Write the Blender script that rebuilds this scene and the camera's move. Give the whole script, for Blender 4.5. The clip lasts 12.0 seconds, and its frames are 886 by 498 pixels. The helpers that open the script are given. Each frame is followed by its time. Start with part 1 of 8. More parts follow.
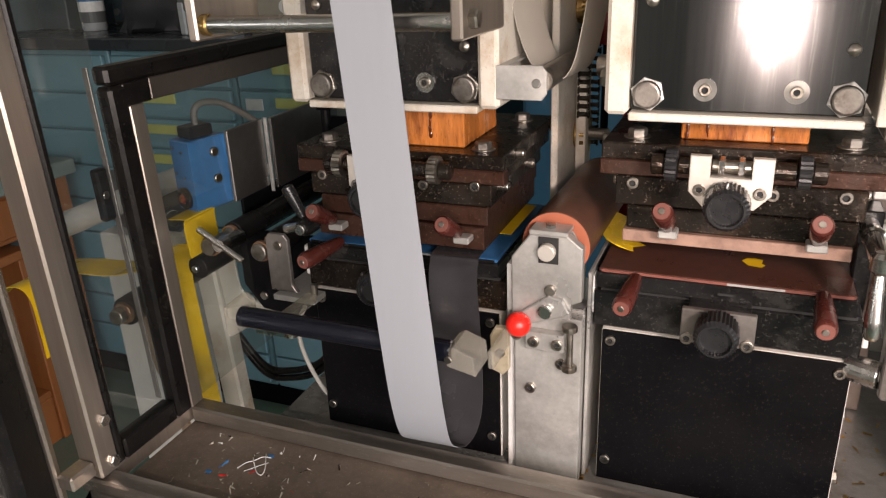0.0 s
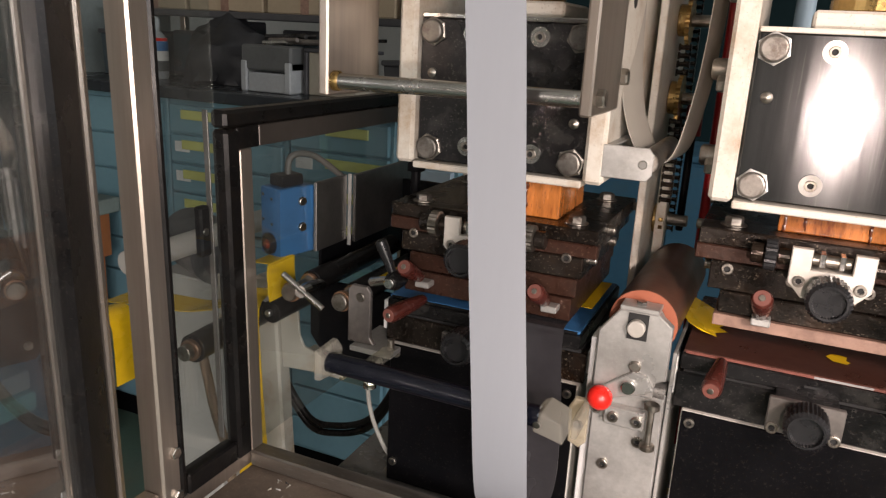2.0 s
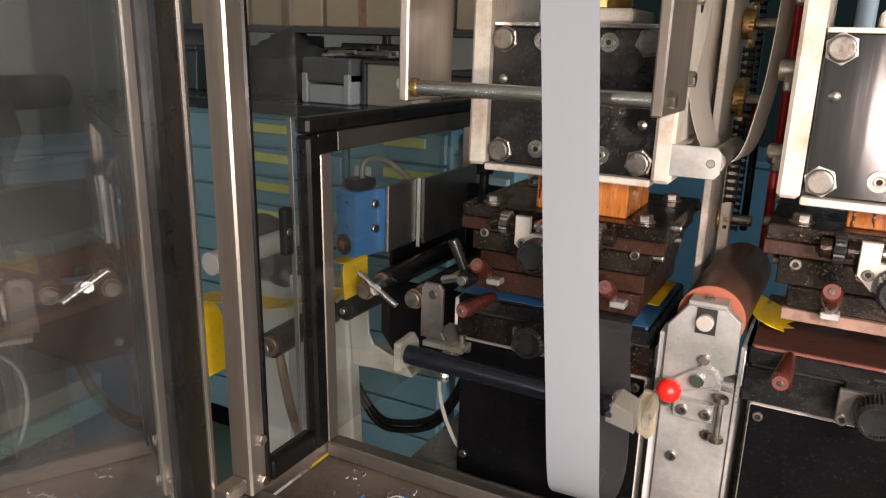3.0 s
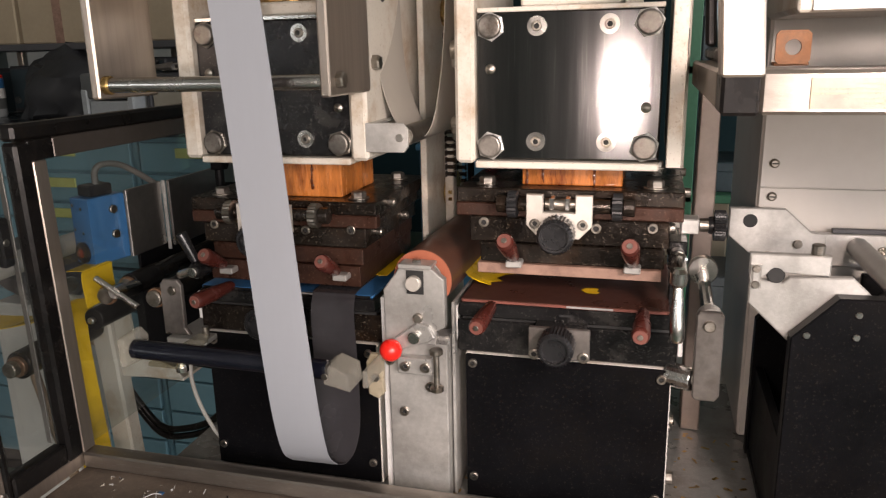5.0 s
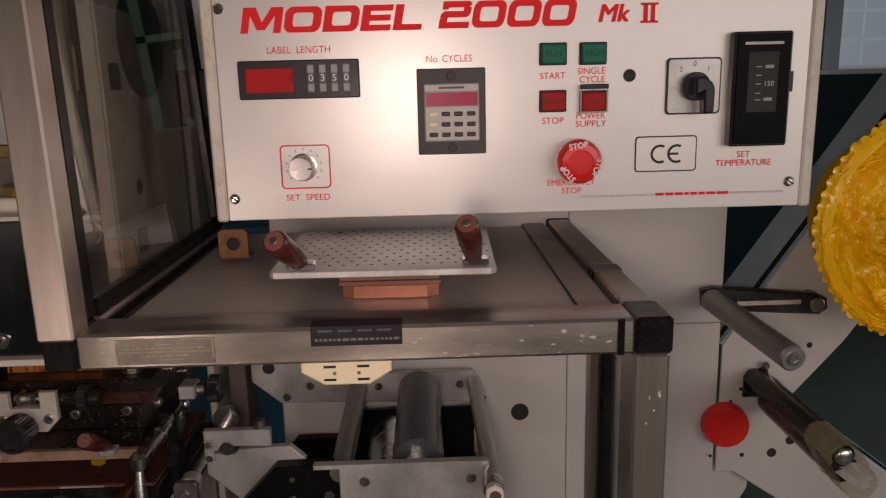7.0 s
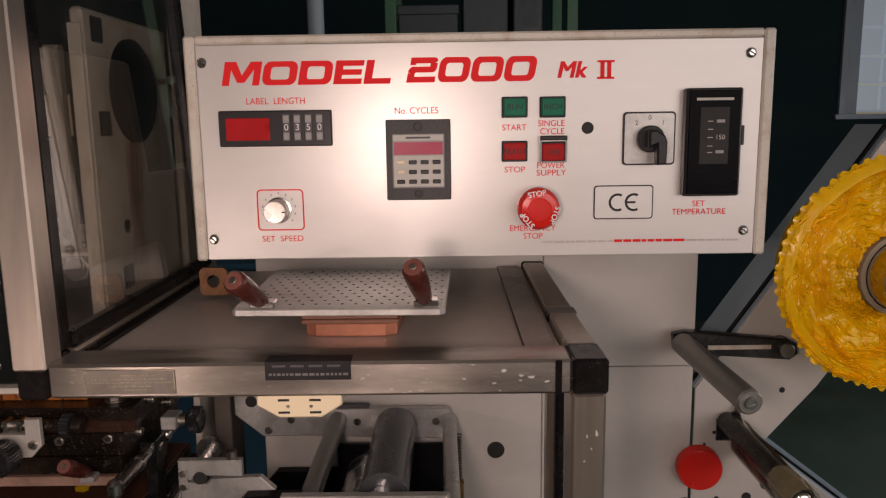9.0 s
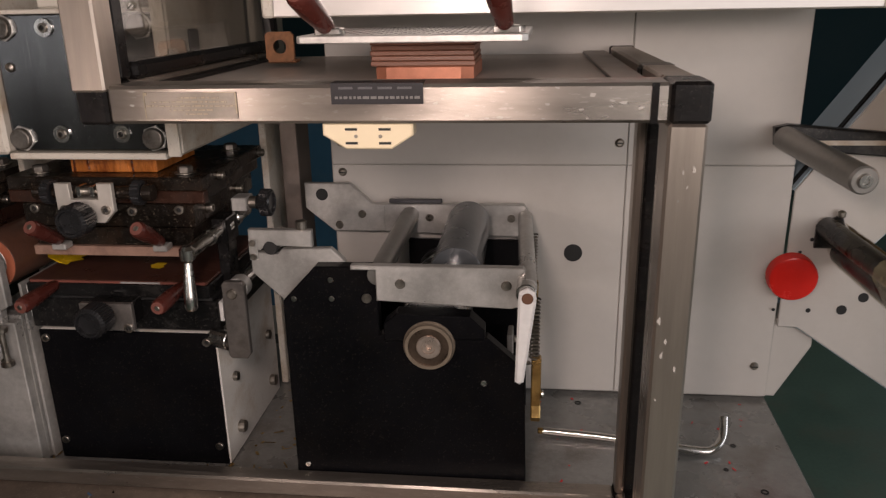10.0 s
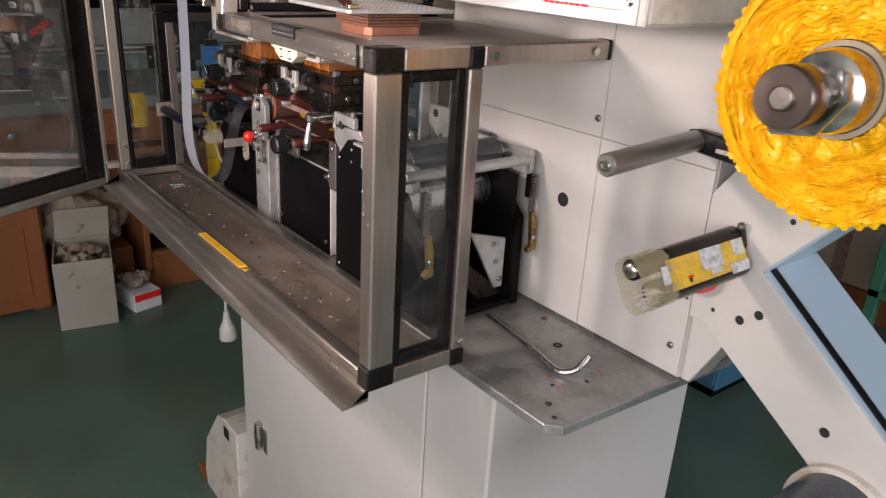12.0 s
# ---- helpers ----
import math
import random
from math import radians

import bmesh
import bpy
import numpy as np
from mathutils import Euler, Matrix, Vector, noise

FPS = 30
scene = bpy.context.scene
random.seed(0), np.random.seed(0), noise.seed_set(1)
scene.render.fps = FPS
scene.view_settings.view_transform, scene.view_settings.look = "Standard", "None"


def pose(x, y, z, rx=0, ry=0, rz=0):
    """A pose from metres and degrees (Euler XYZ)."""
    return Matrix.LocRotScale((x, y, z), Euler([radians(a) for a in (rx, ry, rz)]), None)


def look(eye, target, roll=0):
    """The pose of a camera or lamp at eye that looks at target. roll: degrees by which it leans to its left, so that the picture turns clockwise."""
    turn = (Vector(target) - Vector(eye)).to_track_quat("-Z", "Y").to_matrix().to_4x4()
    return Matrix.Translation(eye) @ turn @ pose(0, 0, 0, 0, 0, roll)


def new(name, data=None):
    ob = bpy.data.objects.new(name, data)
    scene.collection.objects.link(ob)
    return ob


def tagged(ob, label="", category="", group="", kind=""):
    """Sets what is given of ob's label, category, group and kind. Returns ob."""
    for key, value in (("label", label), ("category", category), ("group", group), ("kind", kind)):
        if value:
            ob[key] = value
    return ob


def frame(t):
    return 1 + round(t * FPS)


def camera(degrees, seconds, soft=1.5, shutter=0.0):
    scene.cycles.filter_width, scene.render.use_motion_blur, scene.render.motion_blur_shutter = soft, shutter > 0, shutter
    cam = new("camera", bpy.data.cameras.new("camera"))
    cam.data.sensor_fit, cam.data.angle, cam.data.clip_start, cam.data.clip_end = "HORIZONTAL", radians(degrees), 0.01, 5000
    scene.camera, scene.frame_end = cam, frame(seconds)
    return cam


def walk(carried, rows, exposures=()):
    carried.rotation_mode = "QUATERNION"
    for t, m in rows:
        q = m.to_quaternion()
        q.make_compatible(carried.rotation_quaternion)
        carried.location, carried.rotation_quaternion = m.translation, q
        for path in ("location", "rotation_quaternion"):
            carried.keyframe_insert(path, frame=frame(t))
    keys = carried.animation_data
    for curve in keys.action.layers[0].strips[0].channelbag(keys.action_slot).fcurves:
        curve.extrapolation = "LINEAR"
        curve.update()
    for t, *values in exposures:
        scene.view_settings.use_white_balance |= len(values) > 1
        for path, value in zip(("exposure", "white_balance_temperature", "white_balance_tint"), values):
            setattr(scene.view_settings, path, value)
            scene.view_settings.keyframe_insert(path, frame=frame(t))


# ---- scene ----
cam = camera(60.9, 12.0, 1.2, 0.12)
METRES, EYE, TILT, LEAN, TURN = 1.6, 1.3, 0.0, 0.0, 23.2
PATH = [
    (0, (0.07, 0.061, 1.366), (-0.652, 1.774, 0.628), -2.4),
    (0.5, (0.056, 0.068, 1.34), (-0.635, 1.817, 0.66), 3.3),
    (1, (0.058, 0.07, 1.338), (-0.616, 1.839, 0.692), 3.5),
    (1.5, (0.036, 0.045, 1.346), (-0.635, 1.838, 0.767), 3.8),
    (2, (0.013, 0.017, 1.361), (-0.756, 1.78, 0.811), 3.0),
    (2.5, (0.006, -0.005, 1.361), (-0.877, 1.706, 0.82), 2.0),
    (2.7, (0.004, -0.015, 1.36), (-0.888, 1.693, 0.824), 1.9),
    (4.3, (0.077, -0.028, 1.349), (-0.645, 1.772, 0.858), 0.0),
    (4.5, (0.091, -0.027, 1.347), (-0.57, 1.795, 0.852), -0.3),
    (5, (0.133, -0.019, 1.343), (-0.388, 1.844, 0.837), -1.2),
    (5.5, (0.166, -0.017, 1.33), (-0.232, 1.87, 0.803), -1.4),
    (6, (0.245, -0.023, 1.386), (0.102, 1.903, 0.863), -1.5),
    (6.5, (0.331, -0.02, 1.452), (0.358, 1.923, 0.977), -1.5),
    (7, (0.417, -0.021, 1.481), (0.455, 1.931, 1.048), -1.4),
    (7.2, (0.432, -0.025, 1.484), (0.478, 1.932, 1.071), -1.3),
    (8.8, (0.47, -0.048, 1.499), (0.477, 1.923, 1.161), -0.7),
    (9, (0.467, -0.052, 1.49), (0.448, 1.92, 1.156), -0.8),
    (9.5, (0.465, -0.055, 1.446), (0.359, 1.904, 1.056), -0.9),
    (10, (0.462, -0.032, 1.379), (0.25, 1.855, 0.751), -1.1),
    (10.5, (0.55, 0.058, 1.374), (-0.083, 1.82, 0.671), 1.0),
    (11, (0.747, 0.05, 1.381), (-0.461, 1.467, 0.651), 7.8),
    (11.5, (0.969, 0.028, 1.383), (-0.425, 1.256, 0.642), 4.1),
    (12, (1.228, 0.016, 1.427), (-0.221, 1.18, 0.687), 3.4),
]
walk(cam, [(t, look(eye, target, roll)) for t, eye, target, roll in PATH], [(0, 0.94, 6560, 14), (0.5, 0.86, 6560, 14), (1.5, 0.80, 6560, 14), (2.2, 0.86, 6560, 14), (2.5, 1.02, 6560, 14), (2.7, 1.02, 6560, 14), (4.3, 0.80, 6560, 14), (5, 0.68, 6560, 14), (5.5, 0.55, 6560, 15), (6, -0.20, 6560, 15), (6.5, -1.20, 6660, 17), (7, -1.35, 6780, 19), (9, -1.15, 6900, 22), (9.5, -1.12, 6720, 19), (10, -0.70, 6560, 16), (10.5, -0.20, 6460, 14), (11, 0.12, 6400, 14), (11.5, 0.56, 6300, 15), (12, 0.38, 6200, 16)])

# ---- light ----
world = bpy.data.worlds.new("sky")
scene.world = world
world.use_nodes = True
_n = world.node_tree.nodes
_sky = _n.new("ShaderNodeTexSky")
_sky.sky_type = "NISHITA"
_sky.sun_disc = False
_sky.sun_elevation, _sky.sun_rotation = radians(40), radians(120)
world.node_tree.links.new(_sky.outputs[0], _n["Background"].inputs[0])
_n["Background"].inputs[1].default_value = 0.12


def lamp(name, kind, m, watts, colour, size, size_y=None, spread=None):
    data = bpy.data.lights.new(name, kind)
    data.energy, data.color = watts, colour
    if kind == "AREA":
        data.shape, data.size, data.size_y = "RECTANGLE", size, size_y or size
        if spread:
            data.spread = radians(spread)
    elif kind == "SPOT":
        data.spot_size, data.spot_blend, data.shadow_soft_size = radians(spread), 0.5, size
    else:
        data.shadow_soft_size = size
    ob = new(name, data)
    ob.matrix_world = m
    return ob


# two fixed stand-ins for the torch carried below the camera, where it stays longest
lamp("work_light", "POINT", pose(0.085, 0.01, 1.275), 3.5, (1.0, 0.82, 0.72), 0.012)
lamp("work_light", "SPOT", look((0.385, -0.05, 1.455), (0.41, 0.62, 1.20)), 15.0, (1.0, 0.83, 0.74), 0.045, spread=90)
# daylight that falls in through the windows behind and beside the machine
lamp("window_light", "AREA", look((2.2, -2.40, 1.75), (0.2, 0.9, 0.9)), 76, (1.0, 0.93, 0.88), 3.0, 1.4)
lamp("window_light", "AREA", look((4.95, 1.0, 1.75), (0.4, 0.8, 1.0)), 52, (0.94, 0.96, 1.0), 2.6, 1.4)

# ---- helpers for meshes ----
BASE = {}
X, Y, Z = Vector((1, 0, 0)), Vector((0, 1, 0)), Vector((0, 0, 1))


def thing(name, base, label, category, group="", kind="", move=(0, 0, 0)):
    """An Empty at its base; move: a small step by which the whole thing is set over."""
    ob = new(name)
    ob.location = Vector(base) + Vector(move)
    ob.empty_display_size = 0.02
    BASE[ob] = Vector(base)
    return tagged(ob, label, category, group, kind)


def part(name, bm, material, parent=None, label="", smooth=False, kind=""):
    """One mesh object out of a bmesh in world places, under a thing or a part."""
    base = BASE.get(parent, Vector((0, 0, 0)))
    bmesh.ops.translate(bm, verts=bm.verts, vec=-base)
    me = bpy.data.meshes.new(name)
    bm.to_mesh(me)
    bm.free()
    if smooth:
        me.shade_smooth()
        me.set_sharp_from_angle(angle=radians(38))
    me.materials.append(material)
    ob = new(name, me)
    ob.parent = parent
    BASE[ob] = base
    return tagged(ob, label, kind=kind)


def solo(name, bm, material, label, category, group="", kind="", smooth=False):
    """A thing of one single mesh."""
    lo = [min(v.co[i] for v in bm.verts) for i in range(3)]
    hi = [max(v.co[i] for v in bm.verts) for i in range(3)]
    base = Vector(((lo[0] + hi[0]) / 2, (lo[1] + hi[1]) / 2, lo[2]))
    bmesh.ops.translate(bm, verts=bm.verts, vec=-base)
    me = bpy.data.meshes.new(name)
    bm.to_mesh(me)
    bm.free()
    if smooth:
        me.shade_smooth()
        me.set_sharp_from_angle(angle=radians(38))
    me.materials.append(material)
    ob = new(name, me)
    ob.location = base
    BASE[ob] = base
    return tagged(ob, label, category, group, kind)


def box(x0, x1, y0, y1, z0, z1, b=0.0015, bm=None, m=None):
    bm = bm or bmesh.new()
    vs = [bm.verts.new((x, y, z)) for x in (x0, x1) for y in (y0, y1) for z in (z0, z1)]
    fs = [bm.faces.new([vs[i] for i in q]) for q in
          ((0, 1, 3, 2), (4, 6, 7, 5), (0, 4, 5, 1), (2, 3, 7, 6), (0, 2, 6, 4), (1, 5, 7, 3))]
    b = min(b, 0.45 * min(abs(x1 - x0), abs(y1 - y0), abs(z1 - z0)))
    out = vs
    if b > 0:
        es = list({e for f in fs for e in f.edges})
        r = bmesh.ops.bevel(bm, geom=es, offset=b, segments=1, affect="EDGES")
        out = list({v for f in r["faces"] for v in f.verts})
    if m is not None:
        bmesh.ops.transform(bm, matrix=m, verts=out)
    return bm


def prism(pts, axis, a, c, b=0.0008, bm=None):
    """A polygon drawn on the plane across the axis, pulled from a to c. On x: (y, z); on y: (x, z); on z: (x, y)."""
    bm = bm or bmesh.new()

    def at(p, h):
        return {"x": (h, p[0], p[1]), "y": (p[0], h, p[1]), "z": (p[0], p[1], h)}[axis]
    lo, hi = [bm.verts.new(at(p, a)) for p in pts], [bm.verts.new(at(p, c)) for p in pts]
    n = len(pts)
    fs = [bm.faces.new(lo), bm.faces.new(hi[::-1])]
    fs += [bm.faces.new((lo[i], hi[i], hi[(i + 1) % n], lo[(i + 1) % n])) for i in range(n)]
    bmesh.ops.recalc_face_normals(bm, faces=fs)
    if b > 0:
        es = list({e for f in fs[:2] for e in f.edges})
        bmesh.ops.bevel(bm, geom=es, offset=b, segments=1, affect="EDGES")
    return bm


def lathe(p0, p1, profile, seg=20, bm=None, close=True):
    """Rings along the line p0 to p1: profile rows are (share of the way, radius)."""
    bm = bm or bmesh.new()
    p0, p1 = Vector(p0), Vector(p1)
    d = (p1 - p0).normalized()
    u = d.orthogonal().normalized()
    w = d.cross(u)
    rings = []
    for s, r in profile:
        c = p0.lerp(p1, s)
        rings.append([bm.verts.new(c + r * (math.cos(2 * math.pi * i / seg) * u + math.sin(2 * math.pi * i / seg) * w)) for i in range(seg)])
    for q, r in zip(rings, rings[1:]):
        for i in range(seg):
            bm.faces.new((q[i], q[(i + 1) % seg], r[(i + 1) % seg], r[i]))
    if close:
        bm.faces.new(rings[0][::-1])
        bm.faces.new(rings[-1])
    return bm


def rod(p0, p1, r, seg=16, e=0.0008, bm=None):
    """A round bar with slightly broken edges."""
    n = (Vector(p1) - Vector(p0)).length
    k = min(e, 0.4 * r, 0.3 * n) / n
    return lathe(p0, p1, [(0, r - k * n), (k, r), (1 - k, r), (1, r - k * n)], seg, bm)


def ring(p0, p1, r_in, r_out, seg=24, bm=None):
    bm = bm or bmesh.new()
    return lathe(p0, p1, [(0, r_in), (0, r_out), (1, r_out), (1, r_in), (0, r_in)], seg, bm, close=False)


def hexhead(c, d, r, h, bm=None, turn=0.0):
    """A hexagon bolt head, r to the corners, that stands h out of c along d."""
    bm = bm or bmesh.new()
    c, d = Vector(c), Vector(d).normalized()
    u = d.orthogonal().normalized()
    w = d.cross(u)
    rows = [(0, r), (0.78 * h, r), (h, 0.86 * r)]
    rings = [[bm.verts.new(c + d * s + q * (math.cos(math.pi / 3 * i + turn) * u + math.sin(math.pi / 3 * i + turn) * w)) for i in range(6)] for s, q in rows]
    for a, b in zip(rings, rings[1:]):
        for i in range(6):
            bm.faces.new((a[i], a[(i + 1) % 6], b[(i + 1) % 6], b[i]))
    bm.faces.new(rings[-1])
    bm.faces.new(rings[0][::-1])
    return bm


def tube(points, r, seg=10, bm=None, rings_at=None):
    """A bent bar along a smooth line through the points."""
    bm = bm or bmesh.new()
    pts = [Vector(p) for p in points]
    fine = []
    for i in range(len(pts) - 1):
        a, b, c, d = pts[max(i - 1, 0)], pts[i], pts[i + 1], pts[min(i + 2, len(pts) - 1)]
        for k in range(6):
            s = k / 6
            fine.append(0.5 * (2 * b + (c - a) * s + (2 * a - 5 * b + 4 * c - d) * s * s + (3 * b - a - 3 * c + d) * s ** 3))
    fine.append(pts[-1])
    u = None
    rings = []
    for i, p in enumerate(fine):
        t = (fine[min(i + 1, len(fine) - 1)] - fine[max(i - 1, 0)]).normalized()
        u = t.orthogonal().normalized() if u is None else (u - t * u.dot(t)).normalized()
        w = t.cross(u)
        rings.append([bm.verts.new(p + r * (math.cos(2 * math.pi * k / seg) * u + math.sin(2 * math.pi * k / seg) * w)) for k in range(seg)])
    for q, s in zip(rings, rings[1:]):
        for i in range(seg):
            bm.faces.new((q[i], q[(i + 1) % seg], s[(i + 1) % seg], s[i]))
    bm.faces.new(rings[0][::-1])
    bm.faces.new(rings[-1])
    return bm


def sheet(points, across, thick=0.0006, bm=None, fine=8):
    """A bent strip: the line of the points, as wide as the vector across."""
    bm = bm or bmesh.new()
    pts = [Vector(p) for p in points]
    line = []
    for i in range(len(pts) - 1):
        a, b, c, d = pts[max(i - 1, 0)], pts[i], pts[i + 1], pts[min(i + 2, len(pts) - 1)]
        for k in range(fine):
            s = k / fine
            line.append(0.5 * (2 * b + (c - a) * s + (2 * a - 5 * b + 4 * c - d) * s * s + (3 * b - a - 3 * c + d) * s ** 3))
    line.append(pts[-1])
    across = Vector(across)
    rows = []
    for i, p in enumerate(line):
        t = (line[min(i + 1, len(line) - 1)] - line[max(i - 1, 0)]).normalized()
        n = across.cross(t).normalized() * thick / 2
        rows.append([bm.verts.new(q) for q in (p + n, p + across + n, p + across - n, p - n)])
    for a, b in zip(rows, rows[1:]):
        for i in range(4):
            bm.faces.new((a[i], a[(i + 1) % 4], b[(i + 1) % 4], b[i]))
    bm.faces.new(rows[0][::-1])
    bm.faces.new(rows[-1])
    bmesh.ops.recalc_face_normals(bm, faces=bm.faces)
    return bm


def words(text, x, y, z, height, material, parent=None, width=None, squash=1.0, lean=0.0, bold=0.0, name="lettering", turn=None, align="CENTER"):
    """Lettering that faces -y, centred on the place, as a flat mesh."""
    cu = bpy.data.curves.new(name, "FONT")
    cu.body, cu.size, cu.align_x, cu.align_y, cu.shear, cu.extrude = text, height / 0.72, align, "CENTER", lean, 0.0
    cu.offset = bold * height
    tmp = bpy.data.objects.new("tmp", cu)
    scene.collection.objects.link(tmp)
    bpy.context.view_layer.update()
    me = bpy.data.meshes.new_from_object(tmp.evaluated_get(bpy.context.evaluated_depsgraph_get()))
    bpy.data.objects.remove(tmp)
    bpy.data.curves.remove(cu)
    bm = bmesh.new()
    bm.from_mesh(me)
    bpy.data.meshes.remove(me)
    if width and bm.verts:
        span = max(v.co.x for v in bm.verts) - min(v.co.x for v in bm.verts)
        squash = width / span
    bmesh.ops.transform(bm, matrix=Matrix.Translation((x, y, z)) @ (turn or pose(0, 0, 0, 90, 0, 0)) @ Matrix.Diagonal((squash, 1, 1, 1)), verts=bm.verts)
    return part(name, bm, material, parent)

# ---- materials ----
def mat(name, colour, rough=0.5, metal=0.0, dark=0.75, light=1.12, big=9.0, fine=90.0, bump=0.06, bump_scale=260.0,
        rough_var=0.12, stretch=(1, 1, 1), stain=None, stain_amount=0.0, stain_scale=16.0, coat=0.0, spec=0.5, island=0.0, speck=None, speck_amount=0.0):
    """A surface with two scales of variation, a fine relief, stains and specks. Scales are per metre."""
    m = bpy.data.materials.new(name)
    m.use_nodes = True
    t = m.node_tree
    n, ln = t.nodes, t.links.new
    bsdf = n["Principled BSDF"]
    geo = n.new("ShaderNodeNewGeometry")
    mp = n.new("ShaderNodeMapping")
    mp.inputs["Scale"].default_value = stretch
    ln(geo.outputs["Position"], mp.inputs["Vector"])

    def noise_at(scale, detail=5.0, rough_=0.6):
        q = n.new("ShaderNodeTexNoise")
        q.inputs["Scale"].default_value, q.inputs["Detail"].default_value, q.inputs["Roughness"].default_value = scale, detail, rough_
        ln(mp.outputs[0], q.inputs["Vector"])
        return q

    a, b = noise_at(big), noise_at(fine, 3.0)
    add = n.new("ShaderNodeMath")
    add.operation = "MULTIPLY_ADD"
    ln(b.outputs[0], add.inputs[0])
    add.inputs[1].default_value = 0.45
    ln(a.outputs[0], add.inputs[2])
    ramp = n.new("ShaderNodeMapRange")
    ramp.inputs[1].default_value, ramp.inputs[2].default_value = 0.45, 1.0
    ramp.inputs[3].default_value, ramp.inputs[4].default_value = dark, light
    ln(add.outputs[0], ramp.inputs[0])
    mul = n.new("ShaderNodeVectorMath")
    mul.operation = "SCALE"
    mul.inputs[0].default_value = colour
    ln(ramp.outputs[0], mul.inputs["Scale"])
    out = mul.outputs[0]

    def layer(colour2, scale, lo, hi, amount, out, detail=6.0):
        s = noise_at(scale, detail, 0.7)
        r = n.new("ShaderNodeMapRange")
        r.inputs[1].default_value, r.inputs[2].default_value, r.inputs[4].default_value = lo, hi, amount
        ln(s.outputs[0], r.inputs[0])
        mix = n.new("ShaderNodeMix")
        mix.data_type = "RGBA"
        ln(r.outputs[0], mix.inputs[0])
        ln(out, mix.inputs[6])
        mix.inputs[7].default_value = (*colour2, 1)
        return mix.outputs[2]

    if stain:
        out = layer(stain, stain_scale, 0.5, 0.68, stain_amount, out)
    if speck:
        out = layer(speck, 420.0, 0.62, 0.68, speck_amount, out, 2.0)
    if island:
        info = n.new("ShaderNodeObjectInfo")
        r = n.new("ShaderNodeMapRange")
        r.inputs[3].default_value, r.inputs[4].default_value = 1 - island, 1 + island
        ln(info.outputs["Random"], r.inputs[0])
        sc = n.new("ShaderNodeVectorMath")
        sc.operation = "SCALE"
        ln(out, sc.inputs[0])
        ln(r.outputs[0], sc.inputs["Scale"])
        out = sc.outputs[0]
    ln(out, bsdf.inputs["Base Color"])
    rr = n.new("ShaderNodeMapRange")
    rr.inputs[1].default_value, rr.inputs[2].default_value = 0.3, 0.7
    rr.inputs[3].default_value, rr.inputs[4].default_value = max(0.03, rough - rough_var), min(1, rough + rough_var)
    ln(a.outputs[0], rr.inputs[0])
    ln(rr.outputs[0], bsdf.inputs["Roughness"])
    bsdf.inputs["Metallic"].default_value = metal
    bsdf.inputs["Specular IOR Level"].default_value = spec
    bsdf.inputs["Coat Weight"].default_value = coat
    if bump:
        c = noise_at(bump_scale, 4.0)
        bp = n.new("ShaderNodeBump")
        bp.inputs["Strength"].default_value, bp.inputs["Distance"].default_value = bump, 0.002
        ln(c.outputs[0], bp.inputs["Height"])
        ln(bp.outputs[0], bsdf.inputs["Normal"])
    return m


def glow(name, colour, strength, base=(0.02, 0.02, 0.02)):
    m = bpy.data.materials.new(name)
    m.use_nodes = True
    b = m.node_tree.nodes["Principled BSDF"]
    b.inputs["Base Color"].default_value = (*base, 1)
    b.inputs["Roughness"].default_value = 0.3
    b.inputs["Emission Color"].default_value = (*colour, 1)
    b.inputs["Emission Strength"].default_value = strength
    return m


def pane(name, colour, rough=0.02, gain=0.75, least=0.03, dust=0.0):
    """A thin clear sheet: mostly see-through, with true reflections at its surface and a film of dust."""
    m = bpy.data.materials.new(name)
    m.use_nodes = True
    t = m.node_tree
    n, ln = t.nodes, t.links.new
    n.remove(n["Principled BSDF"])
    tr, gl, mix, lw = n.new("ShaderNodeBsdfTransparent"), n.new("ShaderNodeBsdfGlossy"), n.new("ShaderNodeMixShader"), n.new("ShaderNodeLayerWeight")
    tr.inputs[0].default_value = (*colour, 1)
    gl.inputs["Roughness"].default_value = rough
    lw.inputs[0].default_value = 0.5
    pw, sc = n.new("ShaderNodeMath"), n.new("ShaderNodeMath")
    pw.operation, sc.operation = "POWER", "MULTIPLY_ADD"
    pw.inputs[1].default_value = 4.0
    sc.inputs[1].default_value, sc.inputs[2].default_value = gain, least
    ln(lw.outputs["Facing"], pw.inputs[0])
    ln(pw.outputs[0], sc.inputs[0])
    ln(sc.outputs[0], mix.inputs[0])
    ln(tr.outputs[0], mix.inputs[1])
    ln(gl.outputs[0], mix.inputs[2])
    out = mix.outputs[0]
    if dust:
        geo, nz, mr = n.new("ShaderNodeNewGeometry"), n.new("ShaderNodeTexNoise"), n.new("ShaderNodeMapRange")
        df, mix2 = n.new("ShaderNodeBsdfDiffuse"), n.new("ShaderNodeMixShader")
        nz.inputs["Scale"].default_value, nz.inputs["Detail"].default_value = 14.0, 6.0
        mr.inputs[1].default_value, mr.inputs[2].default_value = 0.3, 0.75
        mr.inputs[3].default_value, mr.inputs[4].default_value = 0.4 * dust, 1.6 * dust
        df.inputs[0].default_value = (0.62, 0.60, 0.56, 1)
        ln(geo.outputs["Position"], nz.inputs["Vector"])
        ln(nz.outputs[0], mr.inputs[0])
        ln(mr.outputs[0], mix2.inputs[0])
        ln(out, mix2.inputs[1])
        ln(df.outputs[0], mix2.inputs[2])
        out = mix2.outputs[0]
    ln(out, n["Material Output"].inputs[0])
    return m


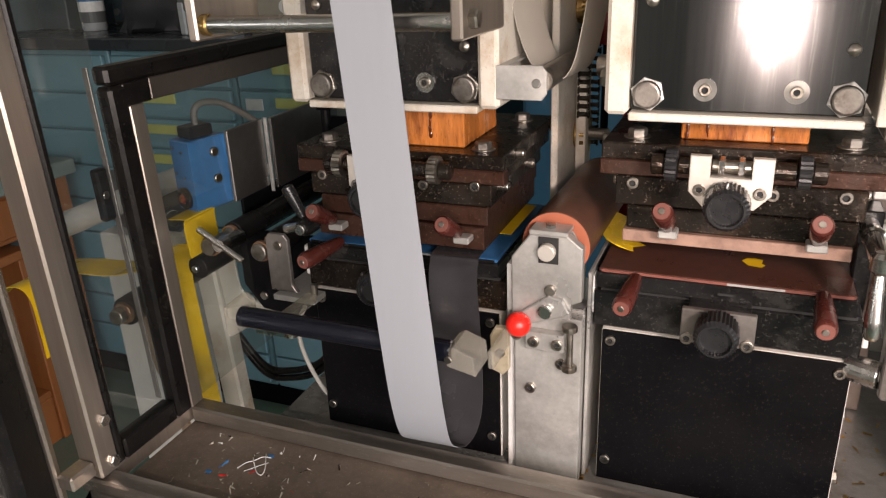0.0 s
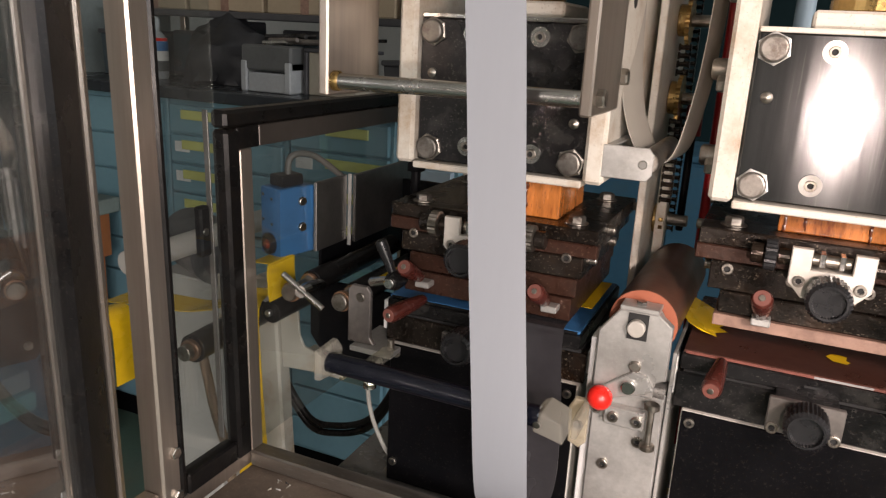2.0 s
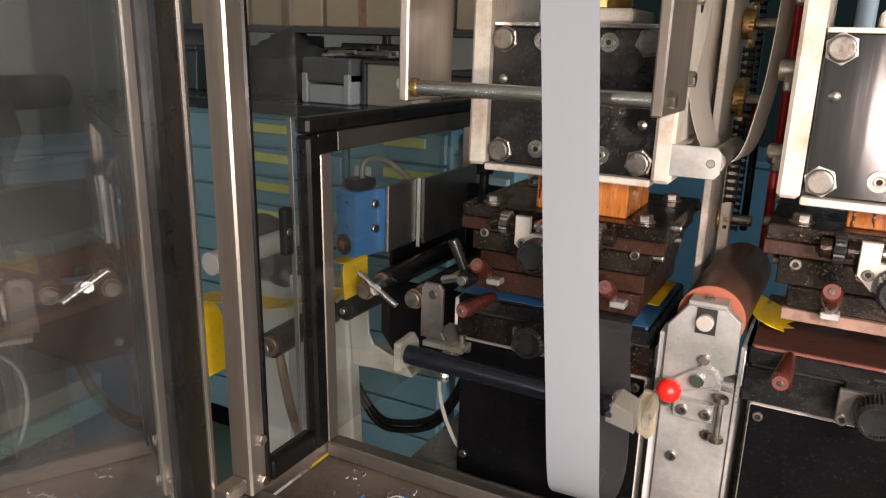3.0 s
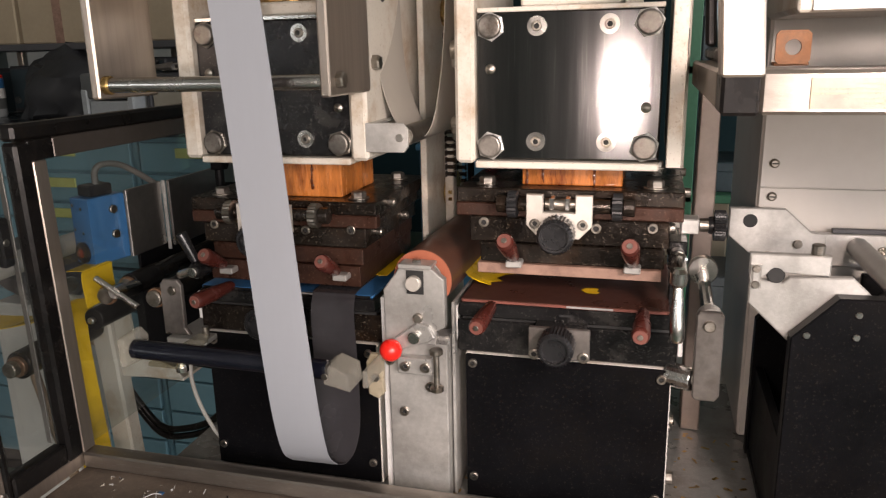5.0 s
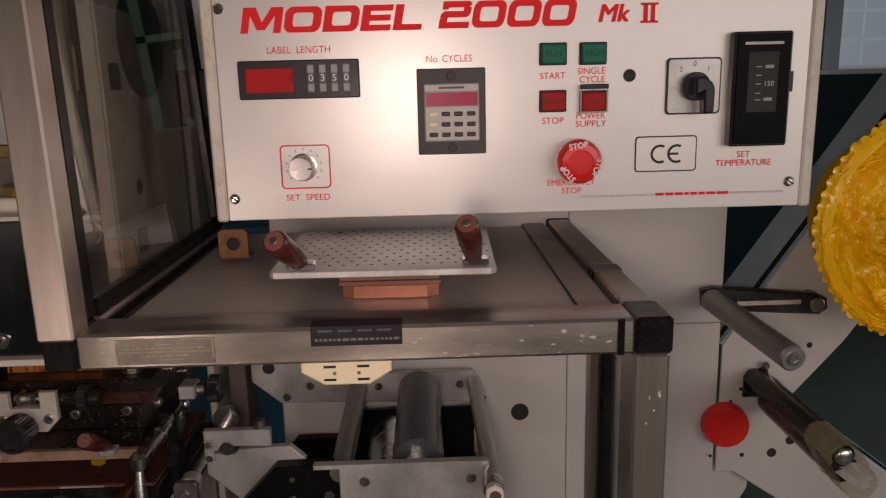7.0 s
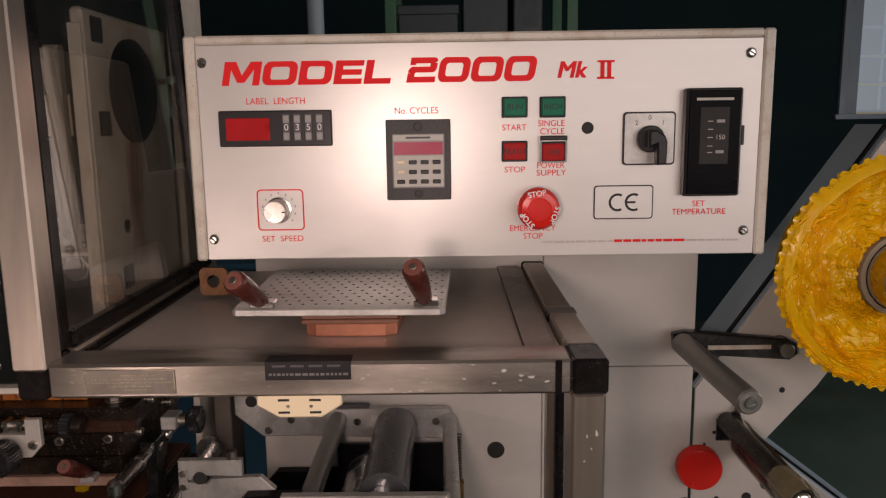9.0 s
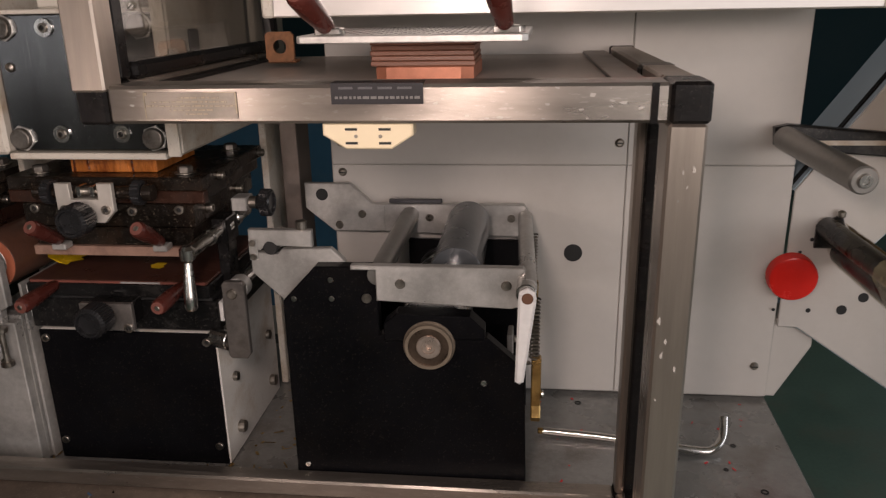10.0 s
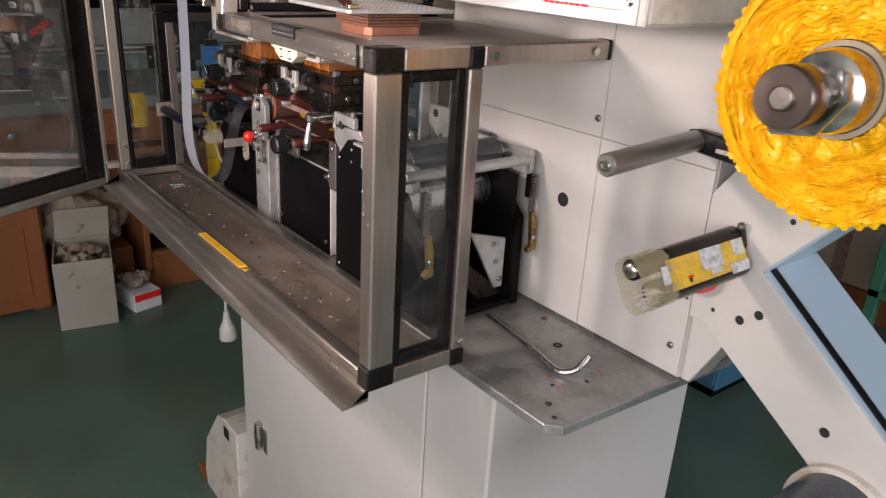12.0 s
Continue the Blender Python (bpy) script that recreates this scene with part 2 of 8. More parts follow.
STEEL = mat("brushed_steel", (0.43, 0.37, 0.315), 0.32, 0.85, 0.66, 1.2, 7, 160, 0.05, 700, 0.10, (1, 1, 0.06), stain=(0.30, 0.27, 0.24), stain_amount=0.45, stain_scale=8)
STEEL_X = mat("brushed_steel_long", (0.38, 0.34, 0.30), 0.36, 0.88, 0.65, 1.15, 14, 160, 0.05, 700, 0.12, (0.22, 1, 1), stain=(0.24, 0.215, 0.19), stain_amount=0.6, stain_scale=16, speck=(0.55, 0.52, 0.48), speck_amount=0.25)
POLISHED = mat("polished_dark_plate", (0.145, 0.147, 0.15), 0.155, 1.0, 0.75, 1.2, 30, 420, 0.03, 240, 0.03, (1, 1, 0.03), stain=(0.085, 0.083, 0.08), stain_amount=0.6, stain_scale=14, speck=(0.4, 0.39, 0.37), speck_amount=0.15)


def brushed(m, amount):
    """Stretches a metal's highlight upright, as fine level brush lines do."""
    n, ln = m.node_tree.nodes, m.node_tree.links.new
    tan = n.new("ShaderNodeTangent")
    tan.direction_type, tan.axis = "RADIAL", "Z"
    b = n["Principled BSDF"]
    b.inputs["Anisotropic"].default_value, b.inputs["Anisotropic Rotation"].default_value = amount, 0.25
    ln(tan.outputs[0], b.inputs["Tangent"])


brushed(STEEL_X, 0.75)
brushed(POLISHED, 0.6)
BRIGHT = mat("bright_plated_steel", (0.66, 0.62, 0.56), 0.45, 0.55, 0.85, 1.05, 30, 200, 0.05)
WHITEPT = mat("white_machine_paint", (0.68, 0.65, 0.60), 0.45, 0.0, 0.9, 1.04, 6, 60, 0.05, 500, stain=(0.42, 0.32, 0.22), stain_amount=0.6, stain_scale=18, speck=(0.2, 0.14, 0.09), speck_amount=0.3)
CHROME = mat("bright_steel", (0.62, 0.60, 0.57), 0.22, 1.0, 0.85, 1.05, 30, 200, 0.02)
BOLT = mat("dull_bolt_steel", (0.36, 0.33, 0.29), 0.38, 1.0, 0.6, 1.2, 60, 300, 0.08, 500, stain=(0.12, 0.08, 0.05), stain_amount=0.5, stain_scale=70)
ZINC = mat("milled_aluminium", (0.50, 0.49, 0.465), 0.40, 0.55, 0.68, 1.15, 14, 160, 0.08, 420, 0.14, stain=(0.30, 0.285, 0.265), stain_amount=0.6, stain_scale=26, speck=(0.7, 0.69, 0.66), speck_amount=0.12)
CREAM = mat("cream_machine_paint", (0.58, 0.54, 0.47), 0.42, 0.0, 0.9, 1.05, 6, 60, 0.06, 500, stain=(0.32, 0.20, 0.10), stain_amount=0.7, stain_scale=16, speck=(0.16, 0.09, 0.045), speck_amount=0.35)
GREYPAINT = mat("light_grey_machine_paint", (0.50, 0.475, 0.44), 0.5, 0.0, 0.93, 1.04, 5, 70, 0.07, 900, stain=(0.40, 0.37, 0.33), stain_amount=0.4, stain_scale=5)
BLACKPL = mat("black_oxide_plate", (0.018, 0.0175, 0.018), 0.30, 0.6, 0.6, 1.4, 10, 120, 0.10, 300, 0.10, stain=(0.15, 0.14, 0.13), stain_amount=0.35, stain_scale=24, speck=(0.3, 0.28, 0.25), speck_amount=0.2)
BLACKPT = mat("black_satin_paint", (0.0035, 0.0035, 0.0042), 0.40, 0.0, 0.7, 1.4, 12, 150, 0.05, 500, 0.08, stain=(0.007, 0.006, 0.0055), stain_amount=0.5, stain_scale=14, speck=(0.09, 0.08, 0.07), speck_amount=0.12, spec=0.07)
RUBBER = mat("black_rubber", (0.006, 0.0055, 0.0055), 0.30, 0.0, 0.7, 1.4, 12, 120, 0.05, 300, stain=(0.014, 0.011, 0.009), stain_amount=0.6, stain_scale=40, speck=(0.16, 0.14, 0.12), speck_amount=0.12, spec=0.17)
OILY = mat("oily_dark_steel", (0.019, 0.0145, 0.0115), 0.27, 0.55, 0.4, 1.6, 26, 180, 0.25, 240, 0.15, stain=(0.040, 0.022, 0.012), stain_amount=0.8, stain_scale=22, speck=(0.40, 0.33, 0.25), speck_amount=0.34)
BROWNST = mat("brown_stained_steel", (0.060, 0.026, 0.017), 0.33, 0.45, 0.45, 1.4, 30, 180, 0.18, 240, stain=(0.024, 0.014, 0.010), stain_amount=0.8, stain_scale=30, speck=(0.3, 0.2, 0.14), speck_amount=0.25)
DIE = mat("brown_die_plate", (0.085, 0.034, 0.024), 0.33, 0.15, 0.75, 1.25, 18, 160, 0.04, 400, stain=(0.04, 0.02, 0.016), stain_amount=0.6, stain_scale=18, speck=(0.22, 0.13, 0.10), speck_amount=0.15)
REDFELT = mat("red_edge", (0.17, 0.05, 0.035), 0.6, stain=(0.06, 0.025, 0.018), stain_amount=0.6, stain_scale=40)
TANEDGE = mat("tan_sheet_edge", (0.29, 0.175, 0.13), 0.6, 0.0, 0.6, 1.2, 40, 200, stain=(0.12, 0.06, 0.04), stain_amount=0.7, stain_scale=45)
ROLLER = mat("brown_rubber_roller", (0.115, 0.052, 0.034), 0.40, 0.0, 0.7, 1.25, 14, 120, 0.06, 300, stain=(0.04, 0.03, 0.024), stain_amount=0.6, stain_scale=12)
ROLLEND = mat("orange_rubber_edge", (0.34, 0.10, 0.05), 0.6)
WOODB = mat("oil_soaked_wood", (0.44, 0.145, 0.030), 0.24, 0.0, 0.35, 1.5, 42, 240, 0.08, 300, 0.12, (1.5, 1, 0.30), stain=(0.11, 0.020, 0.004), stain_amount=1.0, stain_scale=44, coat=0.7, speck=(0.05, 0.014, 0.004), speck_amount=0.5)
DRIP = mat("dark_resin", (0.085, 0.020, 0.006), 0.12, 0.0, 0.5, 1.4, 60, 200, 0.05, coat=0.6)
BAKE = mat("brown_bakelite", (0.062, 0.015, 0.011), 0.24, 0.0, 0.75, 1.3, 40, 200, 0.04)
BAKETIP = mat("worn_bakelite_end", (0.155, 0.055, 0.042), 0.45)
KNOB = mat("black_knob_plastic", (0.012, 0.012, 0.013), 0.30, 0.0, 0.8, 1.3, 40, 200, 0.05)
RED = mat("red_plastic", (0.68, 0.018, 0.011), 0.22, 0.0, 0.9, 1.05, 20, 80, 0.0)
REDINK = mat("red_ink", (0.78, 0.026, 0.028), 0.5, 0.0, 0.95, 1.04, spec=0.08)
PANEL = mat("silver_panel_face", (0.60, 0.58, 0.555), 0.36, 0.35, 0.95, 1.03, 4, 120, 0.03, 1400, 0.04, (0.3, 1, 1), stain=(0.52, 0.50, 0.47), stain_amount=0.4, stain_scale=5)
BLACKPLASTIC = mat("black_plastic", (0.014, 0.013, 0.015), 0.4, spec=0.3)
GREYPLASTIC = mat("grey_plastic_face", (0.30, 0.29, 0.28), 0.5)
DARKGREY = mat("dark_grey_plastic", (0.06, 0.06, 0.065), 0.5)
KEYCAP = mat("pale_key", (0.48, 0.46, 0.42), 0.5)
REDLENS = mat("dark_red_lens", (0.42, 0.008, 0.010), 0.3, spec=0.2)
MAGLENS = mat("magenta_display_lens", (0.36, 0.010, 0.06), 0.3, spec=0.2)
REDKEY = mat("red_lamp_button", (0.38, 0.010, 0.009), 0.4, spec=0.12)
GREENKEY = mat("green_lamp_button", (0.004, 0.15, 0.085), 0.4, spec=0.12)
WHITE = mat("white_print", (0.75, 0.74, 0.72), 0.5)
YELLOW = mat("yellow_film", (0.80, 0.50, 0.012), 0.28, 0.0, 0.85, 1.1, 14, 80, 0.08, 200)
WASTE = mat("bright_yellow_waste_film", (0.92, 0.53, 0.004), 0.30, 0.0, 0.88, 1.06, 20, 120, 0.03, 120, 0.08, stain=(0.86, 0.36, 0.004), stain_amount=0.5, stain_scale=22)
YPAINT = mat("yellow_sticker", (0.78, 0.44, 0.02), 0.5)
BLUE = mat("blue_enamel", (0.040, 0.15, 0.34), 0.42, 0.0, 0.8, 1.1, 18, 90, 0.05, stain=(0.02, 0.07, 0.16), stain_amount=0.4, stain_scale=24)
RIBBON = mat("matt_grey_ribbon", (0.285, 0.297, 0.325), 0.55, 0.0, 0.97, 1.03, 4, 220, 0.0, 200, 0.04, (1, 1, 0.08))
RIBBACK = mat("dark_glossy_ribbon_back", (0.035, 0.033, 0.036), 0.22, 0.1)
FOIL = mat("beige_backing_paper", (0.36, 0.33, 0.285), 0.5, 0.0, 0.95, 1.03, 6, 60, 0.0)
NAVY = mat("dark_blue_gloss_bar", (0.003, 0.0035, 0.0075), 0.20, 0.0, 0.8, 1.3, 30, 150, 0.04, speck=(0.12, 0.12, 0.13), speck_amount=0.12)
CLEAR = pane("clear_acrylic_block", (0.82, 0.80, 0.72), 0.08)


def frosted(name, colour, share):
    """Clear plastic that has turned dull: part clear, part scattering."""
    m = mat(name, colour, 0.25, 0.0, 0.9, 1.06, 30, 120, 0.03)
    n, ln = m.node_tree.nodes, m.node_tree.links.new
    tr, mix = n.new("ShaderNodeBsdfTransparent"), n.new("ShaderNodeMixShader")
    tr.inputs[0].default_value = (0.88, 0.86, 0.80, 1)
    mix.inputs[0].default_value = share
    ln(tr.outputs[0], mix.inputs[1])
    ln(n["Principled BSDF"].outputs[0], mix.inputs[2])
    ln(mix.outputs[0], n["Material Output"].inputs[0])
    return m


FROST = frosted("yellowed_acrylic", (0.46, 0.44, 0.39), 0.30)
HEADBOLT = mat("greasy_bolt_face", (0.20, 0.185, 0.165), 0.42, 0.85, 0.6, 1.25, 60, 300, 0.12, 400, stain=(0.06, 0.04, 0.028), stain_amount=0.7, stain_scale=110)
YELLOWED = frosted("dull_yellowed_acrylic", (0.46, 0.40, 0.29), 0.6)
DARKSTEEL = mat("dark_flat_steel", (0.22, 0.20, 0.185), 0.38, 0.65, 0.6, 1.25, 16, 150, 0.06, 400, stain=(0.10, 0.085, 0.07), stain_amount=0.5, stain_scale=24)
BUSH = mat("bronze_bush", (0.26, 0.15, 0.09), 0.42, 0.6, 0.7, 1.2, 40, 160, 0.05)
GLASS = pane("guard_glass", (0.86, 0.89, 0.89), 0.015, 0.75, 0.05, 0.012)
SMOKED = pane("smoked_side_glass", (0.74, 0.72, 0.69), 0.012, 1.7, 0.06, 0.012)
DOORGLASS = pane("door_glass", (0.84, 0.86, 0.85), 0.02, 2.4, 0.26, 0.045)
TRAY = mat("dirty_tray_steel", (0.25, 0.20, 0.16), 0.50, 0.55, 0.6, 1.2, 8, 120, 0.10, 300, stain=(0.11, 0.085, 0.07), stain_amount=0.7, stain_scale=9, speck=(0.45, 0.40, 0.34), speck_amount=0.3)
DECK = mat("dull_deck_sheet", (0.45, 0.395, 0.35), 0.42, 0.3, 0.85, 1.1, 5, 90, 0.05, 500, stain=(0.34, 0.30, 0.265), stain_amount=0.4, stain_scale=6)
BED = mat("worn_bed_plate", (0.30, 0.30, 0.29), 0.32, 0.5, 0.7, 1.15, 9, 140, 0.08, 300, 0.14, stain=(0.15, 0.13, 0.11), stain_amount=0.6, stain_scale=16, speck=(0.5, 0.46, 0.4), speck_amount=0.25)
COPPER = mat("copper_block", (0.50, 0.20, 0.12), 0.42, 0.4, 0.75, 1.15, 20, 120, 0.05, 300, stain=(0.30, 0.11, 0.06), stain_amount=0.4)
PLY = mat("brown_laminate", (0.20, 0.085, 0.05), 0.5, 0.0, 0.7, 1.2, 30, 140, 0.1, 200, 0.1, (0.2, 1, 3))
IVORY = mat("ivory_plastic", (0.68, 0.58, 0.40), 0.4, 0.0, 0.95, 1.05)
BRASS = mat("worn_brass", (0.50, 0.33, 0.12), 0.32, 0.9, 0.6, 1.15, 40, 160, 0.05, stain=(0.12, 0.06, 0.025), stain_amount=0.6, stain_scale=50)
FLOOR = mat("green_linoleum", (0.088, 0.142, 0.108), 0.40, 0.0, 0.75, 1.2, 3, 70, 0.05, 120, 0.12, stain=(0.125, 0.115, 0.085), stain_amount=0.6, stain_scale=2.5, speck=(0.04, 0.05, 0.04), speck_amount=0.2)
CABBLUE = mat("blue_grey_cabinet_paint", (0.165, 0.305, 0.36), 0.42, 0.0, 0.9, 1.06, 4, 60, 0.03)
DEEPBLUE = mat("faded_blue_cabinet_paint", (0.06, 0.17, 0.27), 0.42, 0.0, 0.85, 1.1, 4, 60, 0.03, stain=(0.10, 0.16, 0.19), stain_amount=0.4, stain_scale=7)
LABELY = mat("pale_yellow_label", (0.55, 0.55, 0.17), 0.6)
ORANGEWOOD = mat("varnished_pine", (0.23, 0.078, 0.022), 0.42, 0.0, 0.7, 1.2, 5, 60, 0.05, 200, 0.1, (1, 1, 0.12), stain=(0.12, 0.038, 0.012), stain_amount=0.5, stain_scale=6)
CARD = mat("cardboard", (0.36, 0.29, 0.20), 0.8, 0.0, 0.85, 1.08, 6, 80, 0.08, 200)
CARDW = mat("pale_cardboard", (0.34, 0.31, 0.25), 0.8, 0.0, 0.85, 1.08, 6, 80, 0.08, 200)
SACK = mat("crumpled_paper", (0.32, 0.25, 0.18), 0.8, 0.0, 0.6, 1.25, 12, 60, 0.3, 60)
WALL = mat("teal_wall_paint", (0.013, 0.032, 0.037), 0.75, 0.0, 0.9, 1.06, 2, 40, 0.05, 90, spec=0.15)
PALEWALL = mat("pale_wall_plaster", (0.42, 0.42, 0.39), 0.8, 0.0, 0.9, 1.05, 2, 40, 0.08, 80)
CEIL = mat("ceiling_plaster", (0.55, 0.55, 0.52), 0.85, 0.0, 0.93, 1.04, 2, 30, 0.05, 60)
PALEBLUE = mat("pale_blue_enamel", (0.36, 0.45, 0.52), 0.4, 0.0, 0.95, 1.04, 4, 50, 0.03)
# flat black for print, and for the shade inside holes, slots and recesses
DARKSHADE = mat("hole_shade_and_print_black", (0.01, 0.01, 0.01), 0.7)
# the blocks glow by themselves in place of daylight from behind
BLOCKGLASS = glow("glowing_glass_block", (0.72, 0.88, 1.0), 0.45, (0.25, 0.32, 0.36))

# ---- the room ----
solo("floor", box(-2.75, 5.2, -2.75, 5.7, -0.05, 0.0, 0), FLOOR, "worn green linoleum workshop floor", "floor", kind="structure")
solo("ceiling", box(-2.75, 5.2, -2.75, 5.7, 2.9, 3.0, 0), CEIL, "plain pale workshop ceiling", "ceiling", kind="structure")
solo("wall_west", box(-2.6, -2.45, -2.6, 5.4, 0, 2.9, 0), PALEWALL, "pale plastered workshop wall", "wall", kind="structure")


def wall_with_hole(name, axis, a, c, lo, hi, h0, h1, z0, z1, material, label):
    """A wall with one window opening: it runs from lo to hi, the opening from h0 to h1."""
    bm = bmesh.new()
    for u0, u1, w0, w1 in ((lo, h0, 0, 2.9), (h1, hi, 0, 2.9), (h0, h1, 0, z0), (h0, h1, z1, 2.9)):
        if axis == "y":
            box(u0, u1, a, c, w0, w1, 0, bm)
        else:
            box(a, c, u0, u1, w0, w1, 0, bm)
    bmesh.ops.remove_doubles(bm, verts=bm.verts, dist=1e-5)
    return solo(name, bm, material, label, "wall", kind="structure")


wall_with_hole("wall_north", "y", 5.4, 5.6, -2.45, 5.0, 3.26, 4.60, 1.50, 2.60, WALL, "dark teal painted wall with a glass block window")
wall_with_hole("wall_south", "y", -2.6, -2.45, -2.45, 5.0, 0.6, 3.8, 1.0, 2.5, PALEWALL, "pale wall with a wide window opening")
wall_with_hole("wall_east", "x", 5.0, 5.15, -2.45, 5.4, -0.4, 2.4, 1.0, 2.5, PALEWALL, "pale wall with a window opening")

# glass block window, seen past the control panel
win = thing("window_1", (3.9, 5.45, 1.50), "glass block window in a pale plastered reveal", "window", kind="structure")
for s in ((3.22, 3.26, 1.50, 2.60), (4.60, 4.64, 1.50, 2.60), (3.22, 4.64, 2.60, 2.64), (3.20, 4.66, 1.465, 1.50)):
    part("window_frame", box(s[0], s[1], 5.37, 5.56, s[2], s[3], 0.003), PALEBLUE, win)
part("reveal", box(3.262, 3.38, 5.44, 5.56, 1.502, 2.598, 0.003), PALEBLUE, win)
for i in range(6):
    for j in range(5):
        x, z = 3.384 + i * 0.2, 1.515 + j * 0.2
        part("pane", box(x, x + 0.188, 5.50, 5.58, z, z + 0.188, 0.014), BLOCKGLASS, win)

# ---- the machine's base ----
base = thing("steel_cabinet", (0.24, 0.9, 0), "cream painted steel base cabinet of the label press", "machine base")
part("body", box(-0.258, 0.60, 0.625, 1.10, 0.06, 0.900, 0.004), GREYPAINT, base)
part("plinth", box(-0.235, 0.57, 0.65, 1.0, 0.0, 0.06, 0.002), BLACKPT, base)
part("door", box(-0.163, 0.455, 0.619, 0.6248, 0.09, 0.885, 0.002), GREYPAINT, base, "cream sheet door")
part("latch", prism([(-0.157, 0.395), (-0.143, 0.395), (-0.138, 0.360), (-0.143, 0.325), (-0.157, 0.325), (-0.162, 0.360)], "y", 0.604, 0.619, 0.002), CHROME, base, "bright steel swing latch")
part("handle", tube([(0.22, 0.619, 0.30), (0.215, 0.59, 0.30), (0.21, 0.588, 0.27), (0.21, 0.588, 0.16), (0.215, 0.59, 0.13), (0.22, 0.619, 0.13)], 0.005), CHROME, base, "bright steel bow handle", True)
part("latch_plate", box(-0.136, -0.122, 0.6155, 0.6188, 0.322, 0.385, 0.001), BOLT, base)
part("outrigger", prism([(-0.485, 0.0), (-0.495, 0.05), (-0.470, 0.17), (-0.385, 0.285), (-0.34, 0.30), (-0.2585, 0.30), (-0.2585, 0.0)], "y", 0.600, 0.74, 0.004), CREAM, base, "soiled white sloping foot")
part("slot", box(-0.335, -0.305, 0.5985, 0.5998, 0.255, 0.285, 0), DARKSHADE, base)

solo("wood_chock", box(-0.550, -0.490, 0.60, 0.70, 0.0, 0.035, 0.003), ORANGEWOOD, "small pine chock on the floor at the machine foot", "wood block")

bed = thing("bed_plate", (0.2, 0.7, 0.905), "worn grey steel bed plate with holes", "machine bed")
part("plate", prism([(-0.358, 0.584), (0.728, 0.584), (0.745, 0.600), (0.760, 0.95), (-0.362, 0.95)], "z", 0.9035, 0.917, 0.0015), BED, bed)
# dark rings put the shade of the holes in as colour
for x, y, r in ((0.601, 0.737, 0.0065), (0.70, 0.62, 0.004), (0.725, 0.605, 0.003), (0.69, 0.70, 0.003), (0.53, 0.78, 0.004), (0.672, 0.655, 0.0025)):
    part("hole", ring((x, y, 0.9172), (x, y, 0.9178), r * 0.55, r, 16), DARKSHADE, bed)

# tall grey box that carries the control panel
cab = thing("machine_housing", (0.5, 0.95, 0.917), "light grey painted sheet steel housing with fine seams", "machine housing")
part("front_panel", box(0.242, 0.5735, 0.803, 0.806, 0.922, 1.2015, 0.0006), GREYPAINT, cab)
part("front_panel", box(0.242, 0.5735, 0.803, 0.806, 1.2025, 1.44, 0.0006), GREYPAINT, cab)
part("front_panel", box(0.5745, 0.752, 0.803, 0.806, 0.922, 1.2015, 0.0006), GREYPAINT, cab)
part("front_panel", box(0.5745, 0.752, 0.803, 0.806, 1.2025, 1.44, 0.0006), GREYPAINT, cab)
part("body", box(0.240, 0.753, 0.8065, 1.06, 0.918, 1.44, 0.003), GREYPAINT, cab)
part("hole", lathe((0.519, 0.8026, 1.099), (0.519, 0.8030, 1.099), [(0, 0.0105), (1, 0.0105)], 24), DARKSHADE, cab)
for x, z in ((0.254, 1.227), (0.254, 1.193), (0.735, 0.962), (0.735, 1.38), (0.565, 1.227)):
    s = part("screw", lathe((x, 0.803, z), (x, 0.7995, z), [(0, 0.0048), (0.5, 0.0048), (1, 0.003)], 14), BOLT, cab)
    part("slot", box(x - 0.0035, x + 0.0035, 0.7990, 0.7996, z - 0.0006, z + 0.0006, 0), DARKSHADE, s)
part("corner_gusset", prism([(0.752, 1.02), (0.80, 1.02), (0.80, 0.985), (0.765, 0.918), (0.752, 0.918)], "y", 0.812, 0.86, 0.001), GREYPAINT, cab)

# ---- guard of steel tube, rubber and glass ----
guard = thing("machine_guard", (0.07, 0.5, 0.93), "brushed steel tube guard with black rubber edging and glass", "machine guard")


def tube_x(x0, x1, y0, y1, z0, z1, label=""):
    return part("rail", box(x0, x1, y0, y1, z0, z1, 0.002), STEEL_X, guard, label)


def post(x0, x1, y0, y1, z0, z1):
    return part("post", box(x0, x1, y0, y1, z0, z1, 0.002), STEEL, guard)


def cap(x0, x1, y0, y1, z0, z1):
    return part("corner_cap", box(x0, x1, y0, y1, z0, z1, 0.002), RUBBER, guard, "black plastic corner cap")


RZ0, RZ1 = 1.305, 1.3295
tube_x(0.190, 0.5495, 0.440, 0.475, RZ0, RZ1, "scratched front rail")
cap(0.5495, 0.574, 0.4385, 0.477, RZ0 - 0.0005, RZ1 + 0.0005)
cap(0.169, 0.190, 0.4385, 0.477, RZ0 - 0.0005, RZ1 + 0.0005)
part("tape_band", box(0.5375, 0.542, 0.4388, 0.4399, RZ0, RZ1, 0), RUBBER, guard)
part("rail", box(0.5495, 0.573, 0.477, 0.566, RZ0, RZ1, 0.002), STEEL, guard)
cap(0.5485, 0.574, 0.566, 0.587, RZ0 - 0.0005, RZ1 - 0.0015)
part("joint_plate", box(0.5495, 0.5735, 0.5662, 0.5868, RZ1 - 0.0014, RZ1, 0.0003), DARKSTEEL, guard)
part("rail", box(0.5495, 0.573, 0.587, 0.797, RZ0, RZ1, 0.002), STEEL, guard)
cap(0.5485, 0.574, 0.797, 0.8025, RZ0 - 0.0005, RZ1 + 0.0005)
for y in (0.60, 0.770):
    part("bolt", hexhead((0.5730, y, 1.317), X, 0.006, 0.004), CHROME, guard)
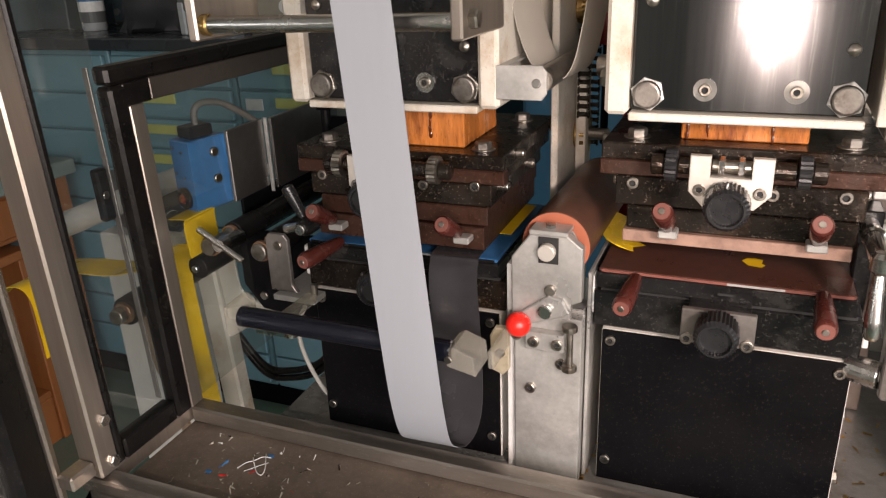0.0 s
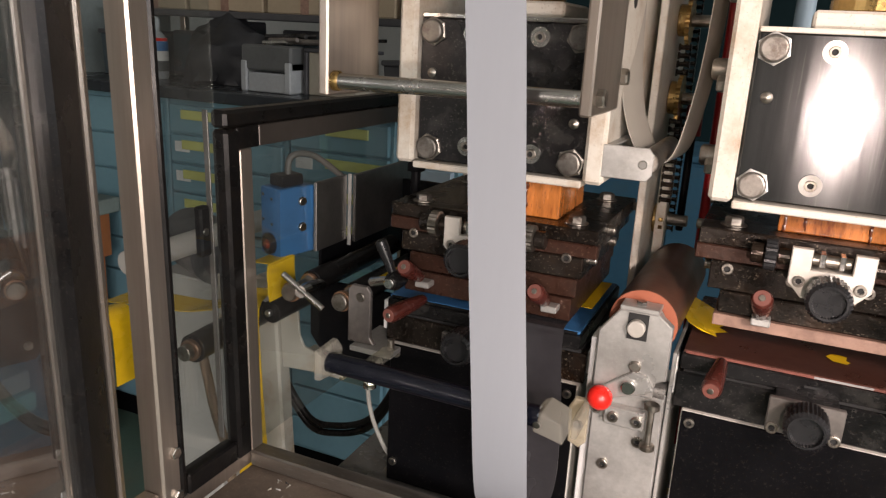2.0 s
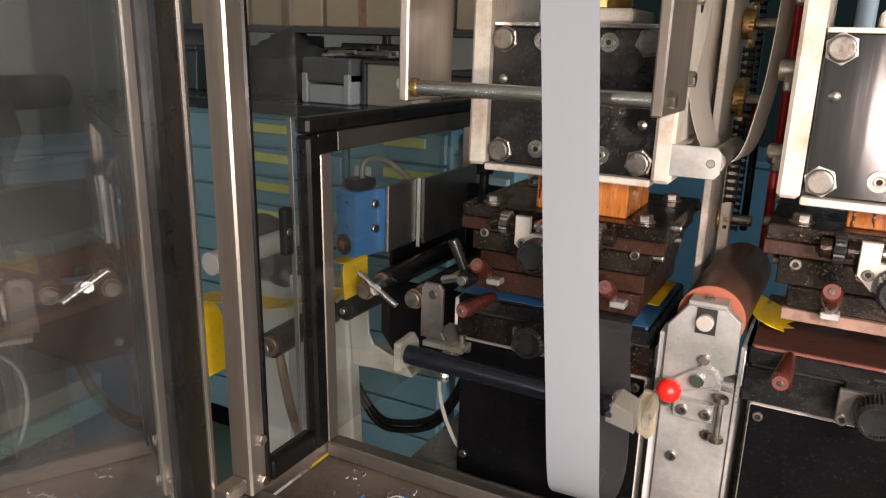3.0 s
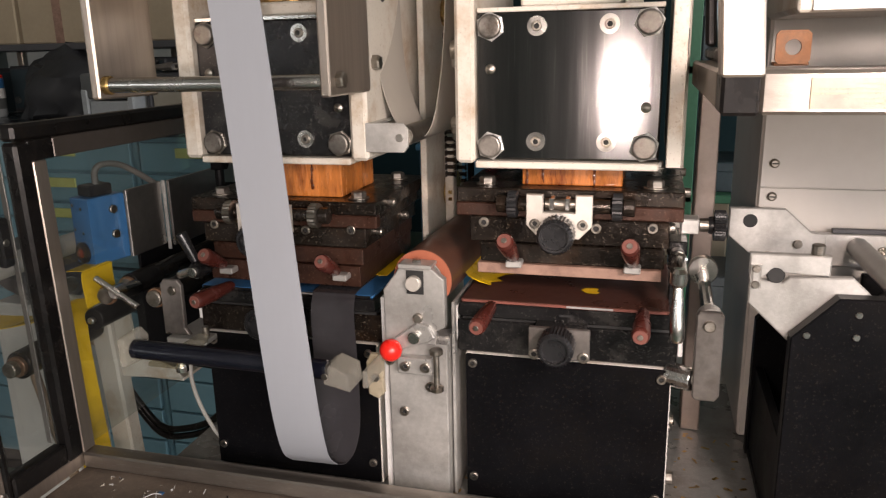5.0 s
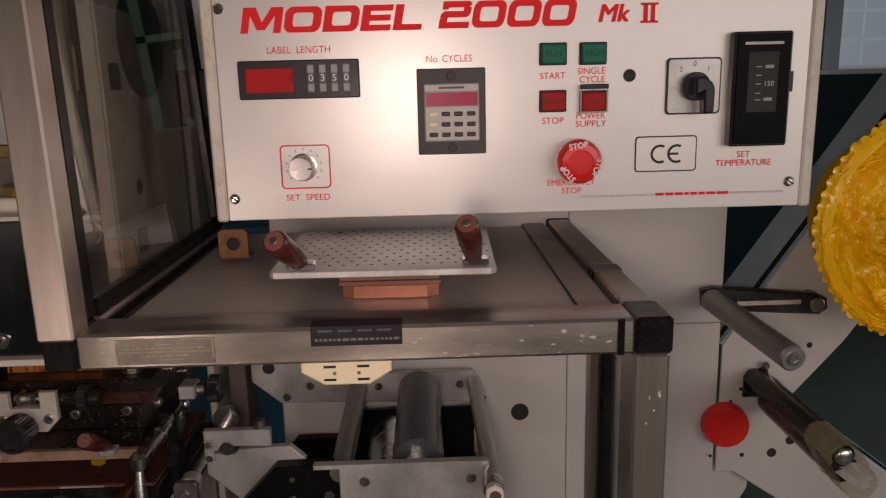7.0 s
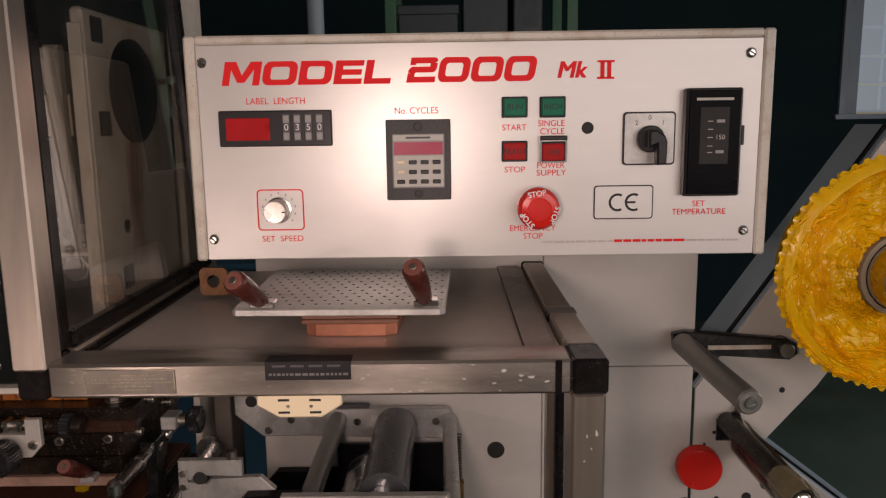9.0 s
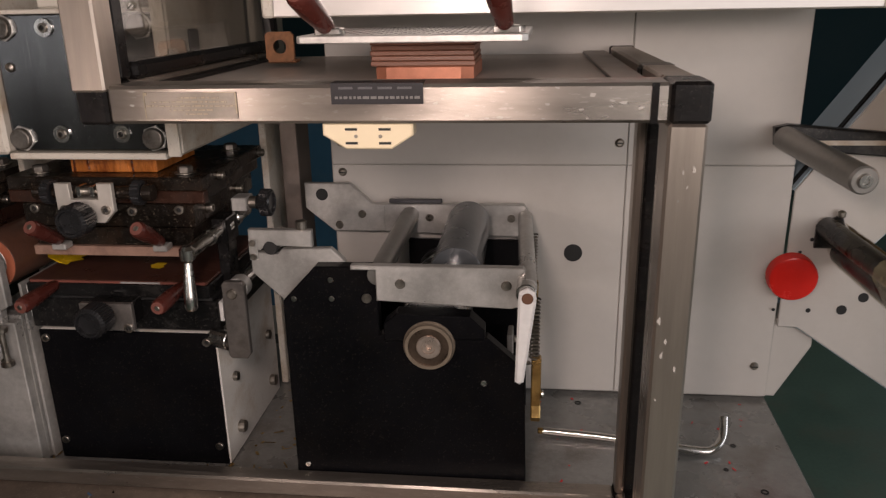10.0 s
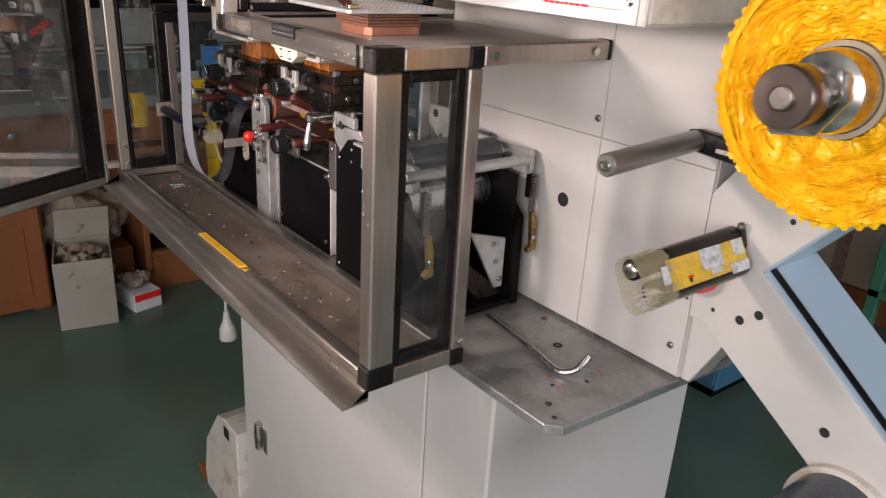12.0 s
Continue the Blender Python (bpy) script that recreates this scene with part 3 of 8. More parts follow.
part("rail", box(0.169, 0.1925, 0.477, 0.80, RZ0, RZ1, 0.002), STEEL, guard)
# right end: two posts with a narrow window between
post(0.549, 0.573, 0.4405, 0.4755, 0.955, RZ0 - 0.0006)
post(0.549, 0.573, 0.5665, 0.5865, 0.945, RZ0 - 0.0006)
cap(0.5485, 0.574, 0.4385, 0.477, 0.926, 0.955)
cap(0.5485, 0.574, 0.566, 0.587, 0.922, 0.945)
part("rail", box(0.5495, 0.573, 0.477, 0.566, 0.926, 0.948, 0.002), STEEL, guard)
part("bolt", hexhead((0.5730, 0.578, 0.957), X, 0.005, 0.005), CHROME, guard)
bm = bmesh.new()
for s in ((0.476, 0.489, 0.949, 1.3045), (0.553, 0.566, 0.949, 1.3045), (0.489, 0.553, 0.949, 0.962), (0.489, 0.553, 1.2915, 1.3045)):
    box(0.5545, 0.5675, s[0], s[1], s[2], s[3], 0.002, bm)
part("rubber_seal", bm, RUBBER, guard, "black rubber window seal")
g = part("glass_pane", box(0.5595, 0.5625, 0.487, 0.555, 0.960, 1.293, 0), GLASS, guard)
g.visible_shadow = False
# left end, leaning slightly outwards: tall front post, window, rear post and black rail going back
def leaning(bm):
    """Sets a part that is drawn from x = 0 to the left at the guard's leaning left face."""
    for v in bm.verts:
        v.co.x += -0.4270 - 0.0222 * (v.co.z - 1.1)
    return bm


part("post", leaning(box(-0.0245, 0, 0.4435, 0.4650, 0.945, 1.95, 0.002)), STEEL, guard)
part("post", leaning(box(-0.018, 0, 0.5628, 0.5800, 0.945, 1.2505, 0.001)), STEEL, guard)
part("edge_strip", leaning(box(-0.0225, -0.0165, 0.5406, 0.5424, 0.966, 1.286, 0.0004)), DARKSTEEL, guard)
bm = bmesh.new()
box(-0.0165, -0.001, 0.4653, 0.4745, 0.945, 1.95, 0.003, bm)
box(-0.0160, 0.0015, 0.5428, 0.5625, 0.945, 1.2695, 0.003, bm)
box(-0.0160, -0.0005, 0.4748, 0.5425, 0.945, 0.966, 0.002, bm)
part("rubber_seal", leaning(bm), RUBBER, guard, "black rubber window seal")
g = part("glass_pane", leaning(box(-0.0110, -0.0085, 0.473, 0.5410, 0.96, 1.95, 0)), GLASS, guard)
g.visible_shadow = False
part("seal_rail", leaning(box(-0.0165, 0.0012, 0.5428, 0.95, 1.2708, 1.2865, 0.003)), RUBBER, guard, "black rubber covered top rail")
part("inner_rail", leaning(box(-0.0150, 0.0002, 0.5910, 0.95, 1.2510, 1.2706, 0.001)), mat("dark_bronze_strip", (0.10, 0.085, 0.075), 0.4, 0.6), guard)
part("corner_block", leaning(box(-0.0152, 0.0006, 0.5590, 0.5908, 1.2508, 1.2706, 0.001)), RUBBER, guard)
part("post", leaning(box(-0.018, 0, 0.905, 0.935, 0.945, 1.2505, 0.002)), STEEL, guard)
g = part("glass_pane", leaning(box(-0.0100, -0.0080, 0.5805, 0.9048, 0.945, 1.2506, 0)), GLASS, guard)
g.visible_shadow = False
hg = part("hinge", leaning(box(-0.0265, -0.0175, 0.527, 0.5402, 1.154, 1.201, 0.002)), BLACKPT, guard)
part("screw", leaning(rod((-0.0176, 0.532, 1.178), (-0.0160, 0.532, 1.178), 0.0035, 14)), BOLT, hg)
for z in (0.956, 0.998):
    part("bolt", leaning(hexhead((0, 0.4585, z), X, 0.0055, 0.004)), CHROME, guard)
part("hinge_block", leaning(box(-0.022, -0.004, 0.417, 0.4433, 0.950, 0.964, 0.002)), STEEL, guard)

# bottom rails and tray
tube_x(-0.4280, 0.5485, 0.564, 0.584, 0.927, 0.944)
part("rail", box(-0.4510, -0.4285, 0.462, 0.584, 0.927, 0.944, 0.002), STEEL, guard)
tube_x(-0.451, 0.5485, 0.442, 0.4615, 0.927, 0.944)
tray = thing("swarf_tray", (0.05, 0.5, 0.92), "dirty steel tray strewn with shavings", "tray")
part("pan", box(-0.4282, 0.5485, 0.4425, 0.5835, 0.9215, 0.9255, 0), TRAY, tray)
part("outer_lip", prism([(0.441, 0.932), (0.441, 0.919), (0.418, 0.915), (0.405, 0.913), (0.405, 0.9115), (0.4405, 0.914)], "x", -0.44, 0.572, 0.0), STEEL_X, tray, "bent steel lip with worn paint")

# ---- open guard door on the left ----
door = thing("guard_door", (-0.462, 0.43, 0.93), "open guard door of glass in a black rubber and steel frame", "door")
H0 = Vector((-0.4600, 0.4200, 0))
dm = Matrix.Translation((H0.x, H0.y, 0)) @ Matrix.Rotation(math.atan2(-0.88, 0.475), 4, "Z")
W = 0.60


def door_box(x0, x1, y0, y1, z0, z1, b=0.002):
    bm = box(x0, x1, y0, y1, z0, z1, b, m=dm)
    for v in bm.verts:
        v.co.x += -0.002 - 0.022 * (v.co.z - 1.1)
    return bm


part("stile", door_box(0, 0.011, -0.012, 0.012, 0.912, 1.93), STEEL, door)
part("stile", door_box(W - 0.02, W, -0.012, 0.012, 0.912, 1.93), STEEL, door)
part("bottom_rail", door_box(0.0115, W - 0.0205, -0.012, 0.012, 0.912, 0.930), STEEL_X, door)
part("rubber_seal", door_box(0.0115, 0.060, -0.010, 0.010, 0.9305, 1.93, 0.004), RUBBER, door)
part("rubber_seal", door_box(W - 0.06, W - 0.0205, -0.008, 0.008, 0.9305, 1.93, 0.004), RUBBER, door)
part("rubber_seal", door_box(0.0605, W - 0.0605, -0.008, 0.008, 0.9305, 0.962, 0.004), RUBBER, door)
g = part("glass_pane", door_box(0.058, W - 0.058, -0.0015, 0.0015, 0.957, 1.93, 0), DOORGLASS, door)
g.visible_shadow = False

# ---- deck above the third unit, with a leaning glass side ----
deck = thing("deck", (0.37, 0.63, 1.3), "dull grey steel deck sheet with black rubber edging", "machine deck")
part("sheet", box(0.193, 0.549, 0.4755, 0.80, 1.314, 1.3225, 0.001), DECK, deck)
bm = bmesh.new()
for s in ((0.193, 0.5455, 0.4755, 0.480, 1.3250), (0.193, 0.203, 0.4805, 0.80, 1.3262), (0.5205, 0.5448, 0.4825, 0.80, 1.3240)):
    box(s[0], s[1], s[2], s[3], 1.3228, s[4], 0.0005, bm)
part("rubber_edging", bm, RUBBER, deck)
part("angle_strip", box(0.5212, 0.5442, 0.4825, 0.80, 1.3242, 1.3254, 0.0003), mat("worn_brown_strip", (0.32, 0.28, 0.245), 0.42, 0.25, 0.7, 1.15, 14, 90, 0.05, 300, stain=(0.12, 0.10, 0.095), stain_amount=0.7, stain_scale=22), deck)

screen = thing("side_screen", (0.19, 0.6, 1.33), "brushed steel post with a dark glass side screen", "machine guard")


def screen_box(x0, x1, y0, y1, z0, z1, b=0.002, ky=0.0):
    """A piece of the side screen, which leans out over the presses towards its top."""
    bm = box(x0, x1, y0, y1, z0, z1, b)
    for v in bm.verts:
        v.co.x -= 0.056 * (v.co.z - 1.33)
        v.co.y += ky * (v.co.z - 1.33)
    return bm


part("post", screen_box(0.1680, 0.1912, 0.4365, 0.4600, 1.326, 1.80, 0.0015, 0.096), STEEL, screen)
part("rubber_seal", screen_box(0.178, 0.190, 0.4605, 0.478, 1.330, 1.80, 0.003, 0.096), RUBBER, screen)
part("rubber_seal", screen_box(0.180, 0.193, 0.4785, 0.80, 1.330, 1.342, 0.003), RUBBER, screen)
part("rubber_seal", screen_box(0.180, 0.194, 0.782, 0.80, 1.3425, 1.80, 0.003), RUBBER, screen)
part("hinge", screen_box(0.1945, 0.204, 0.778, 0.799, 1.450, 1.500, 0.001), BLACKPT, screen)
g = part("glass_pane", screen_box(0.185, 0.188, 0.474, 0.785, 1.338, 1.80, 0), SMOKED, screen)
g.visible_shadow = False

# ---- the two foil presses ----
def knob(parent, c, r, d=-Y, h=0.016, name="knob"):
    """A ribbed black hand knob whose back is at c and which stands out along d."""
    c, d = Vector(c), Vector(d)
    bm = lathe(c, c + d * h, [(0, r * 0.55), (0.25, r * 0.6), (0.3, r * 0.94), (0.9, r * 0.94), (1, r * 0.82), (1.0, r * 0.72), (0.86, r * 0.68), (0.86, 0.0005)], 64)
    for i, v in enumerate(bm.verts):
        k = (i % 64) % 2
        s = (v.co - c).dot(d) / h
        if 0.28 < s < 0.92 and k:
            v.co += ((v.co - c) - d * (v.co - c).dot(d)).normalized() * r * 0.07
    return part(name, bm, KNOB, parent, "ribbed black plastic knob", True)


def grip(parent, a, b, r=0.0078):
    """A brown bakelite grip on a steel pin, from its root a to its end b."""
    a, b = Vector(a), Vector(b)
    d = (b - a).normalized()
    g = part("grip", lathe(a, b, [(0, r * 0.62), (0.08, r * 0.72), (0.55, r * 0.95), (0.9, r), (0.97, r * 0.93), (1, r * 0.8)], 20), BAKE, parent, "brown bakelite grip", True)
    part("end_face", lathe(b, b + d * 0.0006, [(0, r * 0.78), (1, r * 0.74)], 20), BAKETIP, g)
    part("screw", rod(b + d * 0.0002, b + d * 0.0014, r * 0.32, 10), BOLT, g)
    return g


def socket(parent, c, d, r, h):
    """A socket head screw."""
    c, d = Vector(c), Vector(d)
    s = part("screw", lathe(c, c + d * h, [(0, r), (0.85, r), (1, r * 0.88), (1, r * 0.56), (0.12, r * 0.56)], 14, close=False), BOLT, parent)
    # a near-black disc paints the shade down in the socket
    part("recess", rod(c + d * h * 0.1, c + d * h * 0.16, r * 0.55, 6), DARKSHADE, s)
    return s


def rust_run():
    """A see-through film of rust in soft downward runs, thickest along its middle."""
    m = mat("rust_run", (0.26, 0.095, 0.030), 0.6, 0.0, 0.7, 1.3, 30, 120)
    n, ln = m.node_tree.nodes, m.node_tree.links.new
    geo, sep, mp, nz, mr = n.new("ShaderNodeNewGeometry"), n.new("ShaderNodeSeparateXYZ"), n.new("ShaderNodeMapping"), n.new("ShaderNodeTexNoise"), n.new("ShaderNodeMapRange")
    mid, ends, mul, mul2, tr, mix = n.new("ShaderNodeMapRange"), n.new("ShaderNodeMapRange"), n.new("ShaderNodeMath"), n.new("ShaderNodeMath"), n.new("ShaderNodeBsdfTransparent"), n.new("ShaderNodeMixShader")
    off = n.new("ShaderNodeMath")
    off.operation, off.inputs[1].default_value = "SUBTRACT", 0.694
    ab = n.new("ShaderNodeMath")
    ab.operation = "ABSOLUTE"
    mul.operation = mul2.operation = "MULTIPLY"
    mp.inputs["Scale"].default_value = (1, 1, 0.07)
    nz.inputs["Scale"].default_value, nz.inputs["Detail"].default_value = 240.0, 4.0
    for node, v in ((mr, (0.36, 0.62, 0.15, 1.0)), (mid, (0.003, 0.020, 1.0, 0.0)), (ends, (1.352, 1.43, 0.05, 0.85))):
        for i in range(4):
            node.inputs[i + 1].default_value = v[i]
    ln(geo.outputs["Position"], sep.inputs[0])
    ln(geo.outputs["Position"], mp.inputs[0])
    ln(mp.outputs[0], nz.inputs["Vector"])
    ln(nz.outputs[0], mr.inputs[0])
    ln(sep.outputs[1], off.inputs[0])
    ln(off.outputs[0], ab.inputs[0])
    ln(ab.outputs[0], mid.inputs[0])
    ln(sep.outputs[2], ends.inputs[0])
    ln(mr.outputs[0], mul.inputs[0])
    ln(mid.outputs[0], mul.inputs[1])
    ln(mul.outputs[0], mul2.inputs[0])
    ln(ends.outputs[0], mul2.inputs[1])
    ln(mul2.outputs[0], mix.inputs[0])
    ln(tr.outputs[0], mix.inputs[1])
    ln(n["Principled BSDF"].outputs[0], mix.inputs[2])
    ln(mix.outputs[0], n["Material Output"].inputs[0])
    return m


def press(cx, dx, plain, lv, tz, label_word):
    """One press: the head above, the die set below it, the table and the black base box. dx: the die set's middle; lv: the heights
    of its layers from the bottom up; tz: the table's upper face."""
    L, R = dx - 0.098, dx + 0.098
    # head
    head = thing("foil_press", (cx, 0.7, 1.247), "cream press head with black front plate " + label_word, "press head", "foil press heads")
    part("front_plate", box(cx - 0.0755, cx + 0.0755, 0.620, 0.634, 1.2525, 1.3735, 0.0012), POLISHED if plain else BLACKPL, head, "black oiled steel front plate")
    part("top_strip", box(cx - 0.0755, cx + 0.0755, 0.6195, 0.645, 1.3737, 1.3775, 0.0006), CREAM if plain else CHROME, head)
    part("side_plate", box(cx - 0.0935, cx - 0.0765, 0.612, 0.80, 1.2495, 1.66, 0.003), CREAM, head)
    sp = part("side_plate", box(cx + (0.082 if plain else 0.0765), cx + 0.0935, 0.609 if plain else 0.612, 0.80, 1.2495, 1.591 if plain else 1.66, 0.003), CREAM, head)
    if plain:
        for y, z in ((0.655, 1.345), (0.655, 1.278)):
            part("side_screw", lathe((cx - 0.0935, y, z), (cx - 0.107, y, z), [(0, 0.0085), (0.85, 0.0085), (1, 0.007), (1, 0.004), (0.7, 0.004), (0.7, 0.0004)], 18), BOLT, head, "", True)
        part("edge_strip", box(cx + 0.0815, cx + 0.0931, 0.6055, 0.6087, 1.2495, 1.577, 0.0006), CREAM, sp)
        part("drive_disc", lathe((0.1567, 0.700, 1.523), (0.164, 0.700, 1.523), [(0, 0.0495), (0.6, 0.0495), (1, 0.045), (1, 0.012), (0.7, 0.010), (0.7, 0.0005)], 44), BLACKPT, sp, "black pulley disc", True)
        for y, z in ((0.633, 1.574), (0.635, 1.492), (0.658, 1.347)):
            part("plug", box(0.1566, 0.1585, y - 0.010, y + 0.010, z - 0.011, z + 0.011, 0.0006), BLACKPT, sp)
        part("rust_stain", box(0.15655, 0.15685, 0.672, 0.716, 1.352, 1.4745, 0), rust_run(), sp, "orange rust run below the disc")
        part("upright_strip", box(0.107, 0.121, 0.634, 0.6452, 1.3777, 1.562, 0.001), CREAM, head)
        part("screw", rod((0.114, 0.634, 1.392), (0.114, 0.6315, 1.392), 0.0045, 14), CHROME, head)
    part("bottom_plate", box(cx - 0.076, cx + 0.076, 0.612, 0.80, 1.2455, 1.2515, 0.001), CREAM, head)
    part("ram_block", box(cx - 0.076, cx + 0.076, 0.6345, 0.78, 1.2525, 1.3733, 0.001), OILY, head)
    for sx in (-1, 1):
        for z in (1.264, 1.3625):
            w = part("washer", hexhead((cx + sx * 0.064, 0.6199, z), -Y, 0.0122, 0.0025, turn=0.3 * sx + z * 20 + 0.12), ZINC if plain else BOLT, head)
            part("bolt", lathe((cx + sx * 0.064, 0.6174, z), (cx + sx * 0.064, 0.6130, z), [(0, 0.0100), (0.6, 0.0100), (0.9, 0.0093), (1, 0.0080)], 24), HEADBOLT, w)
            wx_, wz_ = cx + (0.0042 if plain else 0.001) + sx * 0.0292, z + (0.004 if z < 1.3 else -0.0005)
            u = part("washer", ring((wx_, 0.6199, wz_), (wx_, 0.618, wz_), 0.0044, 0.0080), CHROME, head, "bright steel washer")
            socket(u, (wx_, 0.6199, wz_), -Y, 0.0043, 0.004)
        part("rivet", lathe((cx + sx * 0.064, 0.6199, 1.328 if sx < 0 else 1.296), (cx + sx * 0.064, 0.6165, 1.328 if sx < 0 else 1.296), [(0, 0.0045), (0.5, 0.004), (1, 0.0012)], 14), BOLT, head, "", True)
        for z in (1.272, 1.335, 1.40):
            if sx < 0 or not plain:
                part("side_bolt", hexhead((cx + sx * 0.0935, 0.635, z), X * sx, 0.0068, 0.007), BOLT, head)
    for y, z, r in ((0.665, 1.395, 0.007), (0.668, 1.325, 0.0045), (0.70, 1.42, 0.006)):
        part("hole", rod((cx + 0.0934, y, z), (cx + 0.0938, y, z), r, 18), DARKSHADE, head)
    col = part("collar_plate", box(cx - 0.042, cx + 0.042, 0.640, 0.72, 1.3777, 1.3905, 0.002), CREAM, head, "rust-edged cream plate")
    part("collar", rod((cx, 0.675, 1.3907), (cx, 0.675, 1.3995), 0.032, 28), BRASS, col, "worn brass collar")
    part("nut", hexhead((cx, 0.675, 1.3997), Z, 0.017, 0.010), BOLT, col)
    part("spindle", lathe((cx, 0.675, 1.410), (cx, 0.675, 1.44), [(i / 16, 0.0115 + 0.0009 * (i % 2)) for i in range(17)], 18), BRASS, col, "threaded spindle", True)
    part("cross_bar", box(cx - 0.024, cx + 0.024, 0.650, 0.70, 1.425, 1.436, 0.001), BRASS, col)
    part("steel_block", box(cx - 0.022, cx + 0.026, 0.648, 0.70, 1.4365, 1.478, 0.001), ZINC, col)
    tb_ = part("terminal_box", box(cx - 0.075, cx + 0.0755, 0.6455, 0.72, 1.4785, 1.52, 0.002), BLACKPT, head)
    for k in range(3):
        part("terminal", hexhead((cx - 0.066 + k * 0.014, 0.6454, 1.4935), -Y, 0.006, 0.006), BRASS, tb_)
    pl_ = part("rating_plate", box(cx + 0.004, cx + 0.060, 0.6435, 0.6452, 1.4815, 1.519, 0.0006), IVORY, tb_, "ivory printed plate with a red dot")
    part("dot", rod((cx + 0.014, 0.6434, 1.4905), (cx + 0.014, 0.643, 1.4905), 0.0028, 14), RED, pl_)
    for k in range(3):
        part("mark", ring((cx + 0.022 + k * 0.009, 0.6434, 1.4905), (cx + 0.022 + k * 0.009, 0.6431, 1.4905), 0.0022, 0.0028, 16), DARKSHADE, pl_)
    part("wire", tube([(cx - 0.04, 0.66, 1.478), (cx - 0.035, 0.655, 1.462), (cx - 0.015, 0.652, 1.452), (cx + 0.0, 0.652, 1.452)], 0.0022, 8), mat("dark_red_wire", (0.14, 0.02, 0.018), 0.5) if plain else RUBBER, head, "", True)

    # die set under the head
    F0, F1, F2, F3, F4, F5 = lv
    G = 0.628
    die = thing("die_set", (dx, 0.68, F0), "dark oily steel die holder with brown grips and a black knob", "die holder", "foil press die holders")
    wx = (dx - 0.042, dx + 0.046) if plain else (dx - 0.030, dx + 0.057)
    part("insulating_block", box(wx[0], wx[1], 0.648, 0.735, F5 + 0.0003, 1.2453, 0.001), WOODB, die, "orange oil-soaked wooden block")
    rq = random.Random(int(1000 * (dx + 1)))
    for k in range(3):
        bm = bmesh.new()
        x = wx[0] + (0.004 if k == 0 else rq.random() * (wx[1] - wx[0] - 0.006) + 0.003)
        z = 1.2450
        low = F5 + 0.002 + rq.random() * 0.5 * (z - F5)
        while z > low:
            h, w = rq.uniform(0.003, 0.008), rq.uniform(0.0006, 0.0019)
            bmesh.ops.create_uvsphere(bm, u_segments=8, v_segments=6, radius=1, matrix=Matrix.Translation((x, 0.6477, z - h / 2)) @ Matrix.Diagonal((w, 0.0010, h * 0.7, 1)))
            z -= h
            x += rq.uniform(-0.0006, 0.0006)
        part("oil_run", bm, DRIP, die, "dark resinous drips", True)
    part("top_plate", box(L, R, G, 0.795, F4 + 0.0003, F5, 0.0012), OILY, die)
    part("guide_bar", box(L - 0.001, R, G + 0.001, G + 0.012, F3 + 0.0003, F4, 0.001), BROWNST, die)
    part("guide_plate", box(L + 0.004, R - 0.004, G + 0.0125, 0.79, F3 + 0.0003, F4, 0.001), OILY, die)
    part("carrier", box(L + 0.012, R - 0.011, G, 0.785, F2 + 0.0003, F3, 0.001), OILY, die)
    part("lower_carrier", box(L + 0.022, R - 0.014, G - 0.002, 0.78, F1 + 0.0003, F2, 0.001), OILY if plain else BROWNST, die)
    part("die_face", box(L + 0.020, R - 0.016, G - 0.006, 0.78, F0, F1, 0.0006), TANEDGE if plain else BROWNST, die)
    for sx in (-1, 1):
        for y in (0.648, 0.765):
            w = part("washer", rod((dx + sx * 0.074, y, F5), (dx + sx * 0.074, y, F5 + 0.0014), 0.0102, 18), BOLT, die)
            part("bolt", hexhead((dx + sx * 0.074, y, F5 + 0.0014), Z, 0.0074, 0.006, turn=0.5 * sx), HEADBOLT, w)
            socket(die, (dx + sx * 0.098, y + 0.02, (F4 + F5) / 2), X * sx, 0.0042, 0.006)
        socket(die, (dx + sx * 0.0865, 0.66, (F2 + F3) / 2), X * sx, 0.0045, 0.006)
        socket(die, (dx + sx * 0.0865, 0.74, (F2 + F3) / 2), X * sx, 0.0045, 0.006)
        tw = lathe((dx + sx * 0.0395, 0.612, F4 + 0.003), (dx + sx * 0.0485, 0.612, F4 + 0.003), [(0, 0.009), (0.08, 0.0108), (0.92, 0.0108), (1, 0.009)], 40)
        for q, v in enumerate(tw.verts):
            if q % 2 and 40 <= q < 120:
                v.co += (v.co - Vector((v.co.x, 0.612, F4 + 0.003))).normalized() * 0.0009
        part("thumb_wheel", tw, BOLT if not plain else KNOB, die, "knurled thumb wheel")
        part("wheel_pin", rod((dx + sx * 0.016, 0.612, F4 + 0.003), (dx + sx * 0.0393, 0.612, F4 + 0.003), 0.0062, 16), OILY, die)
        part("wheel_pin", rod((dx + sx * 0.0487, 0.612, F4 + 0.003), (dx + sx * 0.058, 0.612, F4 + 0.003), 0.0078, 16), OILY, die)
        ox = 0.058 if sx > 0 else -0.043
        if not plain:
            ox = 0.066 if sx > 0 else -0.054
        gz = F1 + 0.003 if plain else F0 + 0.012
        s = part("clamp", box(dx + ox - 0.0070, dx + ox + 0.0070, 0.608, G - 0.0065, gz - 0.003, gz + 0.003, 0.001), ZINC, die)
        grip(s, (dx + ox - (0.0 if plain else 0.004), 0.612, gz + 0.006), (dx + ox - (0.002 if plain else 0.006), 0.576 if plain else 0.583, gz + 0.0295 if plain else gz + 0.023))
        for ux, uz in ((0.073, 0.018), (0.026, 0.016)):
            socket(die, (dx + sx * ux, G, F2 + uz), -Y, 0.0045, 0.0025)
    kb = dx - 0.003
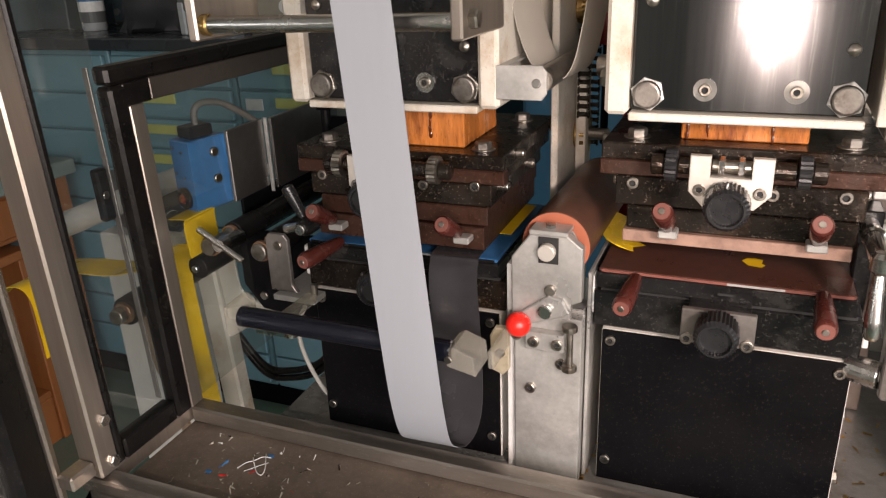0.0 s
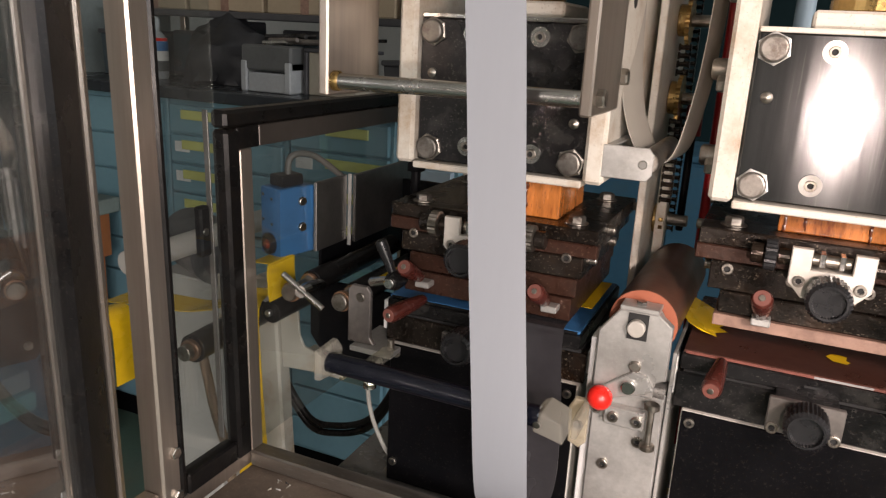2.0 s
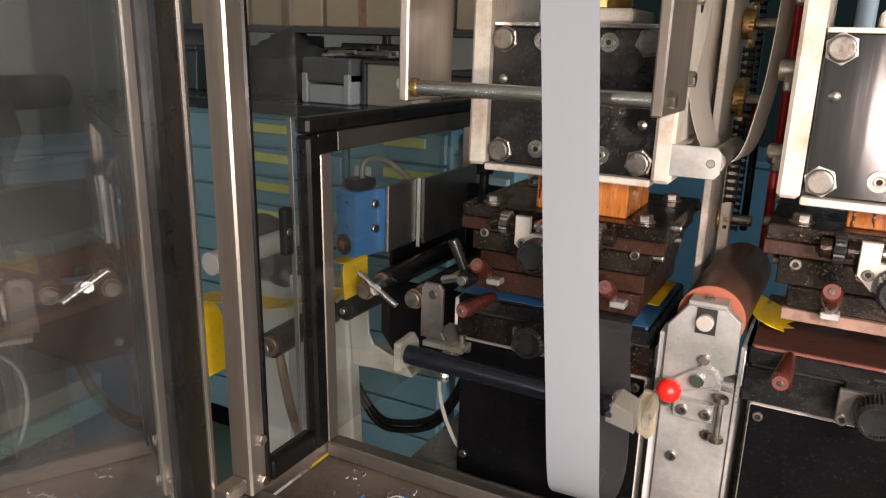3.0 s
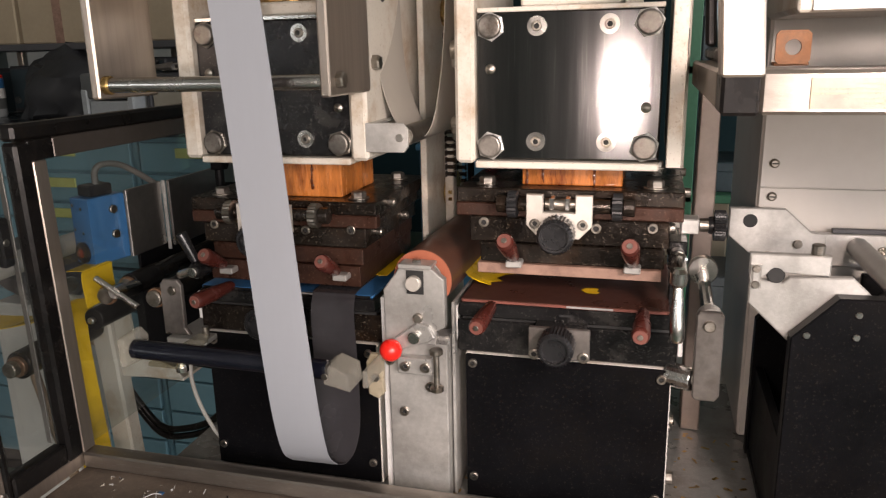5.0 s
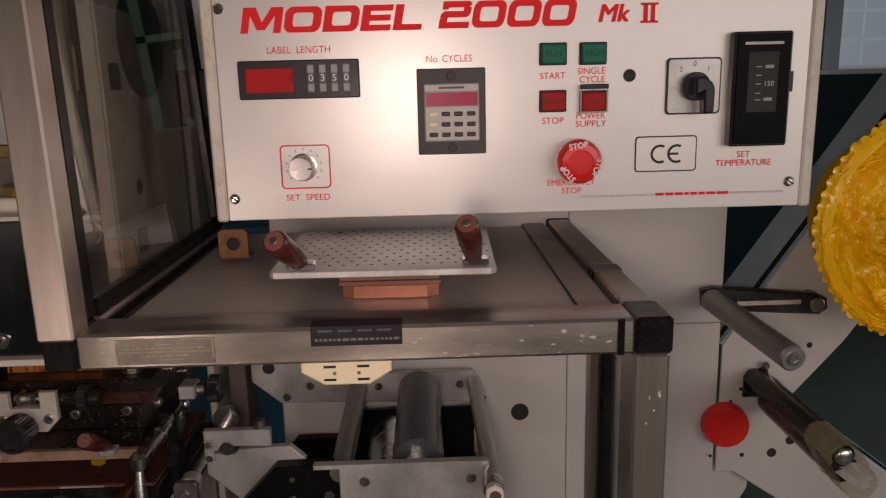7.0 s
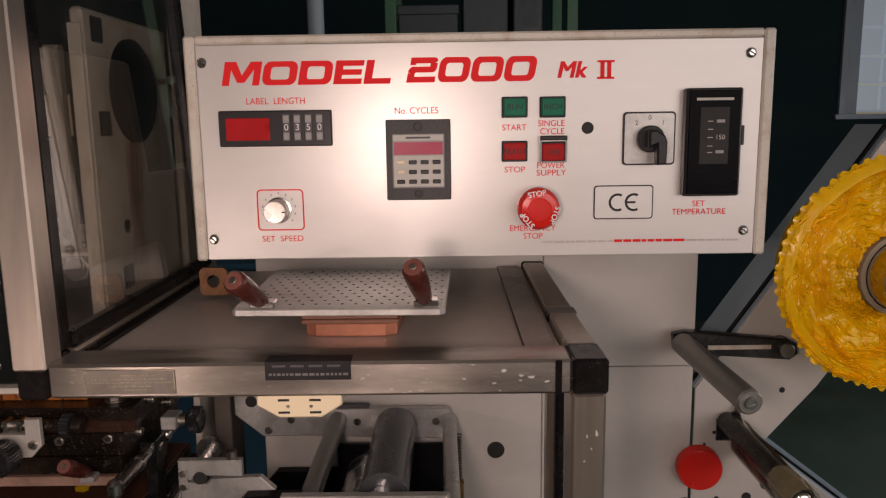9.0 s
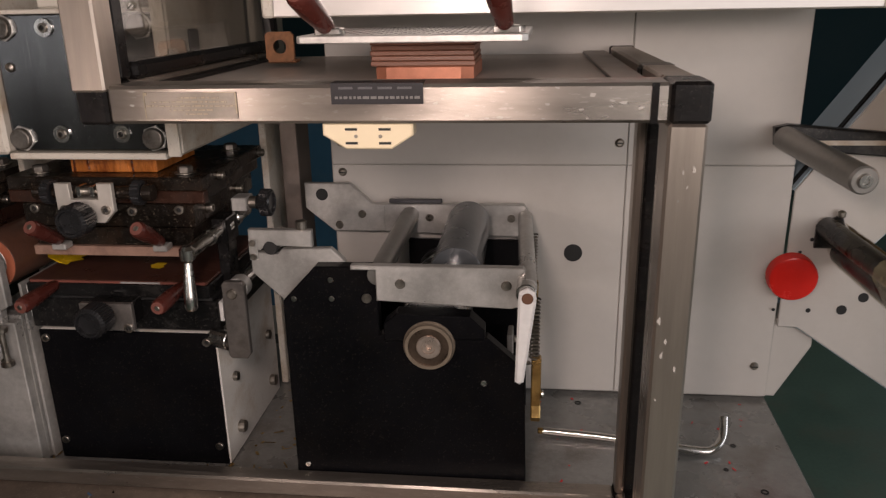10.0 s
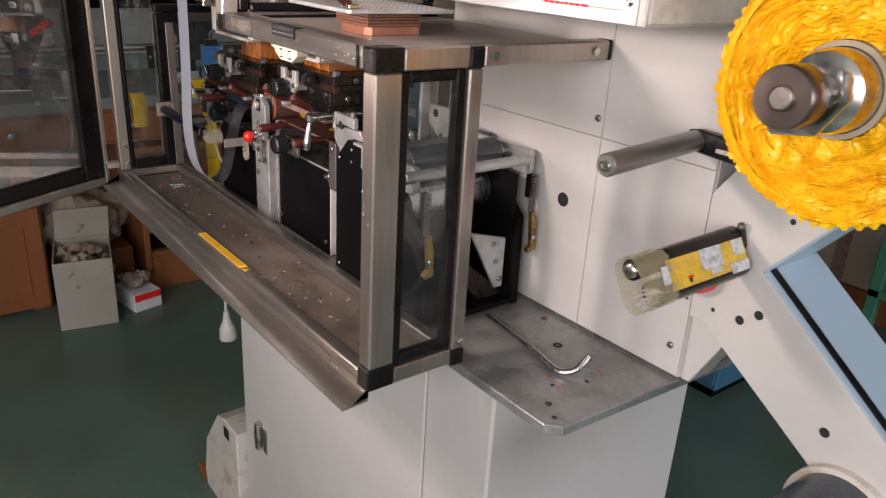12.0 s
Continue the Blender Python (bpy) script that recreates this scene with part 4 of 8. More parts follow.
    br = prism([(kb - 0.0275, F4 + 0.014), (kb - 0.0135, F4 + 0.014), (kb - 0.0135, F4 - 0.001), (kb + 0.0135, F4 - 0.001), (kb + 0.0135, F4 + 0.014), (kb + 0.0275, F4 + 0.014),
                (kb + 0.0275, F4 - 0.012), (kb + 0.017, F4 - 0.023), (kb - 0.017, F4 - 0.023), (kb - 0.0275, F4 - 0.012)], "y", 0.599, 0.605, 0.0006)
    part("knob_bracket", br, BRIGHT, die, "bright steel forked bracket")
    part("bracket_root", box(kb - 0.014, kb + 0.014, 0.6052, G - 0.0002, F4 - 0.02, F4 - 0.002, 0.0006), BRIGHT, die)
    for bx_ in (-0.0085, 0.0045):
        part("link", box(kb + bx_, kb + bx_ + 0.004, 0.602, 0.616, F4 + 0.0005, F4 + 0.0105, 0.0006), CHROME, die)
    part("link_pin", rod((kb - 0.0135, 0.612, F4 + 0.004), (kb + 0.0135, 0.612, F4 + 0.004), 0.0048, 16), BOLT, die)
    for sx in (-1, 1):
        socket(die, (kb + sx * 0.0200, 0.599, F4 - 0.0105), -Y, 0.0044, 0.002)
    knob(die, (kb, 0.598, F4 - 0.0155), 0.0152, h=0.028)

    # table
    tab = thing("press_table", (dx, 0.68, 1.067), "dark steel press table with brown grips and a black knob", "press table", "foil press tables")
    part("table_top", box(L + 0.002, R - 0.007, G + 0.001, 0.785, tz - 0.0028, tz, 0.0006), DIE if plain else BLUE, tab, "brown die plate" if plain else "blue coated die plate")
    part("edge_strip", box(L + 0.004, R - 0.009, G - 0.0003, G + 0.0008, tz - 0.0026, tz - 0.0003, 0), REDFELT if plain else BLACKPL, tab)
    part("edge_patch", box(dx + 0.002, dx + 0.043, G - 0.0009, G - 0.0004, tz - 0.0022, tz - 0.0004, 0), GREYPLASTIC, tab)
    part("rail_plate", box(L + 0.001, R - 0.005, G - 0.003, 0.79, tz - 0.016, tz - 0.003, 0.0012), BLACKPL, tab)
    # black strip: the groove's shade is its colour
    part("groove", box(L + 0.004, R - 0.004, G + 0.001, 0.79, tz - 0.0195, tz - 0.0162, 0), DARKSHADE, tab)
    part("bolster", box(L - 0.001, R + 0.001, G - 0.001, 0.80, 1.0690, tz - 0.0197, 0.0015), BLACKPL if plain else OILY, tab)
    for sx in (-1, 1):
        part("wear_strip", box(dx + sx * 0.1015 - 0.002, dx + sx * 0.1015 + 0.002, 0.630, 0.642, 1.079, tz - 0.008 if sx < 0 else 1.100, 0.0006), WHITE, tab, "white plastic wear strip")
    kp = part("knob_plate", box(kb - 0.0245, kb + 0.0285, 0.599, 0.6050, 1.0800, 1.1080 if plain else 1.102, 0.0008), DARKSTEEL, tab)
    part("knob_housing", box(kb - 0.0205, kb + 0.0245, 0.6052, G - 0.0012, 1.0820, 1.1060 if plain else 1.100, 0.0008), BLACKPL, tab)
    for sx in (-1, 1):
        socket(kp, (kb + 0.002 + sx * 0.0215, 0.599, 1.0835), -Y, 0.0047, 0.002)
    knob(tab, (kb + 0.002, 0.5985, 1.0995 if plain else 1.101), 0.0155, h=0.031)
    grip(tab, (dx - 0.066 if plain else dx - 0.060, G - 0.002, tz - 0.0045 if plain else tz + 0.002), (dx - 0.069, 0.574, tz - 0.0075 if plain else tz + 0.001))
    if plain:
        grip(tab, (dx + 0.069, G - 0.002, tz - 0.0015), (dx + 0.0675, 0.571, tz - 0.0035))
    part("slot", box(dx - 0.004, dx + 0.008, G - 0.0036, G - 0.0031, tz - 0.010, tz - 0.008, 0), DARKSHADE, tab)

    # base box
    bb = thing("press_pedestal", (dx, 0.7, 0.917), "black fronted base box with white painted sides", "machine base", "foil press bases")
    part("front_cover", box(dx - 0.0900, dx + 0.0945, 0.6205, 0.6236, 0.920, 1.0687, 0.0006), BLACKPT, bb, "satin black sheet cover")
    part("body", box(dx - 0.091, dx + 0.0955, 0.624, 0.79, 0.9178, 1.0685, 0.001), WHITEPT, bb)
    for sx in (-1, 1):
        for z in (0.942, 1.0605):
            socket(bb, (dx + 0.002 + sx * 0.085, 0.6205, z), -Y, 0.0042, 0.0028)
    for y in (0.655, 0.76):
        part("side_bolt", rod((dx + 0.0955, y, 0.945), (dx + 0.103, y, 0.945), 0.0065, 14), BOLT, bb)
        part("side_bolt", rod((dx + 0.0955, y, 1.005), (dx + 0.101, y, 1.005), 0.005, 14), BOLT, bb)
    return head, die, tab


press(-0.2045, -0.2105, False, (1.127, 1.147, 1.1635, 1.1825, 1.195, 1.208), 1.1165, "behind the hanging ribbon")
press(0.063, 0.064, True, (1.149, 1.1585, 1.1765, 1.1995, 1.212, 1.2255), 1.1205, "with a bright worn plate")

# clamping lever and linkage at the right of the second press
lev = thing("clamp_lever", (0.16, 0.65, 1.11), "steel clamping lever with a long tapered handle", "lever")
part("arm", lathe((0.159, 0.588, 1.1645), (0.160, 0.735, 1.1655), [(0, 0.0055), (0.02, 0.0068), (0.30, 0.0068), (0.31, 0.0082), (0.34, 0.0082), (0.35, 0.0062), (0.55, 0.0062), (0.56, 0.0092), (0.62, 0.0092), (0.63, 0.0066), (0.72, 0.0066), (0.73, 0.0088), (0.79, 0.0088), (0.80, 0.0066), (1, 0.0066)], 20), CHROME, lev, "stepped steel spindle", True)
part("elbow", lathe((0.159, 0.5865, 1.172), (0.159, 0.5865, 1.1565), [(0, 0.0045), (0.2, 0.0070), (0.8, 0.0070), (1, 0.0042)], 18), CHROME, lev, "", True)
part("handle", lathe((0.159, 0.586, 1.158), (0.1600, 0.579, 1.112), [(0, 0.0036), (0.1, 0.004), (0.7, 0.0060), (0.94, 0.0060), (1, 0.0042)], 16), CHROME, lev, "polished tapered handle", True)
part("bearing_block", box(0.152, 0.168, 0.66, 0.69, 1.150, 1.176, 0.001), BLACKPL, lev)
part("bearing_post", box(0.154, 0.166, 0.664, 0.686, 1.069, 1.1498, 0.001), BLACKPL, lev)
sk_ = thing("adjusting_knob", (0.18, 0.70, 1.17), "ribbed black adjusting knob on a steel block", "knob")
part("block", box(0.1625, 0.1785, 0.690, 0.712, 1.176, 1.190, 0.001), ZINC, sk_)
part("shaft", rod((0.1785, 0.701, 1.183), (0.190, 0.701, 1.183), 0.0065), BOLT, sk_)
knob(sk_, (0.187, 0.701, 1.183), 0.0142, X, 0.016)

stop = thing("stop_bracket", (0.187, 0.65, 1.03), "flat steel stop bracket with a round head screw", "bracket")
part("bar", prism([(0.1765, 1.051), (0.1765, 1.125), (0.179, 1.128), (0.196, 1.128), (0.1985, 1.125), (0.1985, 1.053), (0.195, 1.048), (0.179, 1.048)], "y", 0.611, 0.6185, 0.001), DARKSTEEL, stop)
part("screw", rod((0.187, 0.611, 1.1165), (0.187, 0.608, 1.1165), 0.0050, 14), BOLT, stop)
part("eye", rod((0.188, 0.6187, 1.118), (0.188, 0.634, 1.118), 0.0108, 24), ZINC, stop)
part("stem", rod((0.187, 0.634, 1.119), (0.189, 0.752, 1.120), 0.006, 14), CHROME, stop)
part("round_head", rod((0.189, 0.752, 1.124), (0.189, 0.762, 1.124), 0.0145, 28), CHROME, stop)
part("spacer", rod((0.1560, 0.630, 1.063), (0.177, 0.620, 1.063), 0.0105, 18), CHROME, stop)
part("elbow", tube([(0.174, 0.624, 1.063), (0.182, 0.626, 1.066), (0.184, 0.632, 1.078), (0.184, 0.636, 1.10)], 0.007, 12), ZINC, stop, "", True)

# rubber roller between the presses on its bracket
rb = thing("roller_bracket", (-0.07, 0.6, 0.917), "milled aluminium roller bracket with a red ball lever", "bracket")
part("upper_plate", prism([(-0.0985, 1.082), (-0.0985, 1.133), (-0.083, 1.154), (-0.0525, 1.1545), (-0.0405, 1.145), (-0.0405, 1.100), (-0.0485, 1.096), (-0.0495, 1.082)], "y", 0.602, 0.612, 0.001), ZINC, rb)
part("lower_plate", box(-0.0975, -0.0400, 0.606, 0.618, 0.918, 1.0815, 0.001), ZINC, rb)
part("back_plate", box(-0.0965, -0.041, 0.6185, 0.64, 0.918, 1.085, 0.001), ZINC, rb)
part("side_skin", box(-0.1055, -0.0980, 0.612, 0.64, 0.918, 1.122, 0.0006), WHITE, rb)
part("end_slot", box(-0.0755, -0.0595, 0.6005, 0.6018, 1.1310, 1.1530, 0), DARKSHADE, rb)
part("shaft_end", rod((-0.0680, 0.6010, 1.1420), (-0.0680, 0.594, 1.1420), 0.0070, 20), BRIGHT, rb)
part("cap_bar", box(-0.0830, -0.0520, 0.600, 0.6205, 1.1548, 1.1585, 0.0006), ZINC, rb)
part("cap_screw", hexhead((-0.0680, 0.610, 1.1586), Z, 0.0045, 0.003), CHROME, rb)
part("latch_arm", prism([(-0.090, 1.086), (-0.066, 1.1045), (-0.055, 1.1015), (-0.049, 1.091), (-0.054, 1.087), (-0.084, 1.076)], "y", 0.597, 0.604, 0.001), ZINC, rb)
part("latch_pin", rod((-0.068, 0.5968, 1.091), (-0.068, 0.592, 1.091), 0.0058, 16), CHROME, rb)
part("latch_screw", rod((-0.0655, 0.611, 1.108), (-0.0655, 0.598, 1.108), 0.0046, 14), BOLT, rb)
part("ball", lathe((-0.0890, 0.6005, 1.079), (-0.0890, 0.5795, 1.079), [(0, 0.003)] + [(0.5 - 0.5 * math.cos(math.pi * i / 10), 0.0105 * math.sin(math.pi * i / 10)) for i in range(1, 10)] + [(1, 0.0006)], 24), RED, rb, "glossy red ball knob", True)
part("block", box(-0.0855, -0.0525, 0.596, 0.6058, 1.054, 1.070, 0.001), ZINC, rb)
for x, z in ((-0.0775, 1.062), (-0.058, 1.062), (-0.083, 1.011), (-0.0565, 1.039), (-0.092, 1.067)):
    socket(rb, (x, 0.606 if z < 1.05 else 0.596, z), -Y, 0.0047, 0.003)
part("adjuster", rod((-0.0475, 0.596, 1.042), (-0.0475, 0.596, 1.080), 0.0028, 12), BOLT, rb)
for z in (1.0395, 1.076):
    part("adjuster_nut", rod((-0.0475, 0.596, z), (-0.0475, 0.596, z + 0.005), 0.0064, 14), BOLT, rb)
rl = thing("rubber_roller", (-0.07, 0.7, 1.12), "worn brown rubber covered feed roller", "roller", move=(0.003, 0, 0.0015))
part("cover", lathe((-0.070, 0.624, 1.137), (-0.066, 0.80, 1.137), [(0, 0.022), (0, 0.0275), (0.004, 0.0282), (0.996, 0.0282), (1, 0.0275), (1, 0.015)], 40), ROLLER, rl, "", True)
part("end_ring", ring((-0.070, 0.6228, 1.137), (-0.070, 0.6238, 1.137), 0.0195, 0.0280, 40), ROLLEND, rl)
part("core", rod((-0.070, 0.6235, 1.137), (-0.066, 0.80, 1.137), 0.0194, 30), ZINC, rl)
part("web_plate", box(-0.0395, -0.0365, 0.622, 0.74, 0.918, 1.118, 0.0005), ZINC, rb)

# ---- third unit: the feed rollers in a black frame ----
u3 = thing("feed_unit", (0.355, 0.68, 0.917), "black framed feed unit with aluminium bars and rollers", "feed unit")
SIDE = [(0.245, 0.918), (0.245, 1.121), (0.277, 1.155), (0.333, 1.156), (0.333, 1.090), (0.431, 1.090), (0.465, 1.059), (0.468, 0.918)]
fp = part("front_plate", prism(SIDE, "y", 0.585, 0.599, 0.001), BLACKPT, u3, "scuffed satin black plate")
part("back_plate", prism([(0.245, 0.918), (0.245, 1.07), (0.262, 1.09), (0.431, 1.090), (0.465, 1.059), (0.468, 0.918)], "y", 0.768, 0.782, 0.001), BLACKPT, u3)
part("floor_plate", box(0.247, 0.466, 0.5995, 0.7675, 0.919, 0.927, 0.001), BLACKPT, u3)
part("left_web", box(0.248, 0.256, 0.5995, 0.7675, 0.928, 1.02, 0.001), BLACKPT, u3)
part("bearing_cap", prism([(0.338, 1.0865), (0.338, 1.103), (0.350, 1.1135), (0.416, 1.1120), (0.429, 1.0995), (0.429, 1.0905)], "y", 0.580, 0.5995, 0.001), BLACKPT, u3)
wh = part("bearing_flange", lathe((0.379, 0.5848, 1.084), (0.379, 0.5740, 1.084), [(0, 0.0185), (0, 0.0235), (0.55, 0.0235), (0.7, 0.0222), (1, 0.0215), (1, 0.0185), (0, 0.0185)], 40, close=False), mat("worn_bronze_ring", (0.36, 0.29, 0.22), 0.40, 0.6), u3)
part("bearing_seal", ring((0.379, 0.5848, 1.084), (0.379, 0.5755, 1.084), 0.0108, 0.0183, 36), mat("greasy_brown_steel", (0.14, 0.10, 0.075), 0.35, 0.8, 0.7, 1.2, 60, 300), wh)
part("shaft_end", lathe((0.379, 0.5848, 1.084), (0.379, 0.5735, 1.084), [(0, 0.0112), (0.9, 0.0112), (1, 0.0102), (1, 0.006), (0.85, 0.0055), (0.85, 0.003), (0.5, 0.0028), (0.5, 0.0005)], 30), mat("warm_turned_steel", (0.48, 0.40, 0.34), 0.34, 0.7, 0.8, 1.1, 40, 300, 0.05), wh, "turned steel shaft end", True)
for x, z, r in ((0.256, 1.124, 0.0028), (0.291, 1.125, 0.0028), (0.291, 1.143, 0.0028), (0.323, 1.126, 0.0046), (0.428, 1.045, 0.003), (0.256, 0.95, 0.0028)):
    part("pin", rod((x, 0.5852, z), (x, 0.583, z), r, 14), CHROME if r < 0.004 else BOLT, fp)
for y0, y1 in ((0.574, 0.5838), (0.783, 0.792)):
    bar = part("upper_bar", prism([(0.312 if y0 < 0.7 else 0.292, 1.1605), (0.312 if y0 < 0.7 else 0.292, 1.1565), (0.334 if y0 < 0.7 else 0.2925, 1.1565), (0.334 if y0 < 0.7 else 0.2925, 1.128), (0.452, 1.123), (0.464, 1.126), (0.4655, 1.133), (0.4655, 1.1565), (0.462, 1.1605)], "y", y0, y1, 0.001), ZINC, u3, "rough milled aluminium bar")
    for x in (0.356, 0.448):
        part("pin", rod((x, y0, 1.145), (x, y0 - 0.002, 1.145), 0.0045, 14), BOLT, bar)
part("top_strip", box(0.31, 0.37, 0.784, 0.790, 1.161, 1.1655, 0.0006), DARKGREY, u3)
# hooked plates that carry the web guide
arm = part("back_arm", prism([(0.213, 1.184), (0.266, 1.184), (0.291, 1.161), (0.305, 1.160), (0.305, 1.128), (0.245, 1.128), (0.213, 1.155)], "y", 0.7825, 0.790, 0.001), ZINC, u3)
part("hole", rod((0.233, 0.7822, 1.171), (0.233, 0.7826, 1.171), 0.007, 20), DARKSHADE, arm)
for x, z in ((0.279, 1.149), (0.252, 1.136)):
    part("screw", rod((x, 0.7825, z), (x, 0.779, z), 0.0045, 14), BOLT, arm)
arm = part("front_arm", prism([(0.2135, 1.163), (0.2135, 1.143), (0.245, 1.113), (0.278, 1.147), (0.302, 1.1545), (0.2885, 1.1675), (0.243, 1.1655), (0.238, 1.161)], "y", 0.5995, 0.608, 0.001), ZINC, u3)
part("clamp_bar", prism([(0.2125, 1.184), (0.2125, 1.1675), (0.223, 1.1645), (0.231, 1.1725), (0.239, 1.169), (0.2715, 1.168), (0.2715, 1.184)], "y", 0.5995, 0.608, 0.001), ZINC, arm)
part("bore", rod((0.2325, 0.5992, 1.167), (0.2325, 0.6085, 1.167), 0.0068, 20), DARKSHADE, arm)
part("link", prism([(0.2135, 1.176), (0.2215, 1.176), (0.2215, 1.156), (0.2135, 1.156)], "y", 0.5965, 0.5993, 0.002), ZINC, arm)
for z in (1.1725, 1.1595):
    part("link_screw", rod((0.2175, 0.5965, z), (0.2175, 0.595, z), 0.0032, 12), BOLT, arm)
part("clamp_screw", rod((0.262, 0.604, 1.184), (0.262, 0.604, 1.1925), 0.005, 14), BOLT, arm)
# rollers
part("guide_roller", rod((0.334, 0.5845, 1.148), (0.334, 0.783, 1.148), 0.0100, 24), mat("dull_grey_roller", (0.30, 0.29, 0.27), 0.35, 0.8), u3, "", True)
ur = part("rubber_roller", rod((0.402, 0.602, 1.146), (0.402, 0.765, 1.146), 0.0235, 32), mat("blue_black_roller", (0.10, 0.11, 0.12), 0.28, 0.5, stain=(0.2, 0.2, 0.2), stain_amount=0.4, stain_scale=20), u3, "", True)
part("roller_collar", rod((0.400, 0.586, 1.145), (0.400, 0.602, 1.145), 0.012, 24), CHROME, ur)
part("roller_collar", rod((0.400, 0.765, 1.145), (0.400, 0.783, 1.145), 0.012, 24), CHROME, ur)
# added black plate that keeps the gap behind the rollers dark
part("rear_guard", box(0.335, 0.462, 0.7595, 0.7655, 1.060, 1.127, 0.001), BLACKPT, u3)
part("drive_roller", rod((0.379, 0.601, 1.088), (0.379, 0.758, 1.088), 0.034, 40), mat("turned_aluminium", (0.60, 0.60, 0.58), 0.25, 1.0, 0.85, 1.08, 20, 300, 0.06, 600, 0.08, (1, 6, 1)), u3, "", True)
part("tie_rod", rod((0.4665, 0.556, 1.150), (0.4635, 0.780, 1.148), 0.0078, 20), ZINC, u3, "", True)
# handle on the tie rod
hd = part("lever_hub", rod((0.465, 0.545, 1.149), (0.4655, 0.572, 1.149), 0.0085, 20), CHROME, u3)
part("lever_handle", prism([(0.459, 1.152), (0.466, 1.1555), (0.4725, 1.152), (0.4735, 1.146), (0.464, 1.071), (0.4605, 1.0685), (0.4565, 1.071), (0.4585, 1.146)], "y", 0.539, 0.5455, 0.0018), WHITE, hd, "white lacquered lever")
part("lever_screw", rod((0.466, 0.5393, 1.1475), (0.466, 0.5378, 1.1475), 0.0048, 16), mat("rusty_screw", (0.20, 0.10, 0.06), 0.6, 0.6), hd)
# springs with over-centre latches
for y in (0.592, 0.786):
    pts = []
    turns, n0, n1 = 16, 1.126, 1.068
    for i in range(turns * 8 + 1):
        a = 2 * math.pi * i / 8
        pts.append((0.4735 + 0.0042 * math.cos(a), y + 0.0042 * math.sin(a), n0 + (n1 - n0) * i / (turns * 8)))
    bm = bmesh.new()
    vs = []
    for p in pts:
        p = Vector(p)
        out = Vector((p.x - 0.4735, p.y - y, 0)).normalized()
        vs.append([bm.verts.new(p + 0.0011 * q) for q in (out, Z, -out, -Z)])
    for a, b in zip(vs, vs[1:]):
        for k in range(4):
            bm.faces.new((a[k], a[(k + 1) % 4], b[(k + 1) % 4], b[k]))
    sp = part("spring", bm, BOLT, u3, "dark coil spring", True)
    part("latch", prism([(y - 0.004, 1.070), (y + 0.004, 1.070), (y + 0.010, 1.045), (y + 0.011, 1.008), (y - 0.002, 1.004), (y - 0.006, 1.010), (y + 0.002, 1.018), (y - 0.001, 1.05)], "x", 0.471, 0.480, 0.001), BRASS, sp, "yellow passivated latch")
    part("latch_screw", rod((0.480, y + 0.003, 1.030), (0.483, y + 0.003, 1.030), 0.004, 12), CHROME, sp)
    part("hook_block", box(0.461, 0.469, y - 0.005, y + 0.005, 1.090, 1.125, 0.001), BLACKPT, u3)
part("brace", prism([(0.602, 1.05), (0.625, 1.05), (0.765, 0.935), (0.765, 0.928), (0.72, 0.928)], "x", 0.440, 0.446, 0.001), OILY, u3)
bk = part("bracket_plate", prism([(0.690, 1.045), (0.760, 1.025), (0.760, 0.945), (0.745, 0.945)], "x", 0.4465, 0.4525, 0.001), ZINC, u3)
for y, z in ((0.735, 1.02), (0.742, 0.99), (0.752, 0.96)):
    part("screw", rod((0.4525, y, z), (0.456, y, z), 0.004, 12), BOLT, bk)
part("drawbar", rod((0.468, 0.60, 1.06), (0.468, 0.60, 1.058), 0.003, 8), BOLT, u3)

# ivory connector under the front rail
iv = thing("ivory_terminal_clip", (0.36, 0.46, 1.286), "yellowed ivory plastic terminal clip under the rail", "terminal clip")
part("body", prism([(0.331, 1.3045), (0.3905, 1.3045), (0.3905, 1.2965), (0.376, 1.2875), (0.346, 1.2875), (0.331, 1.2965)], "y", 0.446, 0.462, 0.001), IVORY, iv)
for x in (0.350, 0.372):
    for z in (1.2915, 1.3005):
        part("slot", box(x - 0.004, x + 0.004, 0.4454, 0.4458, z - 0.0008, z + 0.0008, 0), DARKSHADE, iv)
    part("pin", rod((x + (0.003 if x < 0.36 else -0.003), 0.4458, 1.296), (x + (0.003 if x < 0.36 else -0.003), 0.445, 1.296), 0.0012, 10), BOLT, iv)

# stickers on the front rail
st = thing("rail_sticker", (0.369, 0.438, 1.317), "black printed sticker wrapped over the steel rail", "sticker")
part("film", prism([(0.4386, 1.3175), (0.4394, 1.3175), (0.4394, 1.3300), (0.452, 1.3303), (0.452, 1.3309), (0.4386, 1.3306)], "x", 0.340, 0.3985, 0), BLACKPLASTIC, st)
FAINT = mat("faint_grey_print", (0.13, 0.125, 0.12), 0.5)
rnd = random.Random(4)
x = 0.3425
while x < 0.395:
    w = rnd.uniform(0.0012, 0.0042)
    part("print_bar", box(x, min(x + w, 0.3965), 0.4382, 0.4385, 1.3208, 1.3224, 0), FAINT, st)
    x += w + 0.0011
for i in range(4):
    part("print_bar", box(0.345 + i * 0.0125, 0.354 + i * 0.0125, 0.4382, 0.4385, 1.3268, 1.3282, 0), DARKGREY, st)
s2 = thing("worn_sticker", (0.246, 0.439, 1.309), "worn clear sticker with scratched printing on the rail", "sticker")
part("film", box(0.2155, 0.278, 0.4393, 0.4397, 1.3085, 1.3255, 0), mat("worn_clear_film", (0.20, 0.18, 0.155), 0.42, 0.8, 0.6, 1.2, 40, 240, 0.06), s2)
OLDGOLD = mat("rubbed_gold_print", (0.34, 0.29, 0.20), 0.5, 0.3, 0.5, 1.2, 160, 400)
